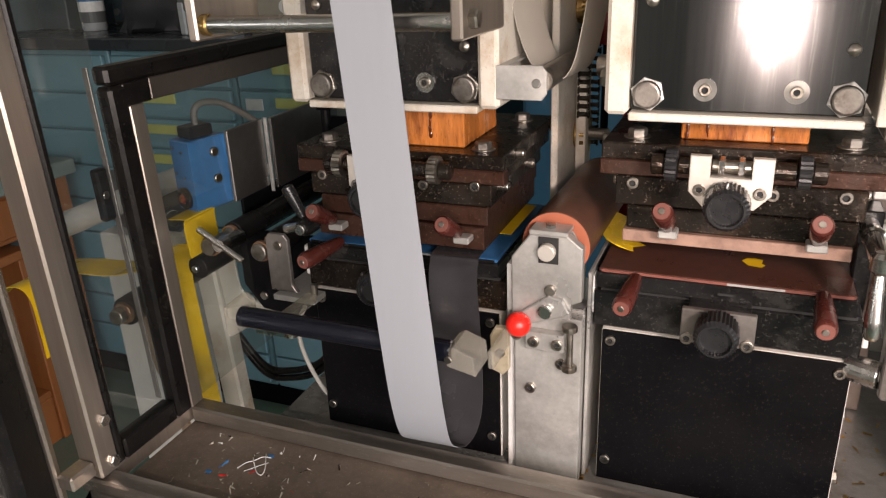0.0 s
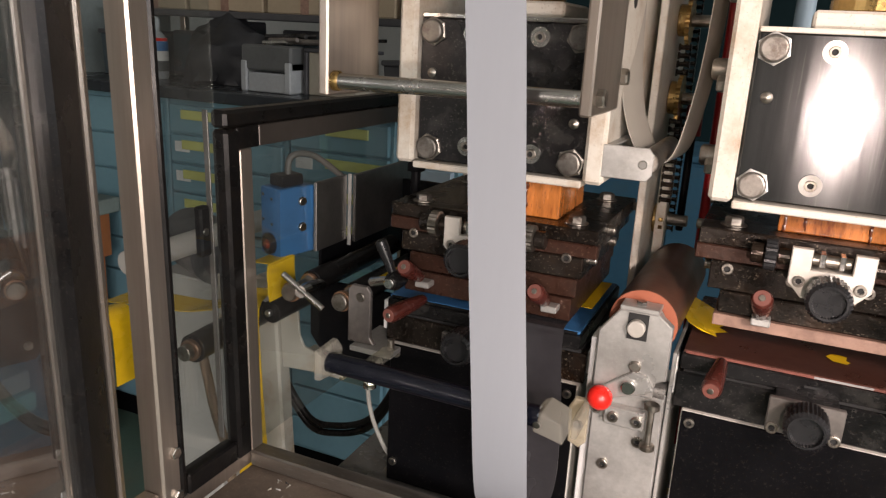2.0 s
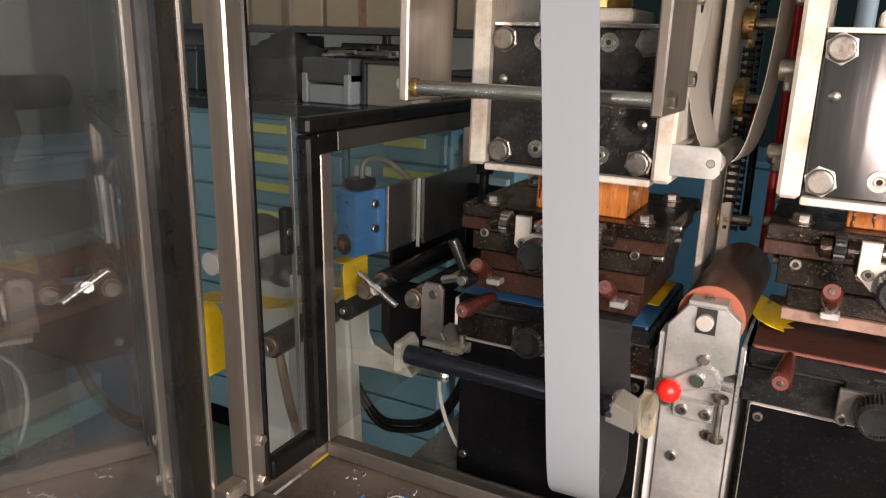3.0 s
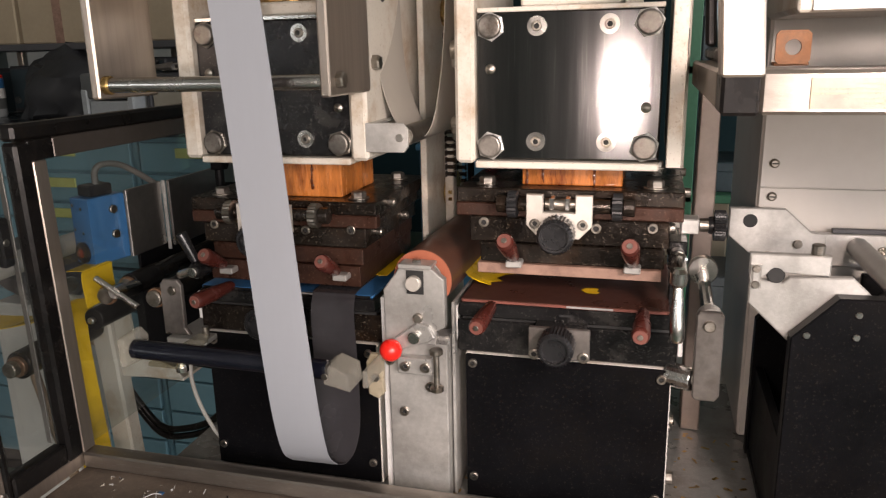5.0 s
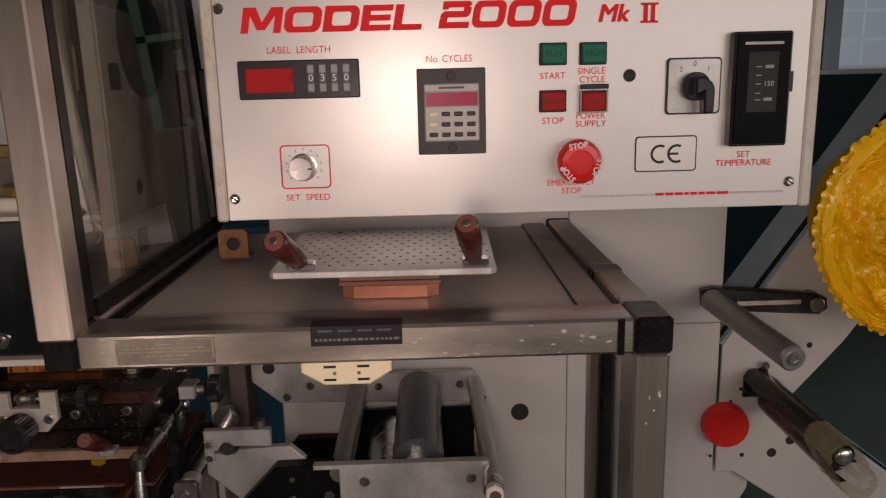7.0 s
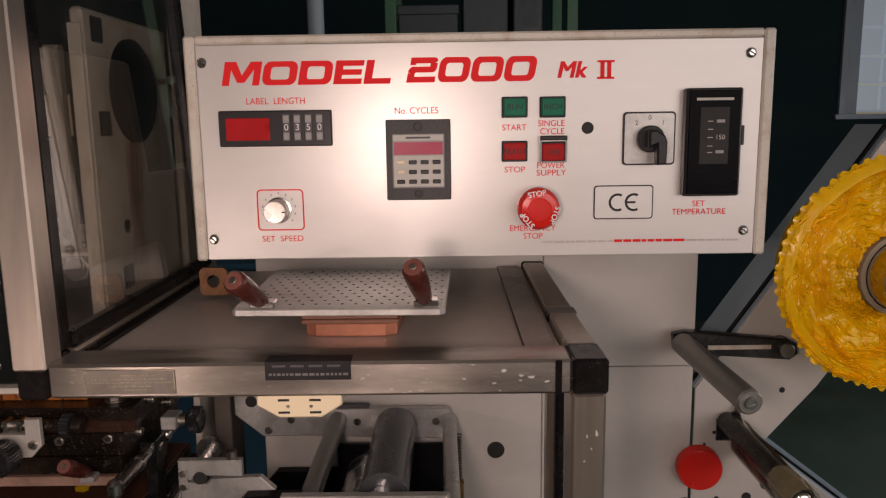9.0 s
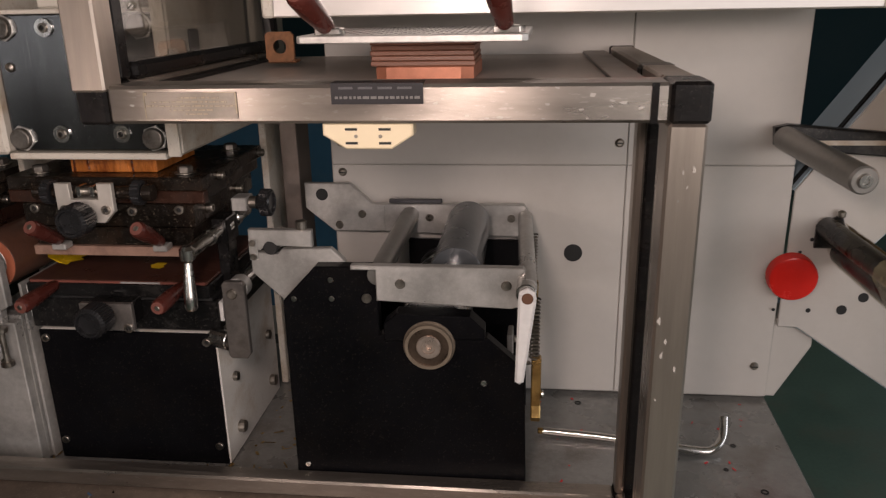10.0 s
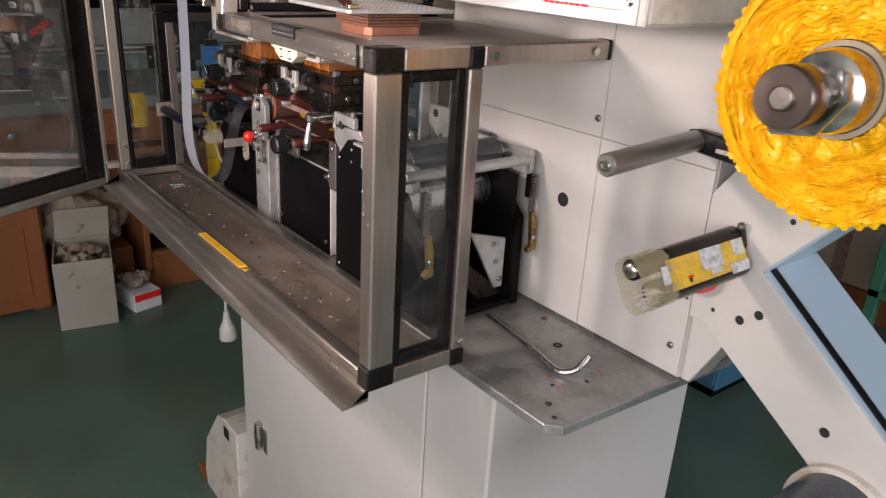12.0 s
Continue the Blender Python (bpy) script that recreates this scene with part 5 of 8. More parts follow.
rnd = random.Random(14)
for i, (x0, x1) in enumerate(((0.243, 0.258), (0.232, 0.262), (0.217, 0.2765), (0.220, 0.271), (0.238, 0.266))):
    x = x0
    while x < x1:
        w = rnd.uniform(0.0010, 0.0045)
        part("print_bar", box(x, min(x + w, x1), 0.4390, 0.43925, 1.3112 + i * 0.0026, 1.3112 + i * 0.0026 + rnd.uniform(0.0005, 0.0011), 0), OLDGOLD, s2)
        x += w + rnd.uniform(0.0004, 0.0016)
for x0, x1, z0, z1 in ((0.2155, 0.2180, 1.3235, 1.3255), (0.2155, 0.2161, 1.3085, 1.3235), (0.2770, 0.278, 1.3120, 1.3250), (0.256, 0.2775, 1.3250, 1.3256)):
    part("torn_edge", box(x0, x1, 0.4389, 0.4392, z0, z1, 0), OLDGOLD, s2)
# glue marks and chips on the rail and the post
sc = thing("glue_marks", (0.45, 0.438, 1.306), "pale glue and paper remains on the steel rail", "glue marks", kind="stuff")
bm = bmesh.new()
rnd = random.Random(9)
for i in range(46):
    x, z = rnd.uniform(0.205, 0.54), rnd.uniform(1.307, 1.327)
    if 0.335 < x < 0.402 or 0.213 < x < 0.28:
        continue
    n, r = 6, rnd.uniform(0.0004, 0.0022)
    c = [bm.verts.new((x + r * rnd.uniform(0.5, 1.9) * math.cos(6.283 * k / n), 0.4396, z + 0.6 * r * rnd.uniform(0.4, 1.2) * math.sin(6.283 * k / n))) for k in range(n)]
    bm.faces.new(c[::-1])
for i in range(9):
    x, z = rnd.uniform(0.549, 0.567), rnd.uniform(0.97, 1.29)
    n, r = 6, rnd.uniform(0.0006, 0.0022)
    c = [bm.verts.new((x + 0.7 * r * rnd.uniform(0.5, 1.4) * math.cos(6.283 * k / n), 0.4401, z + r * rnd.uniform(0.7, 2.2) * math.sin(6.283 * k / n))) for k in range(n)]
    bm.faces.new(c[::-1])
part("flakes", bm, mat("pale_glue", (0.40, 0.375, 0.34), 0.7), sc)

# ---- things on the deck ----
dp = thing("die_plate", (0.385, 0.55, 1.352), "perforated aluminium die plate with two brown grips", "die plate")
bm = prism([(0.308, 0.480), (0.311, 0.477), (0.459, 0.474), (0.463, 0.478), (0.467, 0.622), (0.308, 0.628)], "z", 1.3525, 1.3575, 0.0006)
plate_ob = part("plate", bm, ZINC, dp)
# flat dark discs on the plate: the shade of the perforation as colour
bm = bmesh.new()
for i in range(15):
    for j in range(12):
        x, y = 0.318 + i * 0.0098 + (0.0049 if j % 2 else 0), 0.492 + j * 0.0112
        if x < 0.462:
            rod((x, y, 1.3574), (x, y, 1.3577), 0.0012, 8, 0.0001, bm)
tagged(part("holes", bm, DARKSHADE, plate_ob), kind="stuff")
for x, ex, ez in ((0.330, 0.319, 1.385), (0.449, 0.4415, 1.393)):
    foot = part("foot_block", box(x - 0.009, x + 0.009, 0.478, 0.492, 1.3577, 1.3625, 0.0008), CHROME, dp)
    grip(foot, (x - 0.001, 0.484, 1.362), (ex, 0.449, ez), 0.0085)
cb = thing("copper_block", (0.387, 0.56, 1.3226), "copper engraving block under brown laminate layers", "engraving block")
part("copper", prism([(0.3515, 0.532), (0.360, 0.526), (0.415, 0.525), (0.424, 0.531), (0.426, 0.60), (0.3515, 0.60)], "z", 1.3226, 1.3335, 0.001), COPPER, cb)
for i in range(5):
    part("layer", box(0.349 + 0.0006 * (i % 2), 0.4255 - 0.0005 * (i % 3), 0.5235 + 0.0005 * (i % 2), 0.602, 1.3337 + i * 0.0037, 1.3371 + i * 0.0037, 0.0005), PLY, cb)
bt = thing("rusty_bracket", (0.235, 0.66, 1.323), "small rusty square bracket with a round hole", "bracket")
bm = bmesh.new()
n = 24
sq = []
for k in range(n):
    a = 2 * math.pi * (k + 0.5) / n
    m_ = 0.0132 / max(abs(math.cos(a)), abs(math.sin(a)))
    sq.append((math.cos(a), math.sin(a), m_))
rows4 = []
for yy, q in ((0.657, 0.0062), (0.657, None), (0.6605, None), (0.6605, 0.0062)):
    rows4.append([bm.verts.new((0.2385 + c * (q or m_), yy, 1.341 + s * (q or m_))) for c, s, m_ in sq])
for a, b in zip(rows4, rows4[1:] + rows4[:1]):
    for k in range(n):
        bm.faces.new((a[k], a[(k + 1) % n], b[(k + 1) % n], b[k]))
RUST = mat("rusty_steel", (0.22, 0.10, 0.045), 0.6, 0.4, 0.5, 1.3, 60, 240, 0.2, 300)
part("plate", bm, RUST, bt)
part("foot", box(0.2252, 0.2518, 0.661, 0.676, 1.3264, 1.3295, 0.0008), RUST, bt)

# ---- control panel ----
cp = thing("control_panel", (0.494, 0.70, 1.366), "pale silver control panel box with red lettering", "control panel")
part("box", box(0.2345, 0.7535, 0.6325, 0.80, 1.3665, 1.5665, 0.004), CREAM, cp, "cream sheet steel box")
bm = bmesh.new()
for s in ((0.2345, 0.2445, 1.3665, 1.5665), (0.7435, 0.7535, 1.3665, 1.5665), (0.2445, 0.7435, 1.559, 1.5665)):
    box(s[0], s[1], 0.627, 0.6323, s[2], s[3], 0.0018, bm)
part("rim", bm, CREAM, cp)
F = 0.6275
part("face", box(0.2452, 0.7428, F, 0.6322, 1.3675, 1.5585, 0.0006), PANEL, cp, "brushed silver face plate")
for x, z in ((0.2505, 1.5435), (0.2515, 1.3865), (0.732, 1.5455), (0.733, 1.389)):
    s = part("screw", lathe((x, F, z), (x, F - 0.003, z), [(0, 0.0045), (0.4, 0.0045), (1, 0.0025)], 16), CHROME, cp)
    part("slot", box(x - 0.0038, x + 0.0038, F - 0.0034, F - 0.0026, z - 0.0005, z + 0.0005, 0, m=Matrix.Translation((x, 0, z)) @ Matrix.Rotation(radians(35), 4, "Y") @ Matrix.Translation((-x, 0, -z))), DARKSHADE, s)
T = F - 0.0006


def rounded(x0, x1, z0, z1, r, n=5):
    """The outline of a rectangle with round corners."""
    out = []
    for cx, cz, a0 in ((x1 - r, z1 - r, 0), (x0 + r, z1 - r, 90), (x0 + r, z0 + r, 180), (x1 - r, z0 + r, 270)):
        out += [(cx + r * math.cos(radians(a0 + 90 * k / n)), cz + r * math.sin(radians(a0 + 90 * k / n))) for k in range(n + 1)]
    return out


def outline_ring(bm, outer, inner, y, warp=lambda p: p):
    a = [bm.verts.new((warp(p)[0], y, warp(p)[1])) for p in outer]
    b = [bm.verts.new((warp(p)[0], y, warp(p)[1])) for p in inner]
    for i in range(len(a)):
        j = (i + 1) % len(a)
        bm.faces.new((a[i], b[i], b[j], a[j]))


def heavy(text, x0, x1, z0, z1):
    """Wide, heavy, leaning capitals and figures, drawn stroke by stroke."""
    wide = {"M": 1.62, "O": 1.48, "D": 1.42, "E": 1.22, "L": 1.16, "2": 1.36, "0": 1.48}
    gap, total = 0.10, 0
    total = sum(wide[c] for c in text) + gap * (len(text) - 1)
    h = z1 - z0
    lean = 0.20
    k = (x1 - x0 - lean * h) / total
    bm = bmesh.new()
    u0, lift = 0.0, 0
    for c in text:
        w, s, t = wide[c], 0.34, 0.235

        def warp(p, u0=u0):
            return (x0 + (u0 + p[0]) * k + lean * h * p[1], z0 + p[1] * h)

        def poly(pts):
            nonlocal lift
            lift += 1
            bm.faces.new([bm.verts.new((warp(p)[0], T - 0.000012 * lift, warp(p)[1])) for p in pts])

        def bar(a, b, d, e):
            poly(((a, d), (b, d), (b, e), (a, e)))
        if c in "0O":
            outline_ring(bm, rounded(0, w, 0, 1, 0.30), rounded(s, w - s, t, 1 - t, 0.12), T, warp)
        elif c == "D":
            outline_ring(bm, rounded(0, w, 0, 1, 0.30), rounded(s, w - s, t, 1 - t, 0.12), T, warp)
            bar(0, s, 0, 1)
            bar(0, 0.4, 0, t)
            bar(0, 0.4, 1 - t, 1)
        elif c == "E":
            bar(0, s, 0, 1)
            for v in (0, 0.385, 1 - t):
                bar(0.05, w - (0.05 if v == 0.385 else 0), v, v + t)
        elif c == "L":
            bar(0, s, 0, 1)
            bar(0.05, w, 0, t)
        elif c == "M":
            bar(0, 0.31, 0, 1)
            bar(w - 0.31, w, 0, 1)
            poly(((0.10, 1), (0.50, 1), (w / 2 + 0.16, 0.12), (w / 2 - 0.16, 0.12)))
            poly(((w - 0.50, 1), (w - 0.10, 1), (w / 2 + 0.16, 0.12), (w / 2 - 0.16, 0.12)))
        elif c == "2":
            bar(0.05, w - 0.19, 1 - t, 1)
            bar(0.05, s, 0.70, 1 - t)
            poly(((w - 0.19, 1), (w - 0.08, 0.975), (w - 0.02, 0.92), (w, 0.84), (w - s, 0.76), (w - s - 0.05, 1 - t), (w - 0.19, 1 - t)))
            bar(w - s, w, 0.62, 0.78)
            poly(((w, 0.64), (w - 0.02, 0.52), (w - 0.08, 0.43), (w - 0.19, 0.40), (w - 0.19, 0.40 + t), (w - s - 0.03, 0.40 + t), (w - s, 0.64)))
            bar(0.19, w - 0.19, 0.40, 0.40 + t)
            poly(((0.19, 0.40), (0.19, 0.40 + t), (0.07, 0.57), (0.015, 0.50), (0, 0.40), (s, 0.36), (s + 0.04, 0.40)))
            bar(0, s, t, 0.38)
            bar(0, w, 0, t)
        u0 += w + gap
    part("lettering", bm, REDINK, cp)


heavy("MODEL", 0.2670, 0.4200, 1.5235, 1.5440)
heavy("2000", 0.4300, 0.5465, 1.5240, 1.5455)
for k in range(4):
    words("Mk", 0.5742 + 0.0005 * k, T - 0.00003 * k, 1.5325, 0.0150, REDINK, cp, width=0.0255, lean=0.22)
for sx, w in ((0.6025, 0.0036), (0.6085, 0.0036)):
    part("lettering", box(sx - w / 2, sx + w / 2, T - 0.0002, T, 1.5262, 1.5395, 0), REDINK, cp)
for z in (1.5257, 1.5400):
    part("lettering", box(0.5980, 0.6130, T - 0.0002, T, z - 0.0009, z + 0.0009, 0), REDINK, cp)


def red(text, x, z, h, w):
    words(text, x, T, z, h, REDINK, cp, width=w)


red("LABEL  LENGTH", 0.3140, 1.5095, 0.0058, 0.052)
red("No. CYCLES", 0.4385, 1.4995, 0.0058, 0.0385)
red("SET  SPEED", 0.3145, 1.3862, 0.0055, 0.0375)
red("START", 0.5253, 1.4835, 0.0055, 0.0215)
red("SINGLE", 0.5582, 1.4868, 0.0055, 0.0235)
red("CYCLE", 0.5590, 1.4798, 0.0055, 0.0215)
red("STOP", 0.5258, 1.4462, 0.0055, 0.0185)
red("POWER", 0.5580, 1.4497, 0.0055, 0.0245)
red("SUPPLY", 0.5585, 1.4430, 0.0055, 0.0265)
red("EMERGENCY", 0.5420, 1.3930, 0.0055, 0.0415)
red("STOP", 0.5425, 1.3858, 0.0055, 0.0175)
red("SET", 0.6915, 1.4135, 0.0055, 0.0115)
red("TEMPERATURE", 0.692, 1.4063, 0.0055, 0.0485)
FADED = mat("faded_print", (0.52, 0.47, 0.45), 0.5)
rnd = random.Random(2)
x = 0.5505
while x < 0.728:
    w = rnd.uniform(0.003, 0.010)
    name_mark = 0.616 < x < 0.675
    part("print_bar", box(x, min(x + w, 0.729), T - 0.0002, T, 1.3795, 1.3795 + (0.0024 if name_mark else 0.0018), 0), REDINK if name_mark else FADED, cp)
    x += w + 0.0012
# label length display
ld = part("length_display", box(0.2630, 0.3635, F - 0.004, F, 1.4700, 1.5015, 0.001), BLACKPLASTIC, cp)
part("lens", box(0.2695, 0.3085, F - 0.0048, F - 0.0041, 1.4755, 1.4950, 0.0002), REDLENS, ld, "dark red display lens")
for i, dgt in enumerate("0350"):
    x = 0.3235 + i * 0.0098
    w = part("thumbwheel", box(x - 0.0033, x + 0.0033, F - 0.0058, F - 0.0041, 1.4745, 1.4985, 0.0004), DARKGREY, ld)
    part("key", box(x - 0.0028, x + 0.0028, F - 0.0072, F - 0.0059, 1.4905, 1.4972, 0.0006), GREYPLASTIC, w)
    part("key", box(x - 0.0028, x + 0.0028, F - 0.0072, F - 0.0059, 1.4755, 1.4822, 0.0006), GREYPLASTIC, w)
    words(dgt, x, F - 0.0060, 1.4865, 0.0058, WHITE, w)
# speed dial
dl = part("speed_dial", box(0.2945, 0.3335, T + 0.00005, T + 0.0003, 1.3955, 1.4305, 0), PANEL, cp)
bm = bmesh.new()
outline_ring(bm, rounded(0.2925, 0.3350, 1.3940, 1.4315, 0.004), rounded(0.2936, 0.3339, 1.3951, 1.4304, 0.003), T - 0.0001)
part("border", bm, REDINK, dl, "thin red border line")
part("dial_knob", lathe((0.3120, F - 0.0004, 1.4125), (0.3115, F - 0.016, 1.4125), [(0, 0.0118), (0.12, 0.0118), (0.14, 0.0105), (0.94, 0.0102), (1, 0.0095)], 40), CHROME, dl, "turned aluminium knob", True)
part("pointer", box(0.3180, 0.3214, F - 0.0168, F - 0.0162, 1.4119, 1.4131, 0), DARKSHADE, dl)
for i in range(11):
    a = radians(220 - 26 * i)
    part("mark", box(0.3125 + 0.0150 * math.cos(a) - 0.0006, 0.3125 + 0.0150 * math.cos(a) + 0.0006, T - 0.0008, T - 0.0006, 1.4130 + 0.0150 * math.sin(a) - 0.001, 1.4130 + 0.0150 * math.sin(a) + 0.001, 0), GREYPLASTIC, dl)
# cycle counter
cc = part("cycle_counter", box(0.4110, 0.4685, F - 0.0035, F, 1.4205, 1.4920, 0.0008), mat("grained_black_plastic", (0.040, 0.039, 0.040), 0.5, 0.0, 0.6, 1.4, 300, 900, 0.3, 900, speck=(0.12, 0.12, 0.12), speck_amount=0.3), cp)
fc = part("counter_face", box(0.4165, 0.4630, F - 0.006, F - 0.0036, 1.4315, 1.4795, 0.0008), GREYPLASTIC, cc)
part("brand_strip", box(0.4175, 0.4620, F - 0.0064, F - 0.0061, 1.4735, 1.4785, 0), KEYCAP, fc)
part("print_bar", box(0.429, 0.4505, F - 0.0067, F - 0.0065, 1.4752, 1.4770, 0), DARKGREY, fc)
part("display", box(0.4182, 0.4615, F - 0.0066, F - 0.0061, 1.4612, 1.4722, 0), MAGLENS, fc, "magenta display lens")
part("key_field", box(0.4180, 0.4620, F - 0.0064, F - 0.0061, 1.4330, 1.4602, 0), KEYCAP, fc)
for i in range(4):
    for j in range(3):
        part("key", box(0.4205 + i * 0.0106, 0.4277 + i * 0.0106, F - 0.0078, F - 0.0065, 1.4355 + j * 0.0086, 1.4392 + j * 0.0086, 0.0006), IVORY if i == 0 and j > 0 else BLACKPLASTIC, fc)
for z in (1.4262, 1.4857):
    part("screw", rod((0.4397, F - 0.0035, z), (0.4397, F - 0.005, z), 0.0038, 14), BLACKPLASTIC, cc)
# push buttons
for x, z, m_, lettering in ((0.5255, 1.5015, GREENKEY, "RUN"), (0.5590, 1.5012, GREENKEY, "INCH"), (0.5255, 1.4628, REDKEY, "READY"), (0.5597, 1.4618, REDKEY, "ON")):
    b = part("button_frame", box(x - 0.0115, x + 0.0115, F - 0.003, F, z - 0.0092, z + 0.0092, 0.0008), BLACKPLASTIC, cp)
    part("button", box(x - 0.0098, x + 0.0098, F - 0.0055, F - 0.0031, z - 0.0075, z + 0.0075, 0.0008), m_, b)
    words(lettering, x, F - 0.0057, z, 0.0048, BLACKPLASTIC, b)
bm = bmesh.new()
outline_ring(bm, rounded(0.5478, 0.5716, 1.4525, 1.4745, 0.001), rounded(0.5492, 0.5702, 1.4537, 1.4735, 0.0008), F - 0.0058)
cv = part("button_cover", bm, GREYPLASTIC, b, "rim of a clear hinged cover")
part("cover_hinge", box(0.5478, 0.5716, F - 0.008, F - 0.0032, 1.4722, 1.4762, 0.0006), BLACKPLASTIC, cv)
part("blank_hole", rod((0.5905, F - 0.0001, 1.4825), (0.5905, F - 0.0006, 1.4825), 0.0054, 24), DARKSHADE, cp)
# emergency stop
es = part("stop_button", lathe((0.5450, F, 1.4135), (0.5455, F - 0.026, 1.4128), [(0, 0.0125), (0.25, 0.0125), (0.3, 0.0172), (0.62, 0.0188), (0.85, 0.0182), (0.97, 0.0155), (1, 0.0105), (0.985, 0.0100), (0.985, 0.0003)], 40), RED, cp, "red mushroom stop button", True)
for a in (100, -20, -140):
    r_ = 0.0140
    words("STOP", 0, 0, 0, 0.0048, WHITE, es, bold=0.03, turn=Matrix.Translation((0.5455 + r_ * math.cos(radians(a)), F - 0.0262, 1.4128 + r_ * math.sin(radians(a)))) @ Matrix.Rotation(radians(90 - a), 4, "Y") @ pose(0, 0, 0, 90, 0, 0))
# rotary switch
rs = part("switch_plate", prism(rounded(0.6215, 0.6680, 1.4490, 1.4960, 0.0035), "y", F - 0.002, F, 0), BLACKPLASTIC, cp)
part("switch_face", prism(rounded(0.6230, 0.6665, 1.4505, 1.4945, 0.0028), "y", F - 0.003, F - 0.0021, 0), ZINC, rs)
part("switch_boss", rod((0.6448, F - 0.003, 1.4722), (0.6448, F - 0.011, 1.4722), 0.0118, 28), BLACKPLASTIC, rs)
part("switch_lever", prism([(0.6395, 1.4795), (0.6460, 1.4805), (0.6535, 1.4750), (0.6555, 1.4700), (0.6550, 1.4505), (0.6470, 1.4500), (0.6465, 1.4680), (0.6395, 1.4650)], "y", F - 0.024, F - 0.0111, 0.0015), BLACKPLASTIC, rs)
for c, x, z in (("2", 0.6332, 1.4862), ("0", 0.6448, 1.4908), ("1", 0.6565, 1.4862)):
    words(c, x, F - 0.0032, z, 0.0042, DARKSHADE, rs)
# conformity mark
cm = part("mark_plate", prism(rounded(0.5970, 0.6505, 1.4005, 1.4312, 0.003), "y", T - 0.0002, T, 0), BLACKPLASTIC, cp)
part("mark_face", prism(rounded(0.5981, 0.6494, 1.4016, 1.4301, 0.0024), "y", T - 0.0006, T - 0.0003, 0), PANEL, cm)
for cx, a0 in ((0.6185, 60), (0.6330, 60)):
    bm = bmesh.new()
    arc = [radians(a0 + (300 - 2 * (a0 - 30)) * k / 20 + 0) for k in range(21)]
    ra = [bm.verts.new((cx + 0.0082 * math.cos(q), T - 0.0009, 1.4158 + 0.0082 * math.sin(q))) for q in arc]
    rb_ = [bm.verts.new((cx + 0.0060 * math.cos(q), T - 0.0009, 1.4158 + 0.0060 * math.sin(q))) for q in arc]
    for k in range(20):
        bm.faces.new((ra[k], ra[k + 1], rb_[k + 1], rb_[k]))
    part("lettering", bm, BLACKPLASTIC, cm)
part("lettering", box(0.6268, 0.6345, T - 0.0011, T - 0.0010, 1.4148, 1.4168, 0), BLACKPLASTIC, cm)
# temperature controller
tc = part("temperature_controller", box(0.6740, 0.7230, F - 0.012, F, 1.4215, 1.5155, 0.0015), BLACKPLASTIC, cp)
part("window_cover", box(0.6760, 0.7210, F - 0.0135, F - 0.0121, 1.4235, 1.5135, 0.0006), mat("glossy_dark_blue_cover", (0.002, 0.0022, 0.0035), 0.10, spec=0.03), tc)
part("scale", box(0.6860, 0.7110, F - 0.0138, F - 0.0136, 1.4500, 1.4990, 0), mat("dim_scale", (0.02, 0.019, 0.018), 0.5, spec=0.2), tc)
for i, z in enumerate((1.4870, 1.4800, 1.4730, 1.4655, 1.4600)):
    part("mark", box(0.6925, 0.6970, F - 0.0141, F - 0.0139, z - 0.0003, z + 0.0003, 0), KEYCAP, tc)
words("150", 0.7035, F - 0.0141, 1.4730, 0.0042, KEYCAP, tc)
for z in (1.4870, 1.4605):
    part("print_bar", box(0.7000, 0.7070, F - 0.0141, F - 0.0139, z - 0.0013, z + 0.0013, 0), GREYPLASTIC, tc)
part("print_bar", box(0.6820, 0.7140, F - 0.0141, F - 0.0139, 1.5048, 1.5070, 0), KEYCAP, tc)
part("catch", box(0.7231, 0.7260, F - 0.010, F - 0.004, 1.4660, 1.4830, 0.0005), BLACKPLASTIC, tc)

# ---- unwinding arm at the right ----
ua = thing("waste_winder", (0.85, 0.82, 0.9), "light grey sheet steel winder arm with pale blue sides", "winder arm")
FRONT = [(0.7545, 1.175), (0.875, 1.352), (0.965, 1.480), (1.05, 1.40), (0.897, 1.176), (0.8345, 1.104), (1.02, 0.962), (1.20, 0.82), (1.13, 0.735), (0.936, 0.905), (0.776, 1.014), (0.7545, 1.014)]
part("front_plate", prism(FRONT, "y", 0.800, 0.803, 0.0008), GREYPAINT, ua)


def side_strip(a, b, y1, name="side_plate"):
    """A sheet that folds back from the front plate's edge a to b."""
    a, b = Vector((a[0], 0, a[1])), Vector((b[0], 0, b[1]))
    n = Vector((-(b - a).z, 0, (b - a).x)).normalized() * 0.0015
    bm = bmesh.new()
    q = [bm.verts.new((p.x, y, p.z)) for p in (a - n, b - n, b + n, a + n) for y in (0.8035, y1)]
    for i, j, k, l in ((0, 2, 3, 1), (2, 4, 5, 3), (4, 6, 7, 5), (6, 0, 1, 7), (0, 6, 4, 2), (1, 3, 5, 7)):
        bm.faces.new((q[i], q[j], q[k], q[l]))
    bmesh.ops.recalc_face_normals(bm, faces=bm.faces)
    return part(name, bm, PALEBLUE, ua, "pale blue painted side plate")


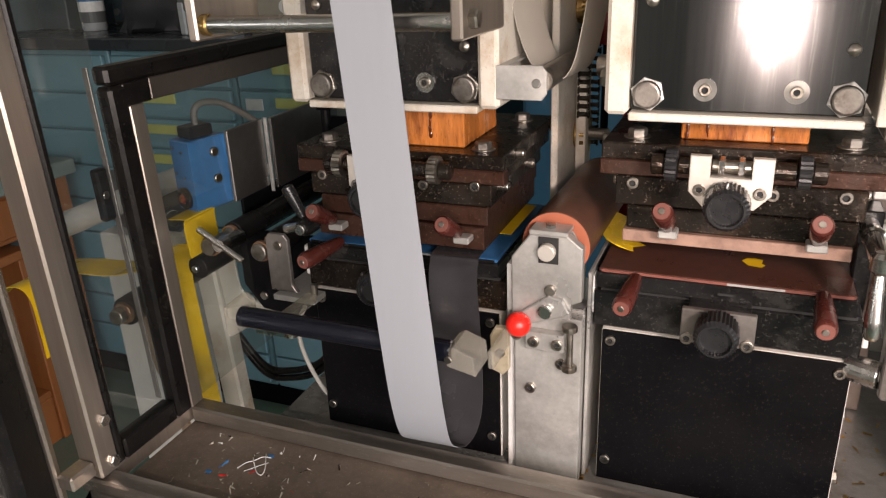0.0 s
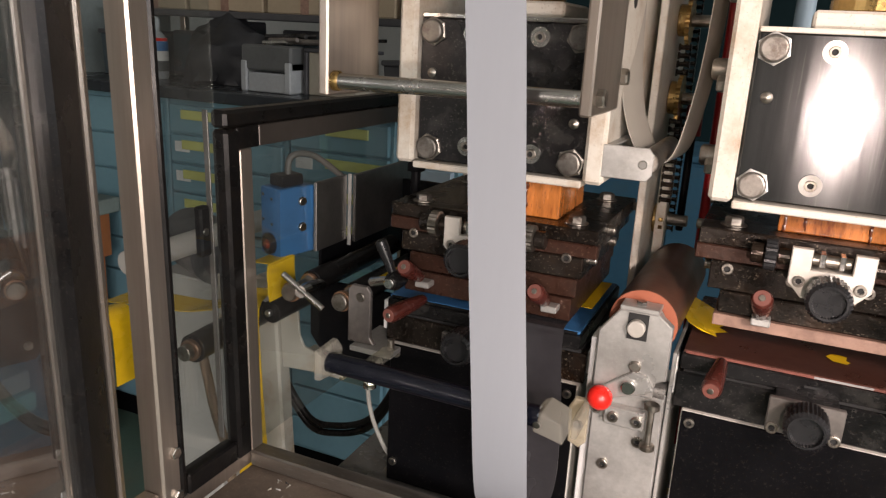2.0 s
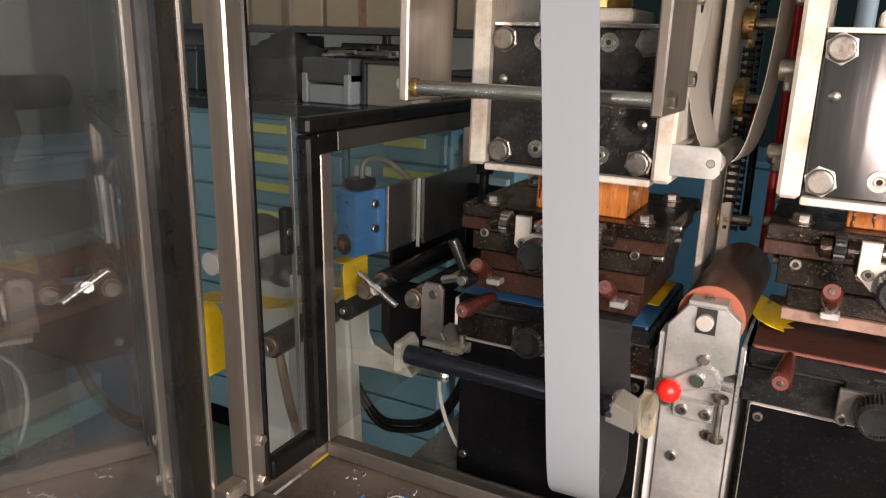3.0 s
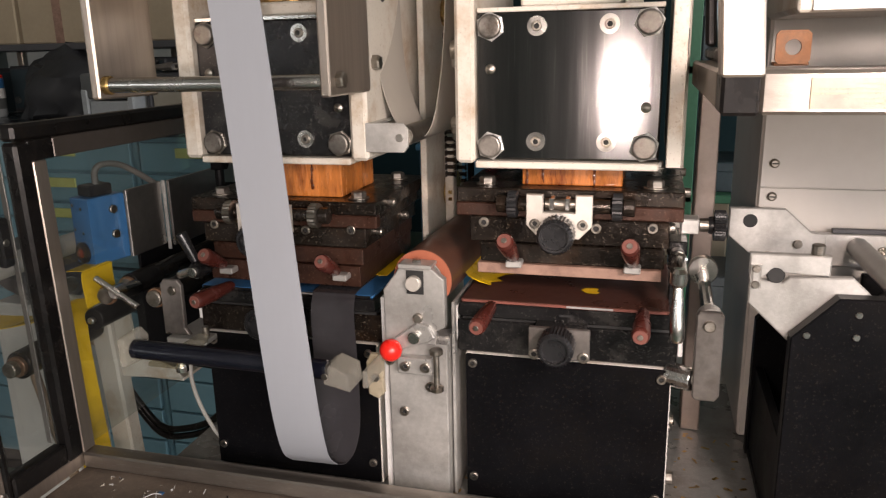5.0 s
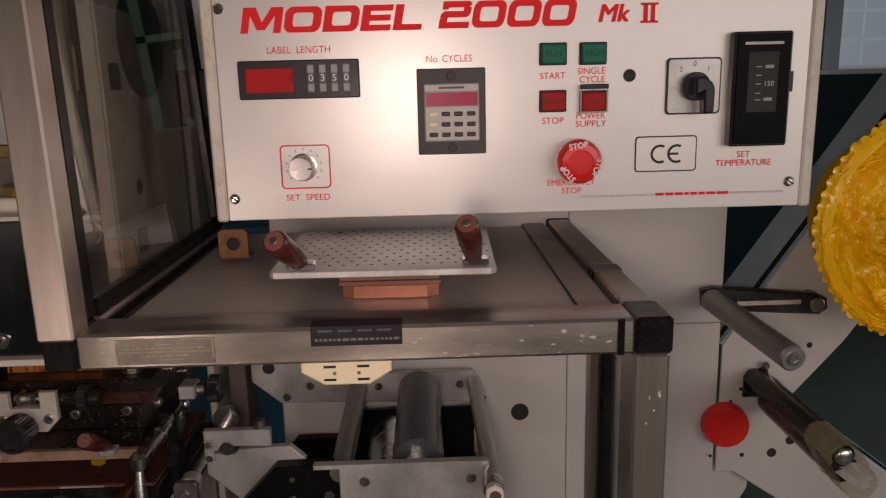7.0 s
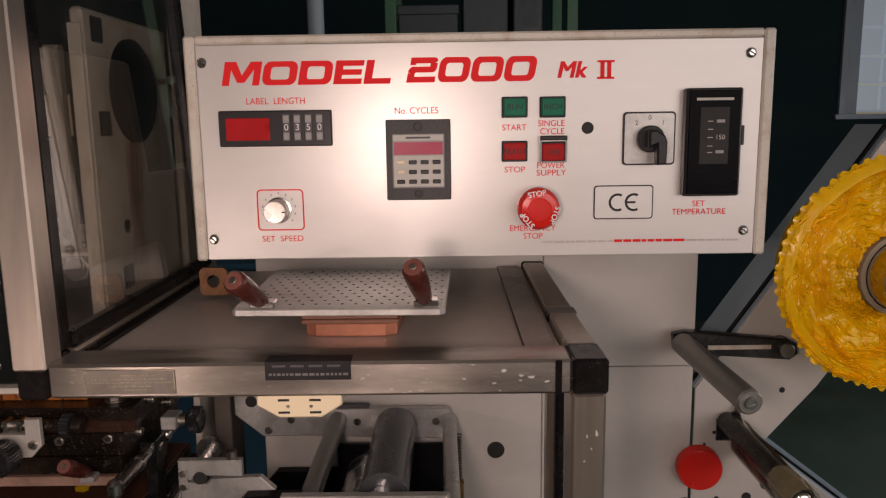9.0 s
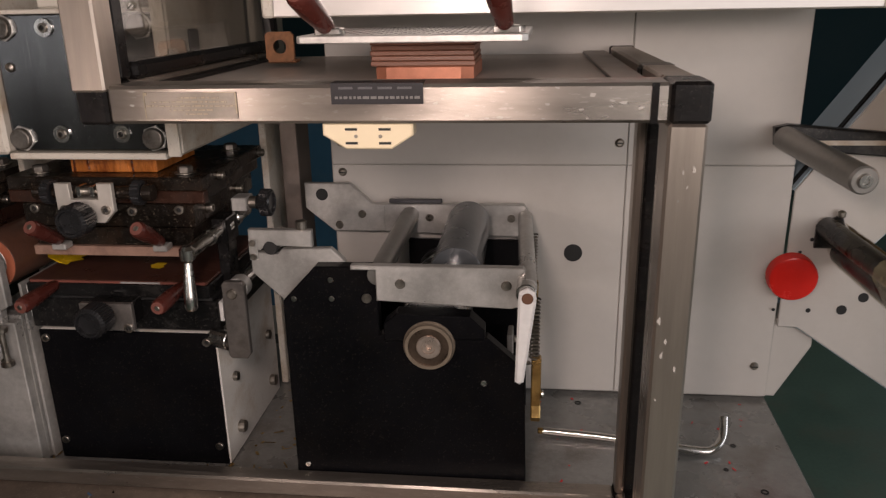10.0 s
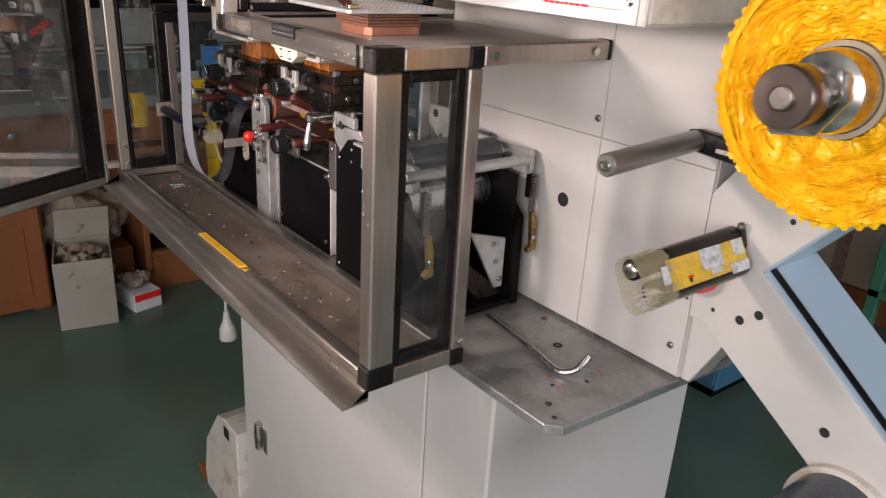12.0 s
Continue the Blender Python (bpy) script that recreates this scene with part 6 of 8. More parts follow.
side_strip((0.7545, 1.1745), (0.965, 1.479), 0.885)
side_strip((0.8360, 1.1045), (0.897, 1.1755), 0.90)
side_strip((0.897, 1.1755), (1.05, 1.40), 0.90)
side_strip((0.8365, 1.1035), (1.20, 0.822), 0.92)
side_strip((0.776, 1.0145), (0.936, 0.9055), 0.90)
bm = bmesh.new()
for (a, b), y0, y1 in ((((0.8375, 1.1055), (1.20, 0.8245)), 0.812, 0.822), (((0.838, 1.107), (0.895, 1.1735)), 0.812, 0.822), (((0.7535, 1.1755), (0.963, 1.4805)), 0.812, 0.819)):
    a, b = Vector((a[0], 0, a[1])), Vector((b[0], 0, b[1]))
    n = Vector((-(b - a).z, 0, (b - a).x)).normalized() * 0.0022
    q = [bm.verts.new((p.x, y, p.z)) for p in (a, b, b + n, a + n) for y in (y0, y1)]
    for i, j, k, l in ((0, 2, 3, 1), (2, 4, 5, 3), (4, 6, 7, 5), (6, 0, 1, 7), (0, 6, 4, 2), (1, 3, 5, 7)):
        bm.faces.new((q[i], q[j], q[k], q[l]))
bmesh.ops.recalc_face_normals(bm, faces=bm.faces)
part("rubber_seam", bm, RUBBER, ua)
# black discs carry the shade of the drilled holes
for x, z, r in ((0.8215, 1.037, 0.0058), (0.843, 1.0525, 0.0058), (0.7855, 1.0355, 0.0028), (0.7475, 1.0355, 0.002), (0.946, 0.952, 0.006), (0.8565, 1.172, 0.0035), (0.779, 1.120, 0.0022), (0.768, 1.105, 0.002), (0.77, 1.24, 0.0022)):
    part("hole", rod((x, 0.7996, z), (x, 0.7999, z), r, 18), DARKSHADE, ua)
part("red_cap", lathe((0.7610, 0.7996, 1.0785), (0.760, 0.785, 1.078), [(0, 0.0268), (0.8, 0.0262), (0.95, 0.025), (1, 0.022)], 36), RED, ua, "matt red plastic cap", True)

# yellow waste rolled up on its hub
AX, AZ = 0.920, 1.332
hb = thing("winder_hub", (AX, 0.70, AZ - 0.04), "turned steel winder hub with a locking lever", "hub")
part("disc", lathe((AX, 0.625, AZ), (AX, 0.597, AZ), [(0, 0.024), (0.1, 0.026), (0.92, 0.026), (1, 0.0245)], 40), mat("turned_bronze_grey_steel", (0.21, 0.17, 0.145), 0.35, 1.0, 0.8, 1.1, 10, 400, 0.03), hb, "", True)
part("centre_cap", lathe((AX, 0.597, AZ), (AX, 0.593, AZ), [(0, 0.0105), (0.7, 0.0105), (1, 0.009), (0.7, 0.0085), (0.75, 0.0004)], 24), BOLT, hb, "", True)
part("neck", rod((AX, 0.625, AZ), (AX, 0.660, AZ), 0.017, 28), CHROME, hb)
part("drum", lathe((AX, 0.655, AZ), (AX, 0.798, AZ), [(0, 0.020), (0.05, 0.034), (0.1, 0.0365), (1, 0.0365)], 40), CHROME, hb, "", True)
part("lock_lever", prism([(AX - 0.030, AZ - 0.030), (AX - 0.018, AZ - 0.026), (AX + 0.010, AZ - 0.020), (AX + 0.028, AZ + 0.004), (AX + 0.024, AZ + 0.024), (AX + 0.030, AZ + 0.022), (AX + 0.035, AZ), (AX + 0.014, AZ - 0.032), (AX - 0.024, AZ - 0.038)], "y", 0.634, 0.642, 0.002), CHROME, hb)

wr = thing("waste_roll", (AX, 0.72, AZ - 0.13), "ragged roll of bright yellow plastic label waste", "waste roll")
part("core", ring((AX, 0.690, AZ), (AX, 0.765, AZ), 0.0375, 0.0425, 40), CARD, wr, "cardboard core")
rnd = random.Random(11)


def drift(n, step, amount):
    """A closed run of n smooth random values."""
    m_ = max(3, n // step)
    ks = [rnd.uniform(-amount, amount) for _ in range(m_)]
    out = []
    for k in range(n):
        f = k * m_ / n
        i, q = int(f), f - int(f)
        q = q * q * (3 - 2 * q)
        out.append(ks[i % m_] * (1 - q) + ks[(i + 1) % m_] * q)
    return out


# many wound, folded layers: each one laps over the next, in uneven waves
bm = bmesh.new()
n, m_ = 420, 110
c = Vector((AX, 0, AZ))
grid = []
for k in range(n):
    a = 2 * math.pi * k / n
    ca, sa = math.cos(a), math.sin(a)
    line = []
    for j in range(m_):
        g = j / (m_ - 1)
        lay = 17 * g + 2.6 * noise.noise((1.5 * ca, 1.5 * sa, 2.0 * g)) + 2.4 * noise.noise((3.6 * ca, 3.6 * sa, 4.0 * g + 9)) + 0.8 * noise.noise((9 * ca, 9 * sa, 7 * g + 4))
        e = math.floor(lay)
        f = lay - e
        lift = 0.0052 + 0.0042 * noise.noise((3.5 * ca + 3.7 * e, 3.5 * sa, 1.3 * e))
        y = 0.6945 + 0.012 * (g - 0.55) ** 2 - lift * (1 - f) ** 0.7 * min(1, f / 0.12) + 0.0012 * noise.noise((11 * ca, 11 * sa, 26 * g + 2.3 * e)) + 0.0022 * noise.noise((7 * ca, 7 * sa, 5 * g))
        r = 0.0432 + 0.0755 * g + 0.0012 * noise.noise((9 * ca, 9 * sa, 8 * g + 5))
        line.append(bm.verts.new(c + Vector((ca, 0, sa)) * r + Y * y))
    line.append(bm.verts.new(c + Vector((ca, 0, sa)) * 0.1120 + Y * 0.712))
    grid.append(line)
for k in range(n):
    p, q = grid[k], grid[(k + 1) % n]
    for j in range(m_):
        bm.faces.new((p[j], q[j], q[j + 1], p[j + 1]))
tagged(part("wound_film", bm, WASTE, wr, smooth=True), kind="stuff")
part("wound_body", lathe((AX, 0.7115, AZ), (AX, 0.762, AZ), [(0, 0.0437), (0, 0.1100), (0.4, 0.1020), (1, 0.0930), (1, 0.0437)], 60), WASTE, wr)
# outer wrap with a toothed edge
bm = bmesh.new()
n = 240
rows = []
w1, w2 = drift(n, 14, 0.002), drift(n, 10, 0.003)
for k in range(n):
    a = 2 * math.pi * k / n
    u = Vector((math.cos(a), 0, math.sin(a)))
    tooth = 0.0034 if k % 4 in (1, 2) else 0.0
    rows.append([bm.verts.new(c + u * (r_ + w1[k] * q) + Y * (y + w2[k])) for r_, y, q in ((0.1085, 0.690, 1), (0.114, 0.6915, 1), (0.1185, 0.6955, 1), (0.1205 + tooth, 0.6985 - 0.3 * tooth, 1), (0.1195, 0.7005, 1), (0.1050, 0.730, 1), (0.0950, 0.764, 1))])
for k in range(n):
    p, q = rows[k], rows[(k + 1) % n]
    for j in range(6):
        if j < 2 and not 0.27 < k / n < 0.68:
            continue
        bm.faces.new((p[j], q[j], q[j + 1], p[j + 1]))
tagged(part("outer_wrap", bm, WASTE, wr, smooth=True), kind="stuff")
# torn scalloped tabs that stick out at the outer edge
bm = bmesh.new()
for L_ in range(2):
    n = 44
    for k in range(n):
        a = 2 * math.pi * (k + 0.37 * L_) / n + rnd.uniform(-0.02, 0.02)
        r = 0.1170 - 0.004 * L_ + rnd.uniform(-0.0015, 0.0015)
        y = 0.697 + 0.008 * L_ + rnd.uniform(-0.003, 0.003)
        da, h = rnd.uniform(0.07, 0.115), rnd.uniform(0.002, 0.0055)
        c = Vector((AX, 0, AZ))
        us = [Vector((math.cos(a + s * da), 0, math.sin(a + s * da))) for s in (-0.5, -0.3, 0.3, 0.5)]
        dy = rnd.uniform(-0.006, 0.006)
        vs = [bm.verts.new(c + us[0] * r + Y * y), bm.verts.new(c + us[1] * (r + h) + Y * (y + dy)), bm.verts.new(c + us[2] * (r + h) + Y * (y + dy)), bm.verts.new(c + us[3] * r + Y * y), bm.verts.new(c + us[3] * (r - 0.004) + Y * (y + 0.016)), bm.verts.new(c + us[0] * (r - 0.004) + Y * (y + 0.016))]
        bm.faces.new(vs[:4])
        bm.faces.new((vs[0], vs[3], vs[4], vs[5]))
tagged(part("frayed_edge", bm, WASTE, wr), kind="stuff")
# a few loose folds lying over the face
bm = bmesh.new()
for k in range(26):
    a, r = rnd.uniform(0, 6.283), rnd.uniform(0.060, 0.112)
    w, h = rnd.uniform(0.3, 0.8) * 0.09 / r, rnd.uniform(0.0012, 0.0034)
    tilt = rnd.uniform(-0.007, 0.010)
    y = 0.6895 + 0.010 * ((r - 0.044) / 0.082 - 0.55) ** 2
    top, bot = [], []
    ph = rnd.uniform(0, 6.28)
    for i in range(13):
        s = i / 12
        aa = a + (s - 0.5) * w
        u = Vector((math.cos(aa), 0, math.sin(aa)))
        taper = math.sin(math.pi * s) ** 0.6
        rr = r + tilt * (s - 0.5) + 0.0010 * math.sin(7 * s + ph)
        dip = 0.004 * (1 - taper)
        top.append(bm.verts.new(c + u * (rr + h * taper) + Y * (y + 0.0045 + dip)))
        bot.append(bm.verts.new(c + u * (rr - h * taper) + Y * (y + dip + 0.0008 * math.sin(9 * s + ph))))
    for i in range(12):
        bm.faces.new((top[i], top[i + 1], bot[i + 1], bot[i]))
tagged(part("strand_layer", bm, WASTE, wr, smooth=True), kind="stuff")

# guide shaft on a slotted arm
gs = thing("guide_shaft", (0.742, 0.7, 1.22), "steel guide shaft on a slotted arm", "guide shaft")
part("shaft", lathe((0.7425, 0.612, 1.2300), (0.731, 0.780, 1.236), [(0, 0.0108), (0.012, 0.0125), (1, 0.0125)], 28), mat("dull_grey_shaft", (0.30, 0.285, 0.265), 0.38, 0.8), gs, "", True)
part("end_screw", lathe((0.7425, 0.612, 1.2300), (0.7427, 0.609, 1.2299), [(0, 0.0066), (1, 0.0056), (1, 0.003), (0.6, 0.0025)], 20), CHROME, gs)
part("slotted_arm", prism([(0.720, 1.247), (0.735, 1.250), (0.850, 1.240), (0.862, 1.234), (0.864, 1.222), (0.855, 1.215), (0.735, 1.223), (0.722, 1.228)], "y", 0.7805, 0.7925, 0.002), BLACKPL, gs)
part("slot", box(0.760, 0.832, 0.7798, 0.7803, 1.2285, 1.2335, 0), CREAM, gs)
part("arm_screw", rod((0.849, 0.7805, 1.2275), (0.849, 0.775, 1.2275), 0.0085, 20), BOLT, gs)
part("arm_boss", rod((0.849, 0.7925, 1.2275), (0.849, 0.7997, 1.2275), 0.012, 20), BLACKPL, gs)

# taped roll core hanging beside the lower shaft
tr = thing("taped_core", (0.80, 0.7, 1.09), "dark roll core wrapped in clear tape and yellow labels", "roll core")
C1, C2, R1, R2 = (0.7955, 1.1335), (0.8105, 1.1080), 0.0138, 0.0150


def wrap_points():
    """The outline round shaft and core, clockwise from the lower left of the shaft."""
    out = [(C1[0] + R1 * math.cos(radians(210 - 180 * k / 14)), C1[1] + R1 * math.sin(radians(210 - 180 * k / 14))) for k in range(15)]
    out += [(C2[0] + R2 * math.cos(radians(30 - 180 * k / 14)), C2[1] + R2 * math.sin(radians(30 - 180 * k / 14))) for k in range(15)]
    full = []
    for p, q in zip(out, out[1:] + out[:1]):
        d = math.hypot(q[0] - p[0], q[1] - p[1])
        m_ = max(1, int(d / 0.004))
        full += [(p[0] + (q[0] - p[0]) * i / m_, p[1] + (q[1] - p[1]) * i / m_) for i in range(m_)]
    return full


WRAP = wrap_points()


def wrapped(k0, k1, y0, y1, out, jag=0.0, steps=6):
    """A sheet that lies on the wrap between two of its points."""
    bm = bmesh.new()
    rows = []
    for k in range(k0, k1 + 1):
        x, z = WRAP[k % len(WRAP)]
        cx = C1 if z > 1.1205 else C2
        d = Vector((x - cx[0], 0, z - cx[1])).normalized()
        rows.append([bm.verts.new(Vector((x, y0 + (y1 - y0) * j / steps, z)) + d * (out + rnd.uniform(-jag, jag)) + Y * (rnd.uniform(-1.5, 1.5) * jag if j in (0, steps) else 0)) for j in range(steps + 1)])
    for p, q in zip(rows, rows[1:]):
        for j in range(steps):
            bm.faces.new((p[j], p[j + 1], q[j + 1], q[j]))
    return bm


rnd = random.Random(3)
NW = len(WRAP)
part("shaft", rod((C1[0], 0.6105, C1[1]), (C1[0] - 0.004, 0.797, C1[1] + 0.002), 0.0115, 24), BLACKPL, tr, "", True)
part("shaft_end", lathe((C1[0], 0.6094, C1[1]), (C1[0], 0.6065, C1[1]), [(0, 0.0085), (0.5, 0.008), (1, 0.006)], 22), CHROME, tr, "", True)
part("core", rod((C2[0], 0.632, C2[1]), (C2[0], 0.792, C2[1]), R2 - 0.0008, 28), NAVY, tr, "", True)
TAPE = frosted("wrinkled_clear_tape", (0.54, 0.46, 0.27), 0.40)
part("tape", wrapped(0, NW, 0.603, 0.654, 0.0010, 0.0008, 9), TAPE, tr, "crumpled clear adhesive tape", True)
SLEEVE = frosted("clear_tape_sleeve", (0.10, 0.09, 0.08), 0.14)
part("sleeve", wrapped(0, NW, 0.662, 0.786, 0.0004, 0.0002), SLEEVE, tr, "clear tape wrapped round shaft and core", True)
for k in range(7):
    z0 = C2[1] - 0.008 + 0.0025 * k
    x0 = C2[0] + rnd.uniform(-0.008, 0.004)
    bm = bmesh.new()
    q = [bm.verts.new((x0 + rnd.uniform(-0.002, 0.002) + dx_, y, z0 + dz_ + rnd.uniform(-0.002, 0.002))) for dx_, y, dz_ in ((0, 0.603 + rnd.uniform(0, 0.006), 0), (0.009, 0.606, 0.002), (0.009, 0.640, 0.001), (0, 0.640, -0.001))]
    bm.faces.new(q)
    part("paper_scrap", bm, WHITE, tr, "crumpled white paper scrap")
k0 = next(k for k in range(NW) if WRAP[k][0] > C1[0] + 0.85 * R1 and WRAP[k][1] > C1[1])
k1 = next(k for k in range(k0, NW) if WRAP[k][1] < C2[1] + 0.0045)
PRINTED = mat("soiled_yellow_label", (0.70, 0.42, 0.03), 0.35, 0.0, 0.7, 1.15, 60, 240, 0.15, 200, stain=(0.34, 0.27, 0.12), stain_amount=0.75, stain_scale=70)
SILVERY = mat("creased_white_label", (0.62, 0.61, 0.58), 0.3, 0.0, 0.7, 1.1, 90, 260, 0.4, 200, stain=(0.16, 0.17, 0.19), stain_amount=0.7, stain_scale=95)
part("label", wrapped(k0, k1, 0.646, 0.787, 0.0008, 0.0003, 10), PRINTED, tr, "yellow printed label", True)
for a, b, y0, y1, m_ in ((k0, k0 + 5, 0.704, 0.742, SILVERY), (k0 + 4, k1 - 1, 0.716, 0.734, SILVERY), (k0, k0 + 4, 0.764, 0.785, SILVERY), (k1 - 2, k1 + 1, 0.752, 0.787, SILVERY), (k0 + 5, k0 + 6, 0.676, 0.684, RED), (k0 + 6, k0 + 7, 0.676, 0.681, BLACKPLASTIC), (k0 + 1, k0 + 6, 0.634, 0.646, SILVERY)):
    part("print_patch", wrapped(a, b, y0, y1, 0.0014 if y0 > 0.65 else 0.0032, 0.0004, 3), m_, tr)
part("ball_end", lathe((0.803, 0.792, 1.147), (0.803, 0.792, 1.156), [(0, 0.002), (0.25, 0.0042), (0.75, 0.0042), (1, 0.002)], 14), BOLT, tr, "", True)
part("base_block", prism([(0.780, 1.112), (0.780, 1.138), (0.805, 1.150), (0.812, 1.13), (0.808, 1.112)], "y", 0.792, 0.7995, 0.002), BLACKPL, tr)

# large black roller below
lr = thing("lower_winder_roll", (0.98, 0.75, 0.80), "large dark blue-grey winder roll on a cream flange", "roller")
part("roll", lathe((0.985, 0.60, 0.862), (0.985, 0.79, 0.862), [(0, 0.030), (0, 0.052), (0.03, 0.055), (1, 0.055)], 40), mat("slate_roller", (0.055, 0.065, 0.075), 0.25, 0.2, stain=(0.12, 0.13, 0.14), stain_amount=0.4), lr, "", True)
part("flange", ring((0.985, 0.79, 0.862), (0.985, 0.799, 0.862), 0.030, 0.062, 36), CREAM, lr)

# bent rod lying on the bed plate
bh = thing("bent_rod", (0.6, 0.7, 0.917), "bent chromed steel rod lying on the bed plate", "rod")
part("rod", tube([(0.487, 0.706, 0.9225), (0.540, 0.700, 0.9225), (0.600, 0.690, 0.9225), (0.648, 0.680, 0.9225), (0.664, 0.682, 0.9235), (0.676, 0.694, 0.930), (0.680, 0.710, 0.946)], 0.0046, 12), CHROME, bh, "", True)
part("red_tip", rod((0.487, 0.706, 0.9225), (0.481, 0.7065, 0.9225), 0.0035, 10), BRASS, bh)

# ---- hanging ribbon ----
rbn = thing("foil_ribbon", (-0.15, 0.53, 1.0), "hanging loop of matt grey foil ribbon, dark inside", "ribbon")
front = [(-0.214, 0.514, 1.62), (-0.201, 0.511, 1.45), (-0.1895, 0.509, 1.32), (-0.178, 0.503, 1.20), (-0.1660, 0.495, 1.10), (-0.1625, 0.498, 1.045), (-0.1630, 0.510, 1.010), (-0.165, 0.530, 0.991)]
part("strip", sheet(front, (0.0428, 0.0015, 0.0), 0.0007), RIBBON, rbn)
back = [(-0.165, 0.530, 0.991), (-0.161, 0.541, 0.987), (-0.156, 0.552, 0.996), (-0.155, 0.563, 1.02), (-0.161, 0.578, 1.07), (-0.168, 0.592, 1.105), (-0.171, 0.604, 1.121), (-0.173, 0.622, 1.1245), (-0.173, 0.72, 1.1235)]
part("inner_strip", sheet(back, (0.0428, 0.0015, 0.0), 0.0007), RIBBACK, rbn, "dark glossy inner side")

# black guide bar in acrylic end pieces
gb = thing("guide_bar", (-0.22, 0.53, 1.07), "dark blue guide bar held in yellowed acrylic blocks", "guide bar")
part("bar", rod((-0.297, 0.504, 1.0965), (-0.118, 0.515, 1.0890), 0.0085, 24), NAVY, gb, "", True)
part("end_block", prism([(0.490, 1.085), (0.490, 1.110), (0.517, 1.112), (0.524, 1.103), (0.524, 1.081)], "x", -0.302, -0.2955, 0.001), FROST, gb)
part("end_block", prism([(-0.1225, 1.0755), (-0.1225, 1.0895), (-0.117, 1.0925), (-0.101, 1.0865), (-0.0995, 1.0705)], "y", 0.514, 0.545, 0.001), FROST, gb)
part("clear_block", box(-0.2952, -0.262, 0.517, 0.550, 1.074, 1.078, 0.001), CLEAR, gb)
part("bridge", box(-0.1005, -0.0955, 0.5452, 0.5865, 1.0600, 1.0760, 0.001), FROST, gb)
part("flange", prism([(-0.1115, 1.034), (-0.1130, 1.066), (-0.1085, 1.0745), (-0.0965, 1.0745), (-0.0965, 1.036), (-0.1020, 1.030)], "y", 0.5868, 0.5935, 0.001), YELLOWED, gb)
part("screw", hexhead((-0.1035, 0.5866, 1.052), -Y, 0.0042, 0.003), BOLT, gb)
part("arm", box(-0.297, -0.286, 0.550, 0.60, 1.066, 1.075, 0.001), FROST, gb)
part("screw", rod((-0.118, 0.5078, 1.086), (-0.118, 0.5062, 1.086), 0.003, 12), BOLT, gb)
part("wing_screw", lathe((-0.282, 0.548, 1.058), (-0.282, 0.548, 1.0675), [(0, 0.006), (0.5, 0.006), (1, 0.004)], 12), CHROME, gb)

# bow above the first press with a cross rod
bw = thing("ribbon_bow", (-0.22, 0.57, 1.31), "brushed steel bow with a round cross rod", "bow")
part("side_plate", box(-0.319, -0.3105, 0.520, 0.600, 1.310, 1.62, 0.0015), STEEL, bw)
part("side_plate", box(-0.114, -0.1055, 0.524, 0.6115, 1.311, 1.62, 0.0015), STEEL, bw)
part("cross_rod", rod((-0.310, 0.528, 1.3215), (-0.1145, 0.538, 1.3220), 0.0062, 20), CHROME, bw, "", True)
part("collar", rod((-0.3103, 0.528, 1.3215), (-0.304, 0.5283, 1.3215), 0.0078, 20), BRASS, bw)
part("bolt", hexhead((-0.1055, 0.540, 1.3235), X, 0.0068, 0.006), BOLT, bw)

# backing paper loop, its bracket, chain and sprockets behind the first press
pp = thing("backing_paper", (-0.09, 0.68, 1.26), "loop of beige backing paper running over a small roller", "paper web")
part("strip", sheet([(-0.121, 0.655, 1.56), (-0.118, 0.655, 1.42), (-0.114, 0.652, 1.345), (-0.108, 0.650, 1.310), (-0.098, 0.650, 1.283), (-0.086, 0.652, 1.268), (-0.074, 0.654, 1.266), (-0.065, 0.656, 1.276), (-0.059, 0.658, 1.300), (-0.053, 0.660, 1.345), (-0.050, 0.662, 1.42), (-0.050, 0.662, 1.56)], (0.006, 0.060, 0.0), 0.0006), FOIL, pp)
pb = thing("paper_roller_bracket", (-0.095, 0.66, 1.255), "folded steel bracket with a small paper roller", "bracket")
part("front_plate", prism([(-0.1135, 1.2575), (-0.1135, 1.2835), (-0.0775, 1.2835), (-0.0735, 1.2785), (-0.0735, 1.2625), (-0.0775, 1.2575)], "y", 0.6125, 0.6155, 0.0006), ZINC, pb)
part("top_flange", box(-0.1133, -0.104, 0.6157, 0.70, 1.2815, 1.2835, 0.0004), ZINC, pb)
part("pin", rod((-0.081, 0.6125, 1.2705), (-0.081, 0.6105, 1.2705), 0.0035, 14), CHROME, pb)
part("roller", rod((-0.079, 0.6157, 1.2715), (-0.079, 0.74, 1.2715), 0.009, 20), BOLT, pb, "", True)

fr = thing("frame_plate", (-0.108, 0.79, 1.10), "cream painted upright frame plate with holes", "machine frame")
part("plate", box(-0.1035, -0.0965, 0.745, 0.90, 0.918, 1.66, 0.001), CREAM, fr)
part("plate", box(0.158, 0.166, 0.802, 0.90, 0.918, 1.66, 0.001), CREAM, fr)
part("plate", box(-0.310, -0.302, 0.802, 0.90, 0.918, 1.64, 0.001), CREAM, fr)
part("cover", box(0.180, 0.200, 0.81, 0.86, 0.918, 1.31, 0.001), mat("brown_grey_post", (0.23, 0.19, 0.165), 0.4, 0.5, stain=(0.13, 0.09, 0.07), stain_amount=0.5), fr)
part("spacer", box(-0.092, -0.082, 0.80, 0.815, 1.13, 1.245, 0.001), CREAM, fr)


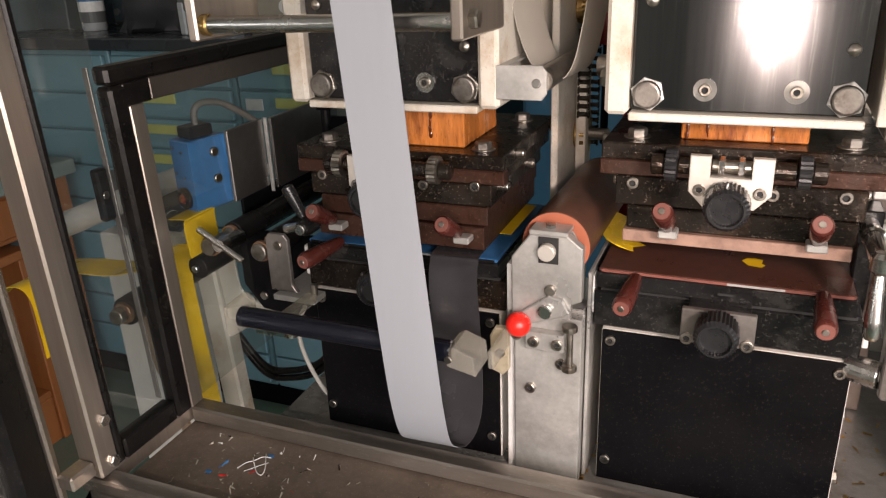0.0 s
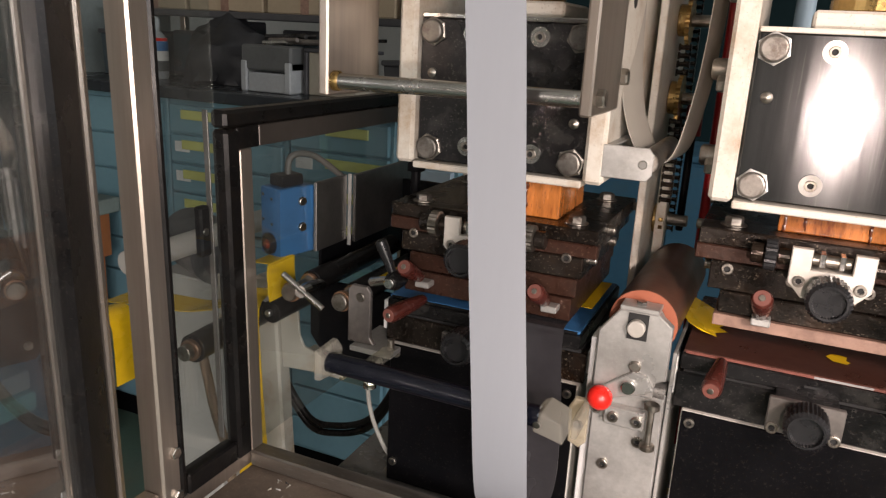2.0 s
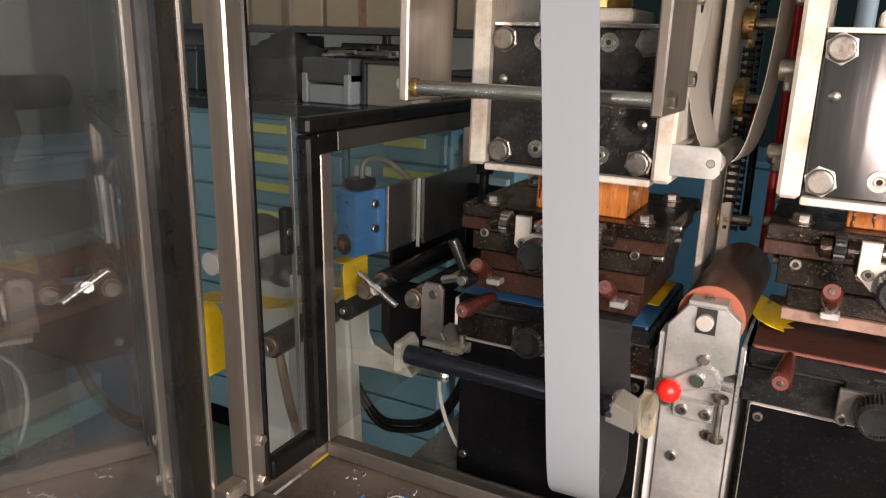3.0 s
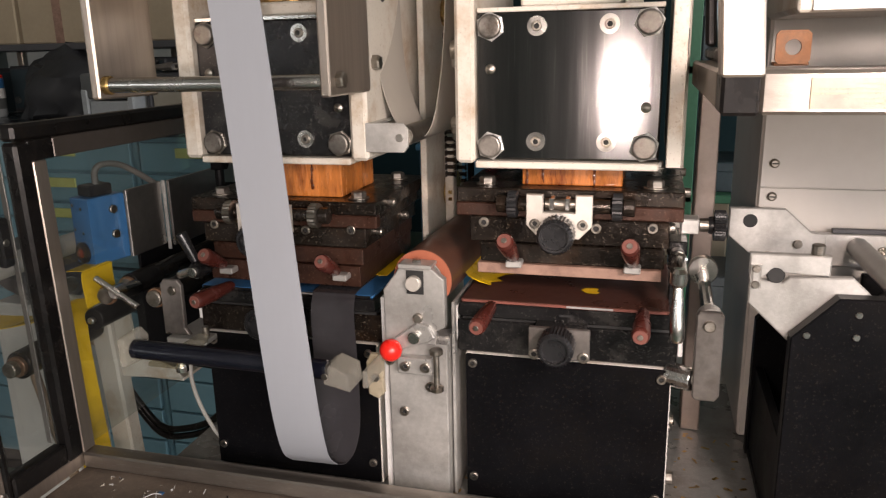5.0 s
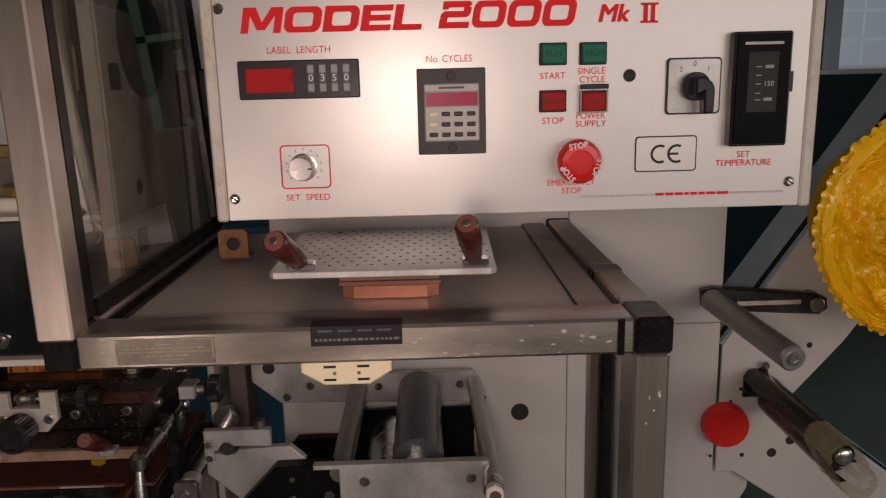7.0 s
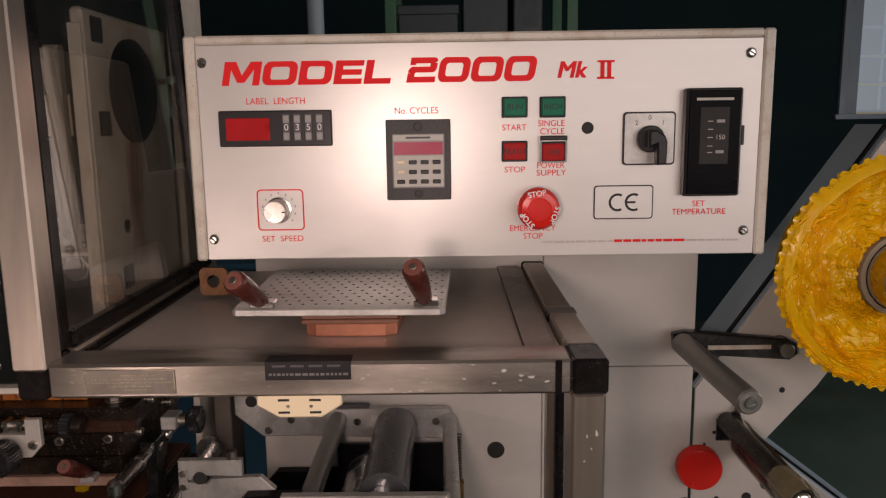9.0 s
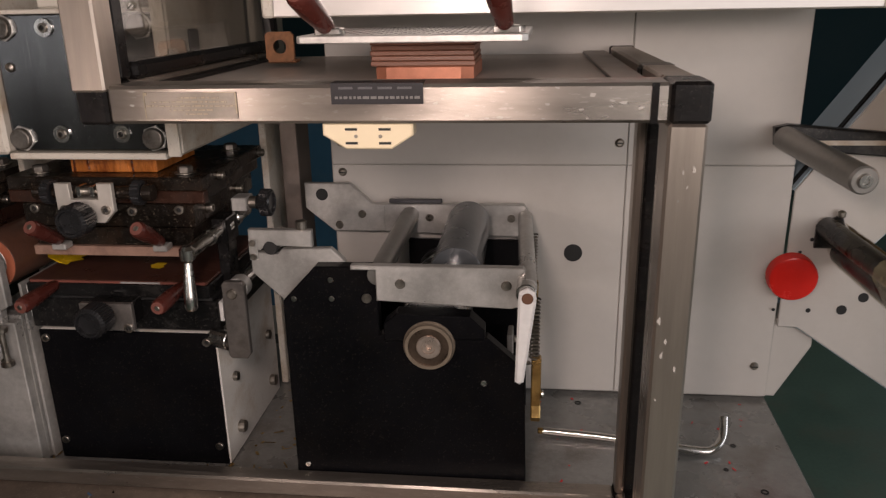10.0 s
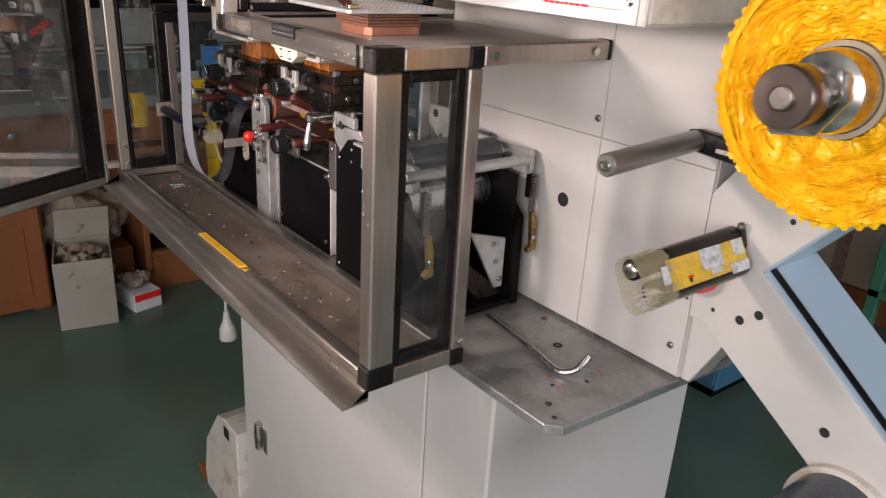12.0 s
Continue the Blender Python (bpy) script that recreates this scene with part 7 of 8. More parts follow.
def sprocket(c, r, parent):
    bm = bmesh.new()
    n = 17
    prof = []
    for k in range(n * 4):
        a = 2 * math.pi * k / (n * 4)
        prof.append((c[1] + r * (1.0 if k % 4 in (0, 1) else 0.86) * math.cos(a), c[2] + r * (1.0 if k % 4 in (0, 1) else 0.86) * math.sin(a)))
    s = part("sprocket", prism(prof, "x", c[0] - 0.002, c[0] + 0.002, 0, bm), BRASS, parent, "oily brass-coloured sprocket")
    part("hub", rod((c[0] - 0.010, c[1], c[2]), (c[0] - 0.002, c[1], c[2]), r * 0.66, 24), BRASS, s)
    part("shaft", rod((c[0] - 0.004, c[1], c[2]), (c[0] + 0.024, c[1], c[2]), 0.006, 14), BOLT, s)


cd = thing("chain_drive", (-0.08, 0.82, 1.16), "oily roller chain on small sprockets", "chain drive")
for z, r in ((1.185, 0.023), (1.31, 0.024), (1.385, 0.022), (1.47, 0.024)):
    sprocket((-0.086, 0.822, z), r + 0.0012, cd)
part("sleeve", lathe((-0.0715, 0.842, 1.272), (-0.0715, 0.842, 1.303), [(0, 0.0085), (0.9, 0.0085), (1, 0.0075)], 18), mat("dull_red_plastic", (0.22, 0.012, 0.018), 0.35), cd, "dull red plastic sleeve", True)
part("ferrule", rod((-0.0715, 0.842, 1.3032), (-0.0715, 0.842, 1.311), 0.006, 14), BOLT, cd)
part("sleeve_rod", rod((-0.0715, 0.842, 1.17), (-0.0715, 0.842, 1.2718), 0.004, 12), BLACKPT, cd)
hs = thing("red_hose", (-0.0485, 0.85, 0.917), "red plastic hose standing behind the press", "hose")
part("hose", tube([(-0.046, 0.85, 0.917), (-0.0485, 0.85, 1.10), (-0.0485, 0.85, 1.30), (-0.0490, 0.85, 1.50), (-0.0490, 0.85, 1.70)], 0.0052, 10), mat("red_hose_plastic", (0.42, 0.010, 0.012), 0.35), hs, "", True)
link = None
for side, yy in ((0, 0.797), (1, 0.847)):
    for k in range(46):
        z = 1.17 + k * 0.0079
        if side == 0 and min(abs(z - c) for c in (1.185, 1.31, 1.385, 1.47)) < 0.019:
            continue
        if link is None:
            bm = bmesh.new()
            for dx in (-0.0052, 0.0052):
                box(dx - 0.0009, dx + 0.0009, -0.0032, 0.0032, -0.0036, 0.0036, 0.0008, bm)
            rod((-0.0056, 0, 0), (0.0056, 0, 0), 0.0023, 8, 0.0003, bm)
            link = bpy.data.meshes.new("chain_link")
            bm.to_mesh(link)
            bm.free()
            link.materials.append(OILY)
        o = new("chain_link", link)
        o.parent = cd
        o.location = Vector((-0.084, yy, z)) - BASE[cd]

# ---- infeed at the left ----
sb = thing("sensor_box", (-0.46, 0.68, 1.11), "blue enamelled sensor box with a black cable gland", "sensor", move=(-0.006, 0.008, -0.0035))
part("housing", prism([(-0.471, 0.645), (-0.439, 0.634), (-0.430, 0.682), (-0.461, 0.692)], "z", 1.1275, 1.2015, 0.0015), BLUE, sb)
part("gland", prism([(-0.464, 0.651), (-0.443, 0.644), (-0.437, 0.672), (-0.457, 0.680)], "z", 1.2017, 1.2140, 0.0015), BLACKPLASTIC, sb)
part("cable", tube([(-0.447, 0.660, 1.2140), (-0.447, 0.661, 1.228), (-0.443, 0.670, 1.2345), (-0.436, 0.690, 1.231), (-0.430, 0.715, 1.216), (-0.427, 0.735, 1.202)], 0.0035, 10), mat("grey_cable", (0.10, 0.095, 0.085), 0.6), sb, "grey cable", True)
nrm = Vector((-0.342, -0.94, 0)).normalized()
lp = Vector((-0.4555, 0.6393, 1.1415))
part("lamp_lens", lathe(lp, lp + nrm * 0.006, [(0, 0.0115), (0.6, 0.0115), (1, 0.008), (0.8, 0.006), (0.8, 0.0004)], 24), BLACKPLASTIC, sb)
part("lens", lathe(lp + nrm * 0.0045, lp + nrm * 0.007, [(0, 0.006), (1, 0.003)], 20), mat("red_brown_lens", (0.16, 0.03, 0.02), 0.2), sb)
for u, z in ((0.0, 1.193), (0.45, 1.190), (0.0, 1.166), (0.45, 1.163)):
    p = Vector((-0.471, 0.645, z)).lerp(Vector((-0.439, 0.634, z)), u + 0.15)
    part("screw", rod(p + nrm * 0.0002, p + nrm * 0.0016, 0.0018, 10), CHROME, sb)
n2 = Vector((0.97, -0.243, 0)).normalized()
for u, z in ((0.62, 1.186), (0.62, 1.158)):
    p = Vector((-0.439, 0.634, z)).lerp(Vector((-0.430, 0.682, z)), u)
    part("bolt", rod(p, p + n2 * 0.004, 0.0048, 16), BOLT, sb)

sp_ = thing("infeed_plates", (-0.42, 0.79, 1.1), "pair of dark steel infeed side plates", "side plates")
part("plate", box(-0.4325, -0.4285, 0.684, 0.747, 1.125, 1.2015, 0.0008), mat("grey_sheet_steel", (0.22, 0.21, 0.20), 0.35, 0.9, 0.7, 1.15, 9, 120, 0.05), sp_)
part("plate", box(-0.4235, -0.4195, 0.750, 0.895, 1.122, 1.202, 0.0008), bpy.data.materials["grey_sheet_steel"], sp_)
part("edge_angle", box(-0.4283, -0.4240, 0.7482, 0.7495, 1.118, 1.202, 0), ZINC, sp_)
part("lower_plate", box(-0.4365, -0.4325, 0.700, 0.895, 1.075, 1.1245, 0.0008), BLACKPT, sp_)
part("cross_plate", box(-0.4185, -0.30, 0.865, 0.872, 1.05, 1.18, 0.0008), BLACKPT, sp_)

ir = thing("infeed_rollers", (-0.38, 0.75, 1.08), "glossy black infeed rollers with bronze bushes", "rollers", move=(-0.006, 0.003, -0.0015))
for x, z, y0 in ((-0.408, 1.1030, 0.640), (-0.349, 1.1040, 0.630), (-0.455, 1.0620, 0.632)):
    r_ = part("roller", rod((x, y0 + 0.010, z), (x, 0.830 if x > -0.44 else 0.720, z), 0.0125, 24), RUBBER, ir, "", True)
    if x < -0.44:
        part("pin", rod((x, y0 + 0.004, z), (x, y0 + 0.010, z), 0.004, 12), CHROME, r_)
        continue
    part("bush", rod((x, y0 + 0.004, z), (x, y0 + 0.010, z), 0.0105, 22), BUSH, r_)
    part("shaft_end", lathe((x, y0 - (0.032 if x < -0.40 else 0.021), z), (x, y0 + 0.004, z), [(0, 0.0078), (0.05, 0.0088), (0.24, 0.0088), (0.25, 0.0070), (0.9, 0.0070), (1, 0.0094)], 22), BOLT, r_)
    part("bush_ring", ring((x, y0 - (0.027 if x < -0.40 else 0.016), z), (x, y0 - (0.023 if x < -0.40 else 0.012), z), 0.0070, 0.0104, 22), BUSH, r_)
part("wing_boss", lathe((-0.384, 0.596, 1.1125), (-0.392, 0.640, 1.1050), [(0, 0.006), (0.3, 0.0078), (1, 0.0078)], 18), CHROME, ir)
part("wing_bar", rod((-0.4065, 0.598, 1.1270), (-0.3600, 0.599, 1.0985), 0.0032, 12), CHROME, ir, "steel cross bar", True)

tb = thing("tommy_lever", (-0.30, 0.6, 1.13), "blackened steel clamping lever with a round knob end", "lever", move=(0.007, -0.001, 0.0045))
part("handle", lathe((-0.2945, 0.600, 1.140), (-0.3085, 0.596, 1.1745), [(0, 0.0042), (0.2, 0.0042), (0.85, 0.0058), (0.97, 0.0056), (1, 0.0035)], 16), KNOB, tb, "", True)
part("hub", lathe((-0.292, 0.586, 1.139), (-0.292, 0.606, 1.139), [(0, 0.006), (0.3, 0.0085), (1, 0.0085)], 18), BLACKPL, tb, "", True)
part("hub_screw", rod((-0.292, 0.5865, 1.139), (-0.292, 0.583, 1.139), 0.005, 14), CHROME, tb)
part("spindle", rod((-0.292, 0.606, 1.139), (-0.292, 0.68, 1.139), 0.006, 14), BOLT, tb)
part("link", rod((-0.325, 0.612, 1.127), (-0.297, 0.602, 1.137), 0.0045, 12), CHROME, tb)

sbk = thing("bearing_bracket", (-0.33, 0.62, 1.05), "flat dark steel bearing bracket with a chamfered top", "bracket", move=(0.0055, 0, 0))
part("plate", prism([(-0.347, 1.068), (-0.347, 1.121), (-0.343, 1.126), (-0.327, 1.126), (-0.323, 1.121), (-0.323, 1.075), (-0.318, 1.068)], "y", 0.608, 0.6135, 0.0008), DARKSTEEL, sbk)
part("screw", rod((-0.333, 0.608, 1.115), (-0.333, 0.6055, 1.115), 0.0046, 14), BOLT, sbk)
part("foot", box(-0.340, -0.295, 0.600, 0.66, 1.062, 1.0675, 0.0006), ZINC, sbk)
part("stud", rod((-0.300, 0.6095, 1.0675), (-0.300, 0.6095, 1.079), 0.0035, 12), BOLT, sbk)

yw = thing("yellow_web", (-0.36, 0.7, 0.95), "yellow film web running over the infeed rollers", "film web")
part("infeed_strip", sheet([(-0.120, 0.672, 1.1245), (-0.30, 0.672, 1.1245), (-0.325, 0.672, 1.122), (-0.345, 0.672, 1.1135), (-0.356, 0.672, 1.108)], (0, 0.085, 0), 0.0006), YELLOW, yw)
part("hanging_strip", sheet([(-0.462, 0.690, 1.0745), (-0.478, 0.691, 1.072), (-0.498, 0.692, 1.060), (-0.514, 0.694, 1.036), (-0.5145, 0.696, 0.97), (-0.511, 0.697, 0.90), (-0.506, 0.698, 0.82), (-0.501, 0.698, 0.74)], (-0.030, -0.020, 0), 0.0008), YELLOW, yw)
part("patch", sheet([(-0.4640, 0.618, 1.124), (-0.4420, 0.616, 1.1262), (-0.4415, 0.615, 1.1225), (-0.4412, 0.614, 1.112), (-0.4390, 0.614, 1.086)], (-0.002, 0.050, 0), 0.0008), YELLOW, yw)
part("outer_web", sheet([(-0.64, 0.515, 1.045), (-0.595, 0.515, 1.072), (-0.568, 0.515, 1.080), (-0.554, 0.515, 1.070), (-0.5515, 0.515, 1.045), (-0.5515, 0.515, 1.005)], (0, 0.032, 0), 0.0008), YELLOW, yw)
part("outer_web", sheet([(-0.66, 0.600, 1.048), (-0.60, 0.600, 1.056), (-0.566, 0.600, 1.058), (-0.540, 0.600, 1.060), (-0.50, 0.600, 1.070)], (0, 0.042, 0), 0.0008), YELLOW, yw)
bm = bmesh.new()
bm.faces.new([bm.verts.new(p) for p in ((-0.055, 0.700, 1.1400), (-0.034, 0.668, 1.1300), (-0.022, 0.664, 1.1262), (-0.010, 0.662, 1.1242), (-0.012, 0.672, 1.1240), (-0.002, 0.680, 1.1236), (-0.010, 0.688, 1.1238), (-0.003, 0.702, 1.1236), (0.006, 0.708, 1.1232), (-0.010, 0.726, 1.1240), (-0.03, 0.738, 1.1290), (-0.055, 0.735, 1.1400))])
part("torn_end", bm, YELLOW, yw, "torn yellow film end")
chip = bmesh.new()
chip.faces.new([chip.verts.new((x - 0.008, y + 0.042, z - 0.0098)) for x, y, z in ((0.083, 0.632, 1.1312), (0.088, 0.623, 1.1312), (0.098, 0.620, 1.1316), (0.101, 0.626, 1.1314), (0.098, 0.629, 1.1314), (0.099, 0.637, 1.1316), (0.093, 0.640, 1.1312), (0.087, 0.639, 1.1312))])
solo("film_scrap", chip, YELLOW, "small scrap of yellow film on the table", "scrap")

# white stand and side panel under the infeed
stnd = thing("infeed_stand", (-0.42, 0.75, 0.5), "cream painted infeed stand with a curved side panel", "stand")
bm = box(-0.560, -0.529, 0.750, 0.775, 0.0, 1.055, 0.003)
for v in bm.verts:
    v.co.x -= 0.06 * (v.co.z - 0.95)
part("leg", bm, CREAM, stnd)
part("side_panel", prism([(-0.533, 1.050), (-0.505, 1.050), (-0.501, 0.985), (-0.494, 0.972), (-0.448, 0.957), (-0.436, 0.943), (-0.527, 0.936)], "y", 0.756, 0.760, 0.001), CREAM, stnd)
part("panel_return", box(-0.527, -0.438, 0.7605, 0.83, 0.9365, 0.9405, 0.0008), CREAM, stnd)
part("black_plate", prism([(-0.447, 1.088), (-0.447, 1.020), (-0.425, 0.992), (-0.320, 0.985), (-0.320, 1.088)], "y", 0.700, 0.704, 0.0008), BLACKPT, stnd)
part("plate_bolt", rod((-0.420, 0.700, 1.010), (-0.420, 0.696, 1.010), 0.005, 12), BOLT, stnd)

# cables under the infeed
cbl = thing("black_cables", (-0.38, 0.72, 0.95), "loops of black ribbed cable under the infeed", "cables")
for d in (0, 0.011):
    part("cable", tube([(-0.56, 0.80, 0.90 - d), (-0.515, 0.80, 0.845 - d), (-0.47, 0.80, 0.845 - d), (-0.425, 0.80, 0.865 - d), (-0.395, 0.80, 0.905 - d), (-0.378, 0.80, 0.95 - d), (-0.37, 0.80, 1.0 - d)], 0.0048, 10), RUBBER, cbl, "", True)
part("grey_cord", tube([(-0.30, 0.60, 1.06), (-0.318, 0.61, 1.03), (-0.320, 0.62, 0.99), (-0.31, 0.63, 0.95), (-0.298, 0.64, 0.925)], 0.0022, 8), mat("pale_grey_cord", (0.35, 0.34, 0.31), 0.5), cbl, "", True)
PLUGW = mat("soiled_white_plastic", (0.42, 0.40, 0.36), 0.5, stain=(0.25, 0.22, 0.18), stain_amount=0.6, stain_scale=40)
pl = thing("hanging_plug", (-0.30, 0.60, 0.55), "white mains plug hanging on its cord", "plug")
part("cord", tube([(-0.285, 0.6, 0.90), (-0.283, 0.6, 0.80), (-0.279, 0.6, 0.70), (-0.277, 0.6, 0.62)], 0.0035, 8), PLUGW, pl, "", True)
part("plug_body", lathe((-0.277, 0.60, 0.63), (-0.272, 0.60, 0.560), [(0, 0.006), (0.3, 0.009), (0.6, 0.018), (0.95, 0.020), (1, 0.018)], 16), PLUGW, pl, "", True)

outr = thing("outer_roller", (-0.54, 0.70, 0.98), "black rubber roller outside the guard glass", "roller")
part("roller", rod((-0.548, 0.618, 1.008), (-0.560, 0.80, 1.008), 0.0165, 24), RUBBER, outr, "", True)
part("bush", rod((-0.5475, 0.612, 1.008), (-0.548, 0.618, 1.008), 0.0125, 22), BUSH, outr)
part("shaft_end", rod((-0.547, 0.602, 1.008), (-0.5475, 0.612, 1.008), 0.009, 20), BOLT, outr)
part("carrier", box(-0.66, -0.56, 0.79, 0.80, 0.96, 1.03, 0.002), CREAM, outr)
part("tie_bar", rod((-0.62, 0.60, 1.10), (-0.60, 0.95, 1.11), 0.014, 20), GREYPAINT, outr, "", True)
rp = thing("rope", (-0.56, 0.7, 0.85), "frayed beige rope hanging beside the guard", "rope")
part("cord", tube([(-0.575, 0.66, 0.995), (-0.566, 0.66, 0.955), (-0.556, 0.66, 0.91), (-0.540, 0.66, 0.862), (-0.533, 0.66, 0.82)], 0.0058, 10), mat("beige_rope", (0.33, 0.23, 0.16), 0.8, 0.0, 0.6, 1.25, 60, 300, 0.5, 240), rp, "", True)

# press 1 top fittings seen from the front
ct = thing("cam_hook", (-0.30, 0.66, 1.22), "black cast hook beside the first press head", "hook")
part("hook", prism([(-0.330, 1.2235), (-0.330, 1.236), (-0.318, 1.242), (-0.303, 1.240), (-0.303, 1.232), (-0.313, 1.230), (-0.316, 1.2235)], "y", 0.70, 0.715, 0.002), BLACKPT, ct)
part("stem", rod((-0.323, 0.7075, 1.12), (-0.323, 0.7075, 1.2240), 0.005, 12), BLACKPT, ct)

# sticker on the tray rail and shavings in the tray
ys = thing("warning_sticker", (0.02, 0.449, 0.944), "yellow warning sticker strip on the bottom rail", "sticker")
part("film", box(0.013, 0.188, 0.4455, 0.4585, 0.9441, 0.9446, 0), YPAINT, ys)
part("triangle", prism([(0.193, 0.447), (0.205, 0.447), (0.199, 0.457)], "z", 0.9441, 0.9446, 0), YPAINT, ys)
rnd = random.Random(8)
for row in range(2):
    x = 0.021
    while x < 0.178:
        w = rnd.uniform(0.003, 0.011)
        part("print_bar", box(x, min(x + w, 0.183), 0.4483 + 0.0048 * row, 0.4503 + 0.0048 * row, 0.9447, 0.9449, 0), BRASS, ys)
        x += w + 0.003
curl = thing("fibre_curl", (-0.325, 0.53, 0.926), "tangle of thin white fibres lying in the tray", "fibre")
part("fibre", tube([(-0.3385, 0.5165, 0.9262), (-0.3345, 0.5240, 0.9275), (-0.3300, 0.5300, 0.9268), (-0.3230, 0.5360, 0.9285), (-0.3170, 0.5400, 0.9262)], 0.0005, 6), WHITE, curl)
part("fibre", tube([(-0.3333, 0.5346, 0.9262), (-0.3270, 0.5270, 0.9280), (-0.3170, 0.5170, 0.9265), (-0.3110, 0.5160, 0.9262), (-0.3120, 0.5230, 0.9275), (-0.3180, 0.5330, 0.9280), (-0.3250, 0.5436, 0.9262)], 0.0005, 6), WHITE, curl)
part("fibre", tube([(-0.3300, 0.5150, 0.9262), (-0.3240, 0.5200, 0.9272), (-0.3190, 0.5280, 0.9266), (-0.3150, 0.5330, 0.9262)], 0.0004, 6), WHITE, curl)
for x, y in ((-0.3612, 0.5038), (-0.3187, 0.5420)):
    solo("blue_scrap", box(x - 0.0028, x + 0.0028, y - 0.0022, y + 0.0022, 0.9256, 0.9268, 0.0003), BLUE, "small blue plastic scrap in the tray", "scrap")
sw = thing("shavings", (0.05, 0.51, 0.925), "paper and metal shavings lying in the tray", "shavings", kind="stuff")
rnd = random.Random(17)
for m_, n, s0 in ((CARDW, 120, 0.0010), (WHITE, 40, 0.0014), (REDINK, 10, 0.0014), (BLUE, 5, 0.002), (OILY, 26, 0.0013)):
    bm = bmesh.new()
    for i in range(n):
        x, y = rnd.uniform(-0.41, 0.53), rnd.uniform(0.468, 0.558)
        if rnd.random() < 0.5:
            x = rnd.gauss(-0.33 if rnd.random() < 0.5 else 0.25, 0.05)
        x = min(0.53, max(-0.385, x))
        a, l, w = rnd.uniform(0, 6.28), s0 * rnd.uniform(0.5, 3.2), s0 * rnd.uniform(0.2, 0.7)
        z = 0.9259 + rnd.uniform(0, 0.0006)
        q = [(-l, -w, 0), (l, -w, rnd.uniform(0, 0.003)), (l, w, rnd.uniform(0, 0.003)), (-l, w, 0)]
        bm.faces.new([bm.verts.new((x + px * math.cos(a) - py * math.sin(a), y + px * math.sin(a) + py * math.cos(a), z + pz)) for px, py, pz in q])
    part("flakes", bm, m_, sw)
bm = bmesh.new()
for i in range(22):
    x, y = rnd.uniform(0.48, 0.74), rnd.uniform(0.60, 0.79)
    a, l, w = rnd.uniform(0, 6.28), rnd.uniform(0.0006, 0.003), rnd.uniform(0.0004, 0.0014)
    bm.faces.new([bm.verts.new((x + px * math.cos(a) - py * math.sin(a), y + px * math.sin(a) + py * math.cos(a), 0.9176)) for px, py in ((-l, -w), (l, -w), (l, w), (-l, w))])
part("flakes", bm, REDINK, sw)
bm = bmesh.new()
for i in range(120):
    x, y = rnd.uniform(-0.03, 0.24), rnd.uniform(0.60, 0.80)
    if rnd.random() < 0.5:
        x = rnd.uniform(-0.040, -0.031) if rnd.random() < 0.6 else rnd.uniform(0.165, 0.24)
    a, l, w = rnd.uniform(0, 6.28), rnd.uniform(0.0008, 0.006), rnd.uniform(0.0005, 0.002)
    bm.faces.new([bm.verts.new((x + px * math.cos(a) - py * math.sin(a), y + px * math.sin(a) + py * math.cos(a), 0.9177)) for px, py in ((-l, -w), (l, -w), (l, w), (-l, w))])
part("flakes", bm, BRASS, sw)

# ---- the room round the machine ----
def drawer_cabinet(x0, x1, z0, z1, n, seed, label):
    c = thing("drawer_cabinet", ((x0 + x1) / 2, 1.95, z0), label, "drawer cabinet", "blue drawer cabinets")
    part("carcass", box(x0, x1, 1.762, 2.25, z0, z1, 0.003), CABBLUE, c)
    r = random.Random(seed)
    h = (z1 - z0 - 0.03) / n
    for i in range(n):
        a = z0 + 0.015 + i * h
        d = part("drawer", box(x0 + 0.012, x1 - 0.012, 1.745, 1.7615, a + 0.004, a + h - 0.004, 0.002), CABBLUE, c)
        w = r.uniform(0.13, 0.20)
        lx = x0 + 0.06 if x1 < -1.2 else x1 - 0.20
        if z0 < 0.5:
            continue
        part("drawer_label", box(lx, lx + w, 1.738, 1.7447, a + h * 0.50, a + h * 0.80, 0.001), LABELY, d)
        if r.random() < 0.6:
            part("drawer_label", box(x0 + 0.03, x0 + 0.085, 1.742, 1.7447, a + h * 0.4, a + h * 0.75, 0.001), WHITE, d)


drawer_cabinet(-1.66, -1.235, 0.755, 1.14, 4, 1, "blue-grey drawer cabinet with yellow drawer labels")
drawer_cabinet(-1.66, -1.235, 0.10, 0.745, 6, 2, "blue-grey drawer cabinet with yellow drawer labels")
drawer_cabinet(-1.228, -0.90, 0.755, 1.14, 4, 3, "blue-grey drawer cabinet with yellow drawer labels")
drawer_cabinet(-1.228, -0.90, 0.10, 0.745, 6, 4, "blue-grey drawer cabinet with yellow drawer labels")
drawer_cabinet(-2.10, -1.67, 0.10, 1.14, 9, 5, "blue-grey drawer cabinet with yellow drawer labels")
solo("cabinet_plinth", box(-2.09, -0.91, 1.80, 2.24, 0, 0.099, 0.002), BLACKPT, "black plinth under the drawer cabinets", "plinth")
solo("worktop", box(-2.14, -0.86, 1.70, 2.30, 1.141, 1.175, 0.004), mat("dark_worktop", (0.025, 0.03, 0.035), 0.25), "dark glossy worktop on the drawer cabinets", "worktop")
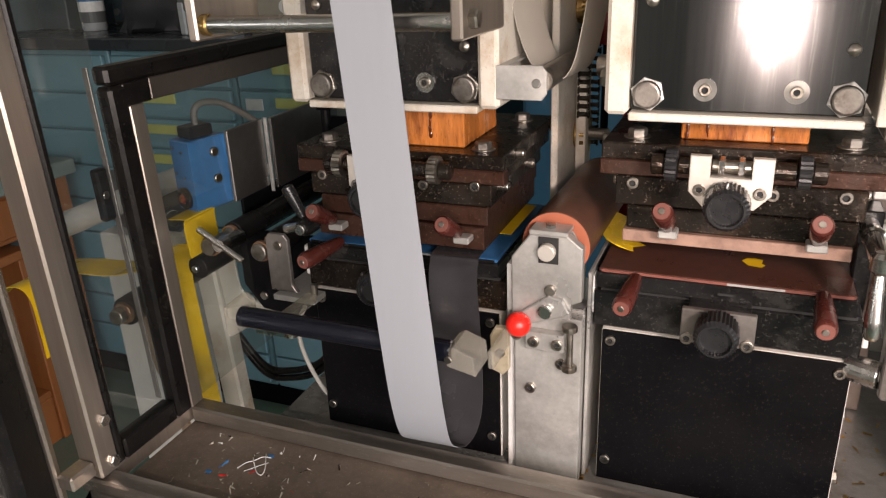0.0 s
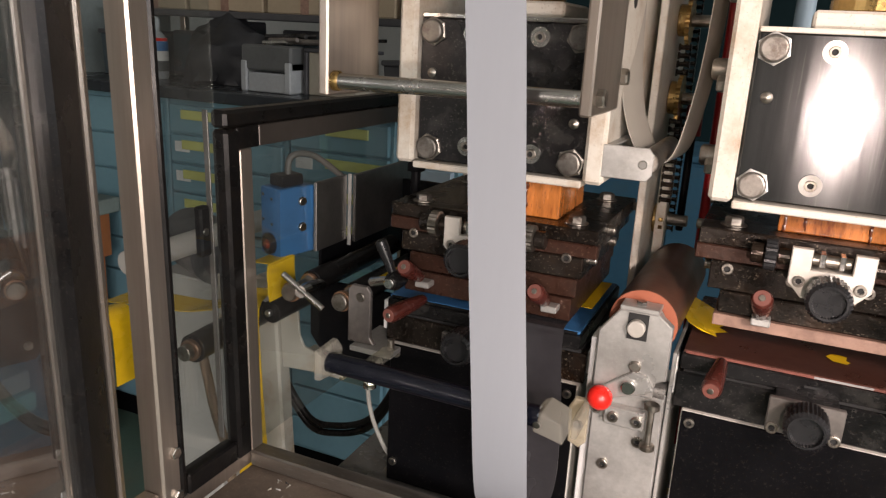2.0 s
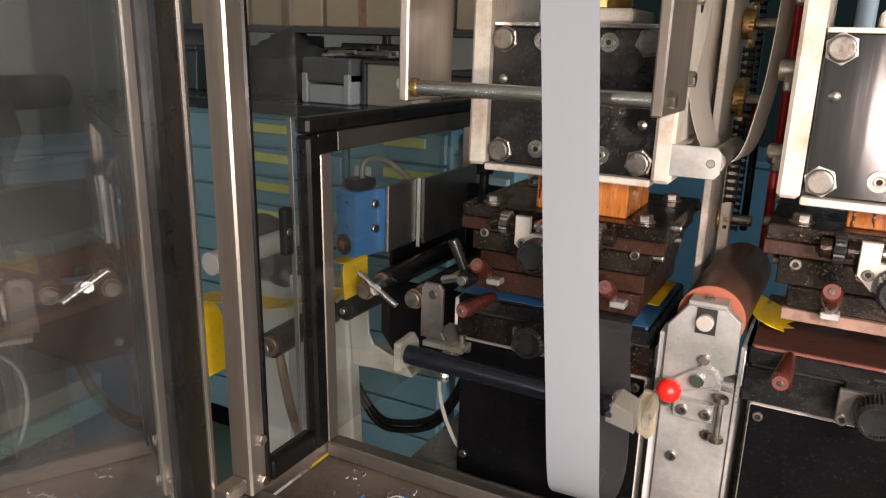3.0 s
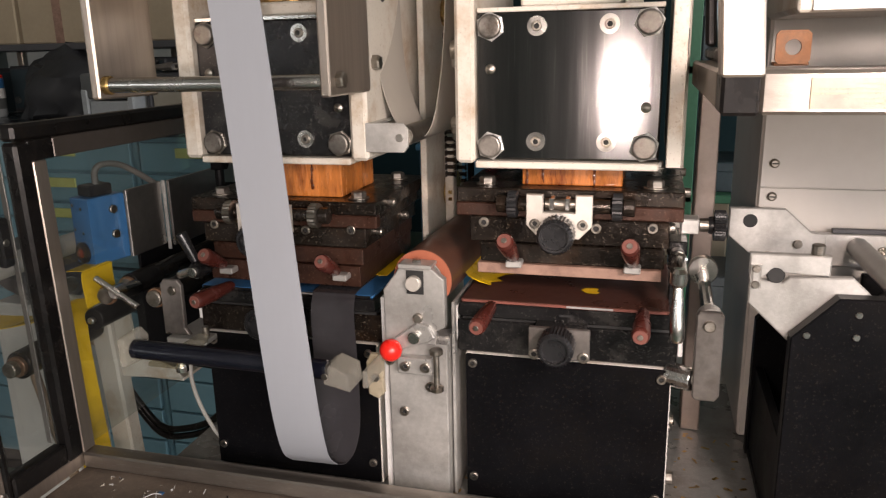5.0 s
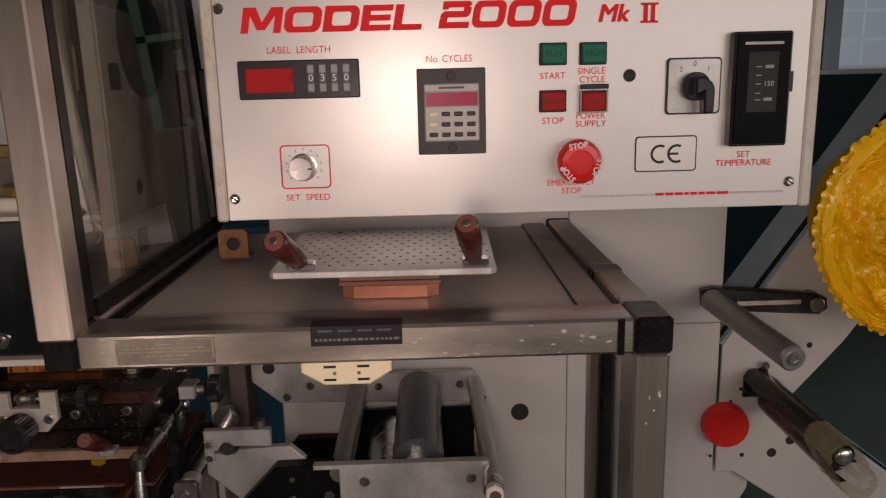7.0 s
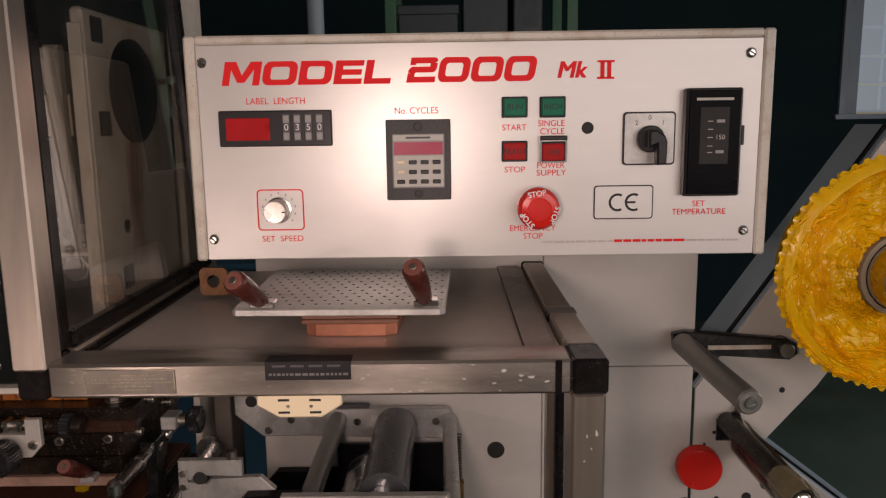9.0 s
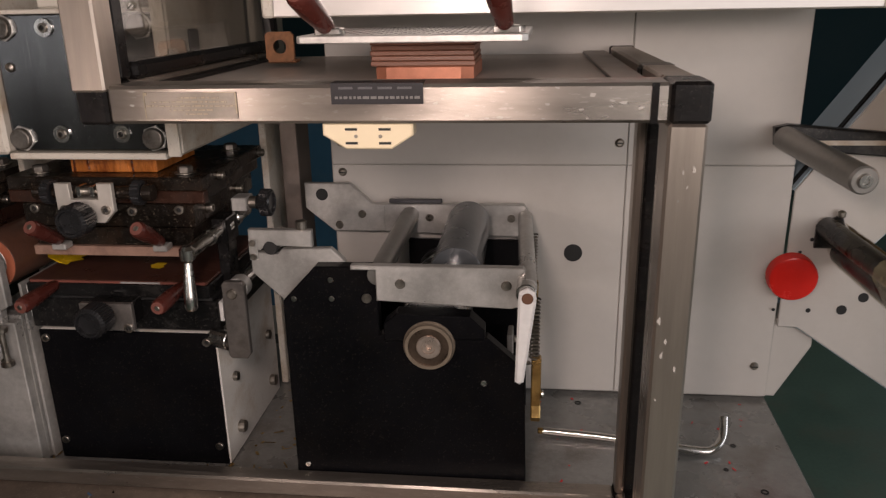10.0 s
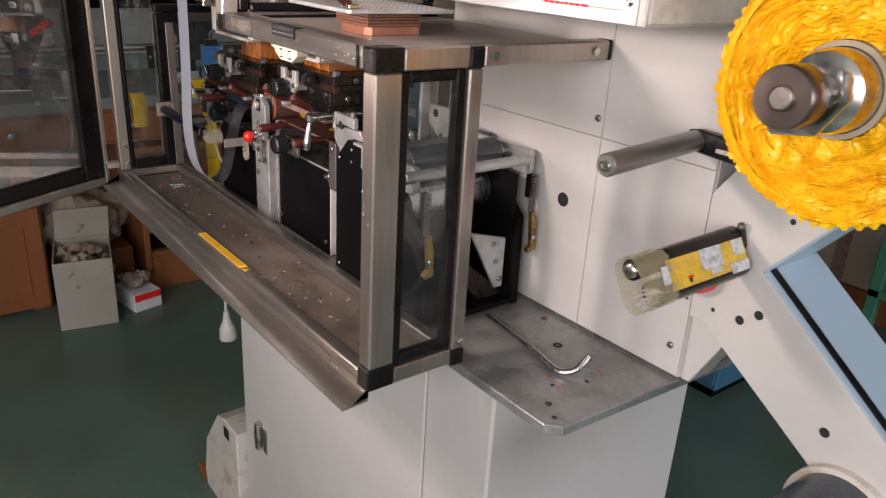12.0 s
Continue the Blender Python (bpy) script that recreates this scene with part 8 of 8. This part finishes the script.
# striped tray tower beside the cabinets
tt = thing("paper_tray_tower", (-0.80, 1.9, 0.0), "tower of pale shallow paper trays", "tray tower")
part("frame", box(-0.885, -0.73, 1.80, 2.2, 0, 1.12, 0.003), CABBLUE, tt)
for k in range(16):
    part("tray", box(-0.872, -0.743, 1.775, 1.7995, 0.06 + k * 0.066, 0.092 + k * 0.066, 0.002), PALEBLUE, tt)
SLATE = mat("slate_blue_plastic", (0.045, 0.065, 0.075), 0.4)
MIDGREY = mat("mid_grey_plastic", (0.10, 0.105, 0.105), 0.45)
# goods on the worktop and on the shelf above
sh = thing("wall_shelf", (-1.3, 2.1, 1.28), "dark wall shelf on steel uprights", "shelf")
part("board", box(-2.1, -0.75, 1.95, 2.30, 1.372, 1.392, 0.002), DARKGREY, sh)
for x in (-2.05, -1.42, -0.80):
    part("upright", box(x - 0.012, x + 0.012, 2.25, 2.275, 1.1755, 1.3715, 0.002), STEEL, sh)
r5 = random.Random(5)
x = -2.05
while x < -0.85:
    w = r5.uniform(0.16, 0.34)
    h = r5.uniform(0.20, 0.34)
    bx = thing("cardboard_box", (x + w / 2, 2.13, 1.3925), "closed brown cardboard box on the shelf", "cardboard box", "boxes on the shelf")
    part("carton", box(x, x + w - 0.015, 1.99, 2.27, 1.3925, 1.3925 + h, 0.004), CARD, bx)
    part("tape", box(x + w * 0.42, x + w * 0.52, 1.9885, 1.9898, 1.393, 1.3925 + h, 0), TANEDGE, bx)
    x += w
for k, (x, w, h, d) in enumerate(((-2.09, 0.12, 0.13, 0.2), (-1.02, 0.13, 0.09, 0.22))):
    o = thing("storage_bin", (x + w / 2, 1.95, 1.1755), ("slate blue", "dark grey")[k] + " storage bin with a lid on the worktop", "storage bin", "bins on the worktop")
    part("bin", prism([(x, 1.1756), (x + w, 1.1756), (x + w + 0.008, 1.1756 + h), (x - 0.008, 1.1756 + h)], "y", 1.92, 1.92 + d, 0.003), (SLATE, DARKGREY)[k], o)
    part("lid", box(x - 0.012, x + w + 0.012, 1.912, 1.928 + d, 1.1757 + h, 1.190 + h, 0.003), DARKGREY, o)
LOCKER = mat("grey_teal_enamel", (0.15, 0.18, 0.18), 0.4, stain=(0.10, 0.12, 0.12), stain_amount=0.4)
lk = thing("steel_locker", (-2.30, 2.0, 0), "tall grey-teal steel locker beside the drawer cabinets", "locker")
part("body", box(-2.445, -2.15, 1.66, 2.30, 0.0, 1.95, 0.004), LOCKER, lk)
part("door", box(-2.435, -2.16, 1.652, 1.6595, 0.05, 1.93, 0.002), LOCKER, lk)
part("handle", box(-2.19, -2.18, 1.640, 1.6515, 0.95, 1.07, 0.002), DARKGREY, lk)
for x, w, h in ((-1.96, 0.10, 0.15), (-1.80, 0.13, 0.19), (-1.50, 0.15, 0.17)):
    o = thing("gear_box", (x + w / 2, 2.17, 1.1755), "dark grey instrument box at the back of the worktop", "instrument box", "gear on the worktop")
    part("case", box(x, x + w, 2.10, 2.25, 1.1757, 1.1757 + h, 0.006), DARKGREY, o)
    part("front", box(x + 0.01, x + w - 0.01, 2.096, 2.0998, 1.187, 1.165 + h, 0.003), SLATE, o)
    part("dial", rod((x + 0.03, 2.0958, 1.215), (x + 0.03, 2.088, 1.215), 0.011, 16), MIDGREY, o)
# pale plastic stand, framed carton with loose metal parts, spray bottle and a dark dust sheet
ps = thing("plastic_stand", (-1.32, 1.80, 1.1755), "light grey plastic stand with two short legs", "stand")
PALEGREY = mat("light_grey_plastic", (0.34, 0.36, 0.37), 0.4)
part("top", box(-1.405, -1.235, 1.775, 1.845, 1.235, 1.305, 0.006), MIDGREY, ps)
for x in (-1.405, -1.257):
    part("leg", box(x, x + 0.022, 1.772, 1.848, 1.1757, 1.262, 0.004), PALEGREY, ps)
part("shelf", box(-1.3825, -1.2575, 1.778, 1.845, 1.1765, 1.230, 0.003), PALEGREY, ps)
fc = thing("framed_carton", (-1.14, 1.85, 1.1755), "pale cardboard carton in a dark frame on the worktop", "carton")
part("carton", box(-1.215, -1.062, 1.83, 1.96, 1.1757, 1.292, 0.003), CARDW, fc)
part("top_frame", box(-1.225, -1.052, 1.822, 1.968, 1.2925, 1.302, 0.002), DARKGREY, fc)
part("corner_post", box(-1.2275, -1.2155, 1.822, 1.834, 1.1757, 1.292, 0.002), DARKGREY, fc)
part("round_mark", rod((-1.10, 1.8298, 1.243), (-1.10, 1.8294, 1.243), 0.017, 18), WHITE, fc)
r7 = random.Random(77)
mp_ = thing("metal_parts", (-1.16, 1.88, 1.3025), "loose bright metal rods and blocks on the carton", "metal parts", kind="stuff")
for k in range(14):
    x, y, z = r7.uniform(-1.36, -1.08), r7.uniform(1.83, 1.94), 1.309 + 0.008 * (k % 3)
    a = r7.uniform(-0.5, 0.5)
    l = r7.uniform(0.03, 0.09)
    part("metal_rod", rod((x - l * math.cos(a), y - l * math.sin(a), z), (x + l * math.cos(a), y + l * math.sin(a), z + r7.uniform(0, 0.012)), r7.uniform(0.004, 0.008), 10), (CHROME, DARKSTEEL, BLACKPL)[k % 3], mp_)
sbt = thing("spray_bottle", (-1.84, 1.90, 1.1755), "white and blue labelled spray bottle with a grey cap", "bottle")
part("body", lathe((-1.84, 1.90, 1.1757), (-1.84, 1.90, 1.335), [(0, 0.034), (0.05, 0.037), (0.72, 0.037), (0.86, 0.026), (0.93, 0.014), (1, 0.014)], 24), PALEGREY, sbt, "", True)
for z0, z1, m_ in ((1.200, 1.232, MIDGREY), (1.2322, 1.262, WHITE), (1.2622, 1.292, BLUE)):
    part("label_band", ring((-1.84, 1.90, z0), (-1.84, 1.90, z1), 0.0371, 0.0378, 24), m_, sbt)
part("red_band", ring((-1.84, 1.90, 1.2925), (-1.84, 1.90, 1.302), 0.0330, 0.0366, 24), RED, sbt)
part("cap", lathe((-1.84, 1.90, 1.3352), (-1.84, 1.90, 1.366), [(0, 0.016), (0.7, 0.016), (1, 0.010)], 18), PALEGREY, sbt, "", True)
ds = bmesh.new()
bmesh.ops.create_icosphere(ds, subdivisions=4, radius=0.15, matrix=Matrix.Translation((-1.60, 1.98, 1.21)) @ Matrix.Diagonal((1.15, 0.9, 1.0, 1)))
for v in ds.verts:
    v.co += v.normal * (0.06 * noise.noise(v.co * 9) + 0.02 * noise.noise(v.co * 30))
    v.co.z = max(v.co.z, 1.1757)
solo("dust_sheet", ds, mat("dark_cloth", (0.02, 0.021, 0.024), 0.6), "crumpled dark dust sheet over gear on the worktop", "cloth", smooth=True)

# green rack behind the presses
rk = thing("green_rack", (0.3, 3.0, 0), "green steel rack with shelves of grey and blue goods", "rack")
GREEN = mat("green_enamel", (0.045, 0.16, 0.085), 0.45)
for x in (0.26, 0.92):
    for y in (2.8, 3.2):
        part("upright", box(x - 0.02, x + 0.02, y - 0.02, y + 0.02, 0, 2.05, 0.003), GREEN, rk)
for z in (0.35, 0.80, 1.25, 1.72):
    part("shelf", box(0.24, 0.94, 2.78, 3.22, z, z + 0.03, 0.003), GREEN, rk)
for z in (0.381, 0.831, 1.281, 1.751):
    x = 0.285
    while x < 0.72:
        w, h = r5.uniform(0.10, 0.26), r5.uniform(0.10, 0.30)
        m_ = r5.choice((SLATE, SLATE, DARKGREY, MIDGREY, MIDGREY, DARKGREY))
        o = thing("stored_box", (x + w / 2, 3.0, z), "plain stored box on the green rack", "box", "boxes on the rack")
        part("carton", box(x, x + w - 0.02, 2.84, 3.15, z, z + h, 0.005), m_, o)
        part("lid", box(x - 0.004, x + w - 0.016, 2.836, 3.154, z + h - 0.03, z + h + 0.006, 0.004), m_, o)
        x += w
solo("steam_pipe", rod((0.02, 2.60, 0), (0.02, 2.60, 2.9), 0.028, 20), PALEBLUE, "pale painted vertical pipe from floor to ceiling", "pipe", smooth=True)

# wooden bench at the left wall
wb = thing("workbench", (-2.1, 0.9, 0), "old varnished pine workbench with a drawer apron", "workbench")
part("top", box(-2.44, -1.80, -0.75, 1.68, 0.785, 0.83, 0.004), mat("grey_green_bench_top", (0.16, 0.19, 0.17), 0.5), wb)
part("apron", box(-1.85, -1.825, -0.73, 1.66, 0.645, 0.7845, 0.003), ORANGEWOOD, wb)
for y in (-0.40, 0.02, 0.44, 0.86, 1.28):
    k_ = part("drawer_front", box(-1.8245, -1.815, y - 0.19, y + 0.19, 0.660, 0.772, 0.004), ORANGEWOOD, wb)
    part("drawer_knob", lathe((-1.815, y, 0.715), (-1.79, y, 0.715), [(0, 0.008), (0.5, 0.009), (0.6, 0.016), (0.9, 0.016), (1, 0.010)], 16), BOLT, k_, "", True)
part("shelf", box(-2.42, -1.86, -0.72, 0.43, 0.47, 0.495, 0.003), mat("dusty_shelf_board", (0.20, 0.17, 0.14), 0.7), wb)
for y in (-0.70, 0.46, 1.62):
    part("leg", box(-1.92, -1.85, y - 0.035, y + 0.035, 0, 0.645, 0.004), ORANGEWOOD, wb)
    part("leg", box(-2.42, -2.35, y - 0.035, y + 0.035, 0, 0.7845, 0.004), ORANGEWOOD, wb)
dr = thing("cupboard", (-1.9, 0.1, 0), "low varnished pine cupboard with plank doors", "cupboard")
part("body", box(-2.30, -1.846, -0.30, 0.50, 0.01, 0.44, 0.004), ORANGEWOOD, dr)
for y0, y1 in ((-0.29, 0.10), (0.11, 0.49)):
    d_ = part("door", box(-1.845, -1.826, y0, y1, 0.02, 0.43, 0.003), ORANGEWOOD, dr)
    part("inset", box(-1.8255, -1.822, y0 + 0.06, y1 - 0.06, 0.08, 0.37, 0.003), ORANGEWOOD, d_)
oc = thing("open_cabinet", (-2.0, 0.95, 0), "open fronted pine cabinet holding dark trays", "cabinet")
part("side_panel", box(-2.30, -1.80, 0.86, 0.885, 0, 0.60, 0.003), ORANGEWOOD, oc)
part("side_panel", box(-2.30, -1.80, 1.42, 1.445, 0, 0.60, 0.003), ORANGEWOOD, oc)
part("plinth", box(-1.83, -1.81, 0.8855, 1.4195, 0, 0.15, 0.003), ORANGEWOOD, oc)
part("bottom", box(-2.29, -1.8105, 0.8855, 1.4195, 0.151, 0.172, 0.002), ORANGEWOOD, oc)
part("top", box(-2.31, -1.79, 0.85, 1.455, 0.601, 0.628, 0.004), ORANGEWOOD, oc)
part("back", box(-2.31, -2.3005, 0.8855, 1.4195, 0.0, 0.60, 0), ORANGEWOOD, oc)
for k, m_ in enumerate((BLACKPT, mat("mint_tray", (0.18, 0.42, 0.36), 0.5), CARDW)):
    o = thing("flat_tray", (-2.0, 1.15, 0.1725 + k * 0.062), ("black", "mint green", "pale cardboard")[k] + " flat tray stacked in the cabinet", "tray", "trays in the cabinet")
    part("tray", box(-2.25, -1.84 - 0.02 * k, 0.90, 1.38, 0.1725 + k * 0.062, 0.23 + k * 0.062, 0.004), m_, o)

bx = thing("open_box", (-1.72, 0.58, 0), "open pale cardboard box full of crumpled scraps", "cardboard box")
q0, q1, q2, q3 = (-1.62, 0.475), (-1.585, 0.675), (-1.84, 0.735), (-1.875, 0.535)
for a, b in ((q0, q1), (q1, q2), (q2, q3), (q3, q0)):
    d = Vector((b[0] - a[0], b[1] - a[1], 0)).normalized()
    n_ = Vector((-d.y, d.x, 0)) * 0.004
    pts = [Vector((*a, 0.001)), Vector((*b, 0.001)) - d * 0.0045, Vector((*b, 0.275)) - d * 0.0045, Vector((*a, 0.275))]
    bm = bmesh.new()
    v, w = [bm.verts.new(p) for p in pts], [bm.verts.new(p + n_) for p in pts]
    for f in ((v[0], v[1], v[2], v[3]), (w[3], w[2], w[1], w[0]), (v[3], v[2], w[2], w[3]), (v[1], v[0], w[0], w[1]), (v[0], v[3], w[3], w[0]), (v[2], v[1], w[1], w[2])):
        bm.faces.new(f)
    bmesh.ops.recalc_face_normals(bm, faces=bm.faces)
    part("side", bm, CARDW, bx)
part("flap", sheet([(-1.84, 0.735, 0.276), (-1.845, 0.74, 0.34), (-1.84, 0.742, 0.395)], (-0.034, -0.195, 0), 0.004), CARDW, bx)
bm = bmesh.new()
rnd = random.Random(31)
for i in range(90):
    c = Vector((-1.73 + rnd.uniform(-0.11, 0.11), 0.605 + rnd.uniform(-0.075, 0.075), rnd.uniform(0.17, 0.275)))
    m_ = Matrix.Translation(c) @ Euler([rnd.uniform(0, 6) for _ in range(3)]).to_matrix().to_4x4()
    rr = rnd.uniform(0.010, 0.026)
    s = bmesh.ops.create_icosphere(bm, subdivisions=1, radius=rr, matrix=m_)
    for v in s["verts"]:
        v.co += Vector((rnd.uniform(-1, 1), rnd.uniform(-1, 1), rnd.uniform(-1, 1))) * rr * 0.45
tagged(part("scrap_filling", bm, SACK, bx), kind="stuff")
sk = bmesh.new()
bmesh.ops.create_icosphere(sk, subdivisions=4, radius=0.16, matrix=Matrix.Translation((-2.03, 0.66, 0.30)) @ Matrix.Diagonal((1.0, 1.3, 0.75, 1)))
for v in sk.verts:
    v.co += v.normal * 0.05 * noise.noise(v.co * 14) + v.normal * 0.02 * noise.noise(v.co * 40)
    v.co.z = max(v.co.z, 0.182)
solo("paper_sack", sk, SACK, "crumpled brown paper sack on a crate under the bench", "sack", smooth=True)
solo("crate", box(-2.25, -1.90, 0.52, 0.84, 0.0, 0.18, 0.004), ORANGEWOOD, "low wooden crate under the bench", "crate")
rb_ = thing("small_carton", (-1.70, 0.80, 0), "small white carton with a red printed stripe", "carton")
part("carton", box(-1.80, -1.64, 0.735, 0.850, 0, 0.075, 0.002, m=Matrix.Translation((-1.72, 0.79, 0)) @ Matrix.Rotation(radians(12), 4, "Z") @ Matrix.Translation((1.72, -0.79, 0))), WHITE, rb_)
part("stripe", box(-1.6395, -1.6385, 0.737, 0.848, 0.045, 0.074, 0, m=Matrix.Translation((-1.72, 0.79, 0)) @ Matrix.Rotation(radians(12), 4, "Z") @ Matrix.Translation((1.72, -0.79, 0))), REDINK, rb_)
bm = bmesh.new()
for i in range(26):
    c = Vector((-1.735 + rnd.uniform(-0.06, 0.05), 0.79 + rnd.uniform(-0.04, 0.04), 0.085 + rnd.uniform(0, 0.03)))
    s = bmesh.ops.create_icosphere(bm, subdivisions=1, radius=rnd.uniform(0.012, 0.03), matrix=Matrix.Translation(c))
    for v in s["verts"]:
        v.co += Vector((rnd.uniform(-1, 1), rnd.uniform(-1, 1), rnd.uniform(-1, 1))) * 0.008
tagged(part("crumpled_rag", bm, SACK, rb_), kind="stuff")

# shafts and clamps above the bench
bs = thing("shaft_rack", (-2.1, 0.6, 0.83), "rack of steel shafts with dark cast clamps above the bench", "shaft rack")
part("shaft", rod((-2.02, -0.7, 0.985), (-2.02, 1.5, 0.985), 0.014, 16), STEEL, bs, "", True)
part("shaft", rod((-2.10, -0.7, 1.18), (-2.10, 1.5, 1.18), 0.05, 20), BLACKPT, bs, "", True)
part("back_board", box(-2.44, -2.42, -0.75, 1.68, 0.831, 0.90, 0.002), mat("grey_green_board", (0.17, 0.21, 0.19), 0.6), bs)
for y in (-0.3, 0.55, 1.2):
    part("clamp", prism([(y - 0.09, 1.08), (y - 0.07, 1.17), (y - 0.02, 1.17), (y, 1.04), (y + 0.02, 1.17), (y + 0.07, 1.17), (y + 0.09, 1.08), (y + 0.02, 0.93), (y - 0.02, 0.93)], "x", -2.05, -1.99, 0.003), BLACKPL, bs)
    part("stand", box(-2.16, -2.06, y - 0.02, y + 0.02, 0.831, 1.135, 0.003), BLACKPT, bs)
part("red_grip", rod((-1.97, 0.58, 1.05), (-1.93, 0.64, 1.10), 0.014, 14), RED, bs, "", True)
vm = thing("grinding_motor", (-1.25, 0.85, 0.62), "dark grey motor with a steel shaft end behind the guard", "motor")
part("body", lathe((-0.72, 0.88, 1.02), (-0.86, 0.95, 1.02), [(0, 0.035), (0.1, 0.048), (0.9, 0.048), (1, 0.03)], 28), DARKGREY, vm, "", True)
part("shaft_end", rod((-0.72, 0.88, 1.02), (-0.69, 0.865, 1.02), 0.012, 18), CHROME, vm)
part("stand", box(-0.86, -0.74, 0.88, 0.96, 0.0, 0.975, 0.003), GREYPAINT, vm)

# blue cabinet on the floor behind the presses
bc = thing("blue_cabinet", (-0.25, 2.35, 0), "blue painted steel cabinet on the floor behind the machine", "cabinet")
part("body", box(-0.56, 0.06, 2.21, 2.55, 0.04, 1.050, 0.004), DEEPBLUE, bc)
part("top", box(-0.57, 0.07, 2.20, 2.56, 1.0502, 1.0700, 0.004), DEEPBLUE, bc)
part("door", box(-0.55, -0.255, 2.203, 2.2098, 0.06, 1.040, 0.002), DEEPBLUE, bc)
part("door", box(-0.245, 0.05, 2.203, 2.2098, 0.06, 1.040, 0.002), DEEPBLUE, bc)
part("plinth", box(-0.54, 0.04, 2.23, 2.54, 0.0, 0.0398, 0.002), BLACKPT, bc)
# pallets and cartons far at the right
pt = thing("carton_pallet", (-0.1, 3.75, 0), "wooden pallet loaded with brown cartons", "pallet")
for k in range(5):
    part("board", box(-0.75, 0.49, 3.38 + k * 0.19, 3.50 + k * 0.19, 0.10, 0.125, 0.002), ORANGEWOOD, pt)
for y in (3.42, 3.78, 4.16):
    part("skid", box(-0.75, 0.49, y - 0.04, y + 0.04, 0, 0.0995, 0.002), ORANGEWOOD, pt)
for i in range(3):
    for k in range(2):
        o = thing("brown_carton", (-0.55 + i * 0.4, 3.75, 0.126 + k * 0.31), "closed brown carton on a pallet", "carton", "cartons on the pallet")
        part("carton", box(-0.74 + i * 0.41, -0.35 + i * 0.41, 3.40, 4.10, 0.126 + k * 0.305, 0.425 + k * 0.305, 0.006), CARD, o)
        part("tape", box(-0.57 + i * 0.41, -0.51 + i * 0.41, 3.398, 3.3995, 0.13 + k * 0.305, 0.42 + k * 0.305, 0), TANEDGE, o)
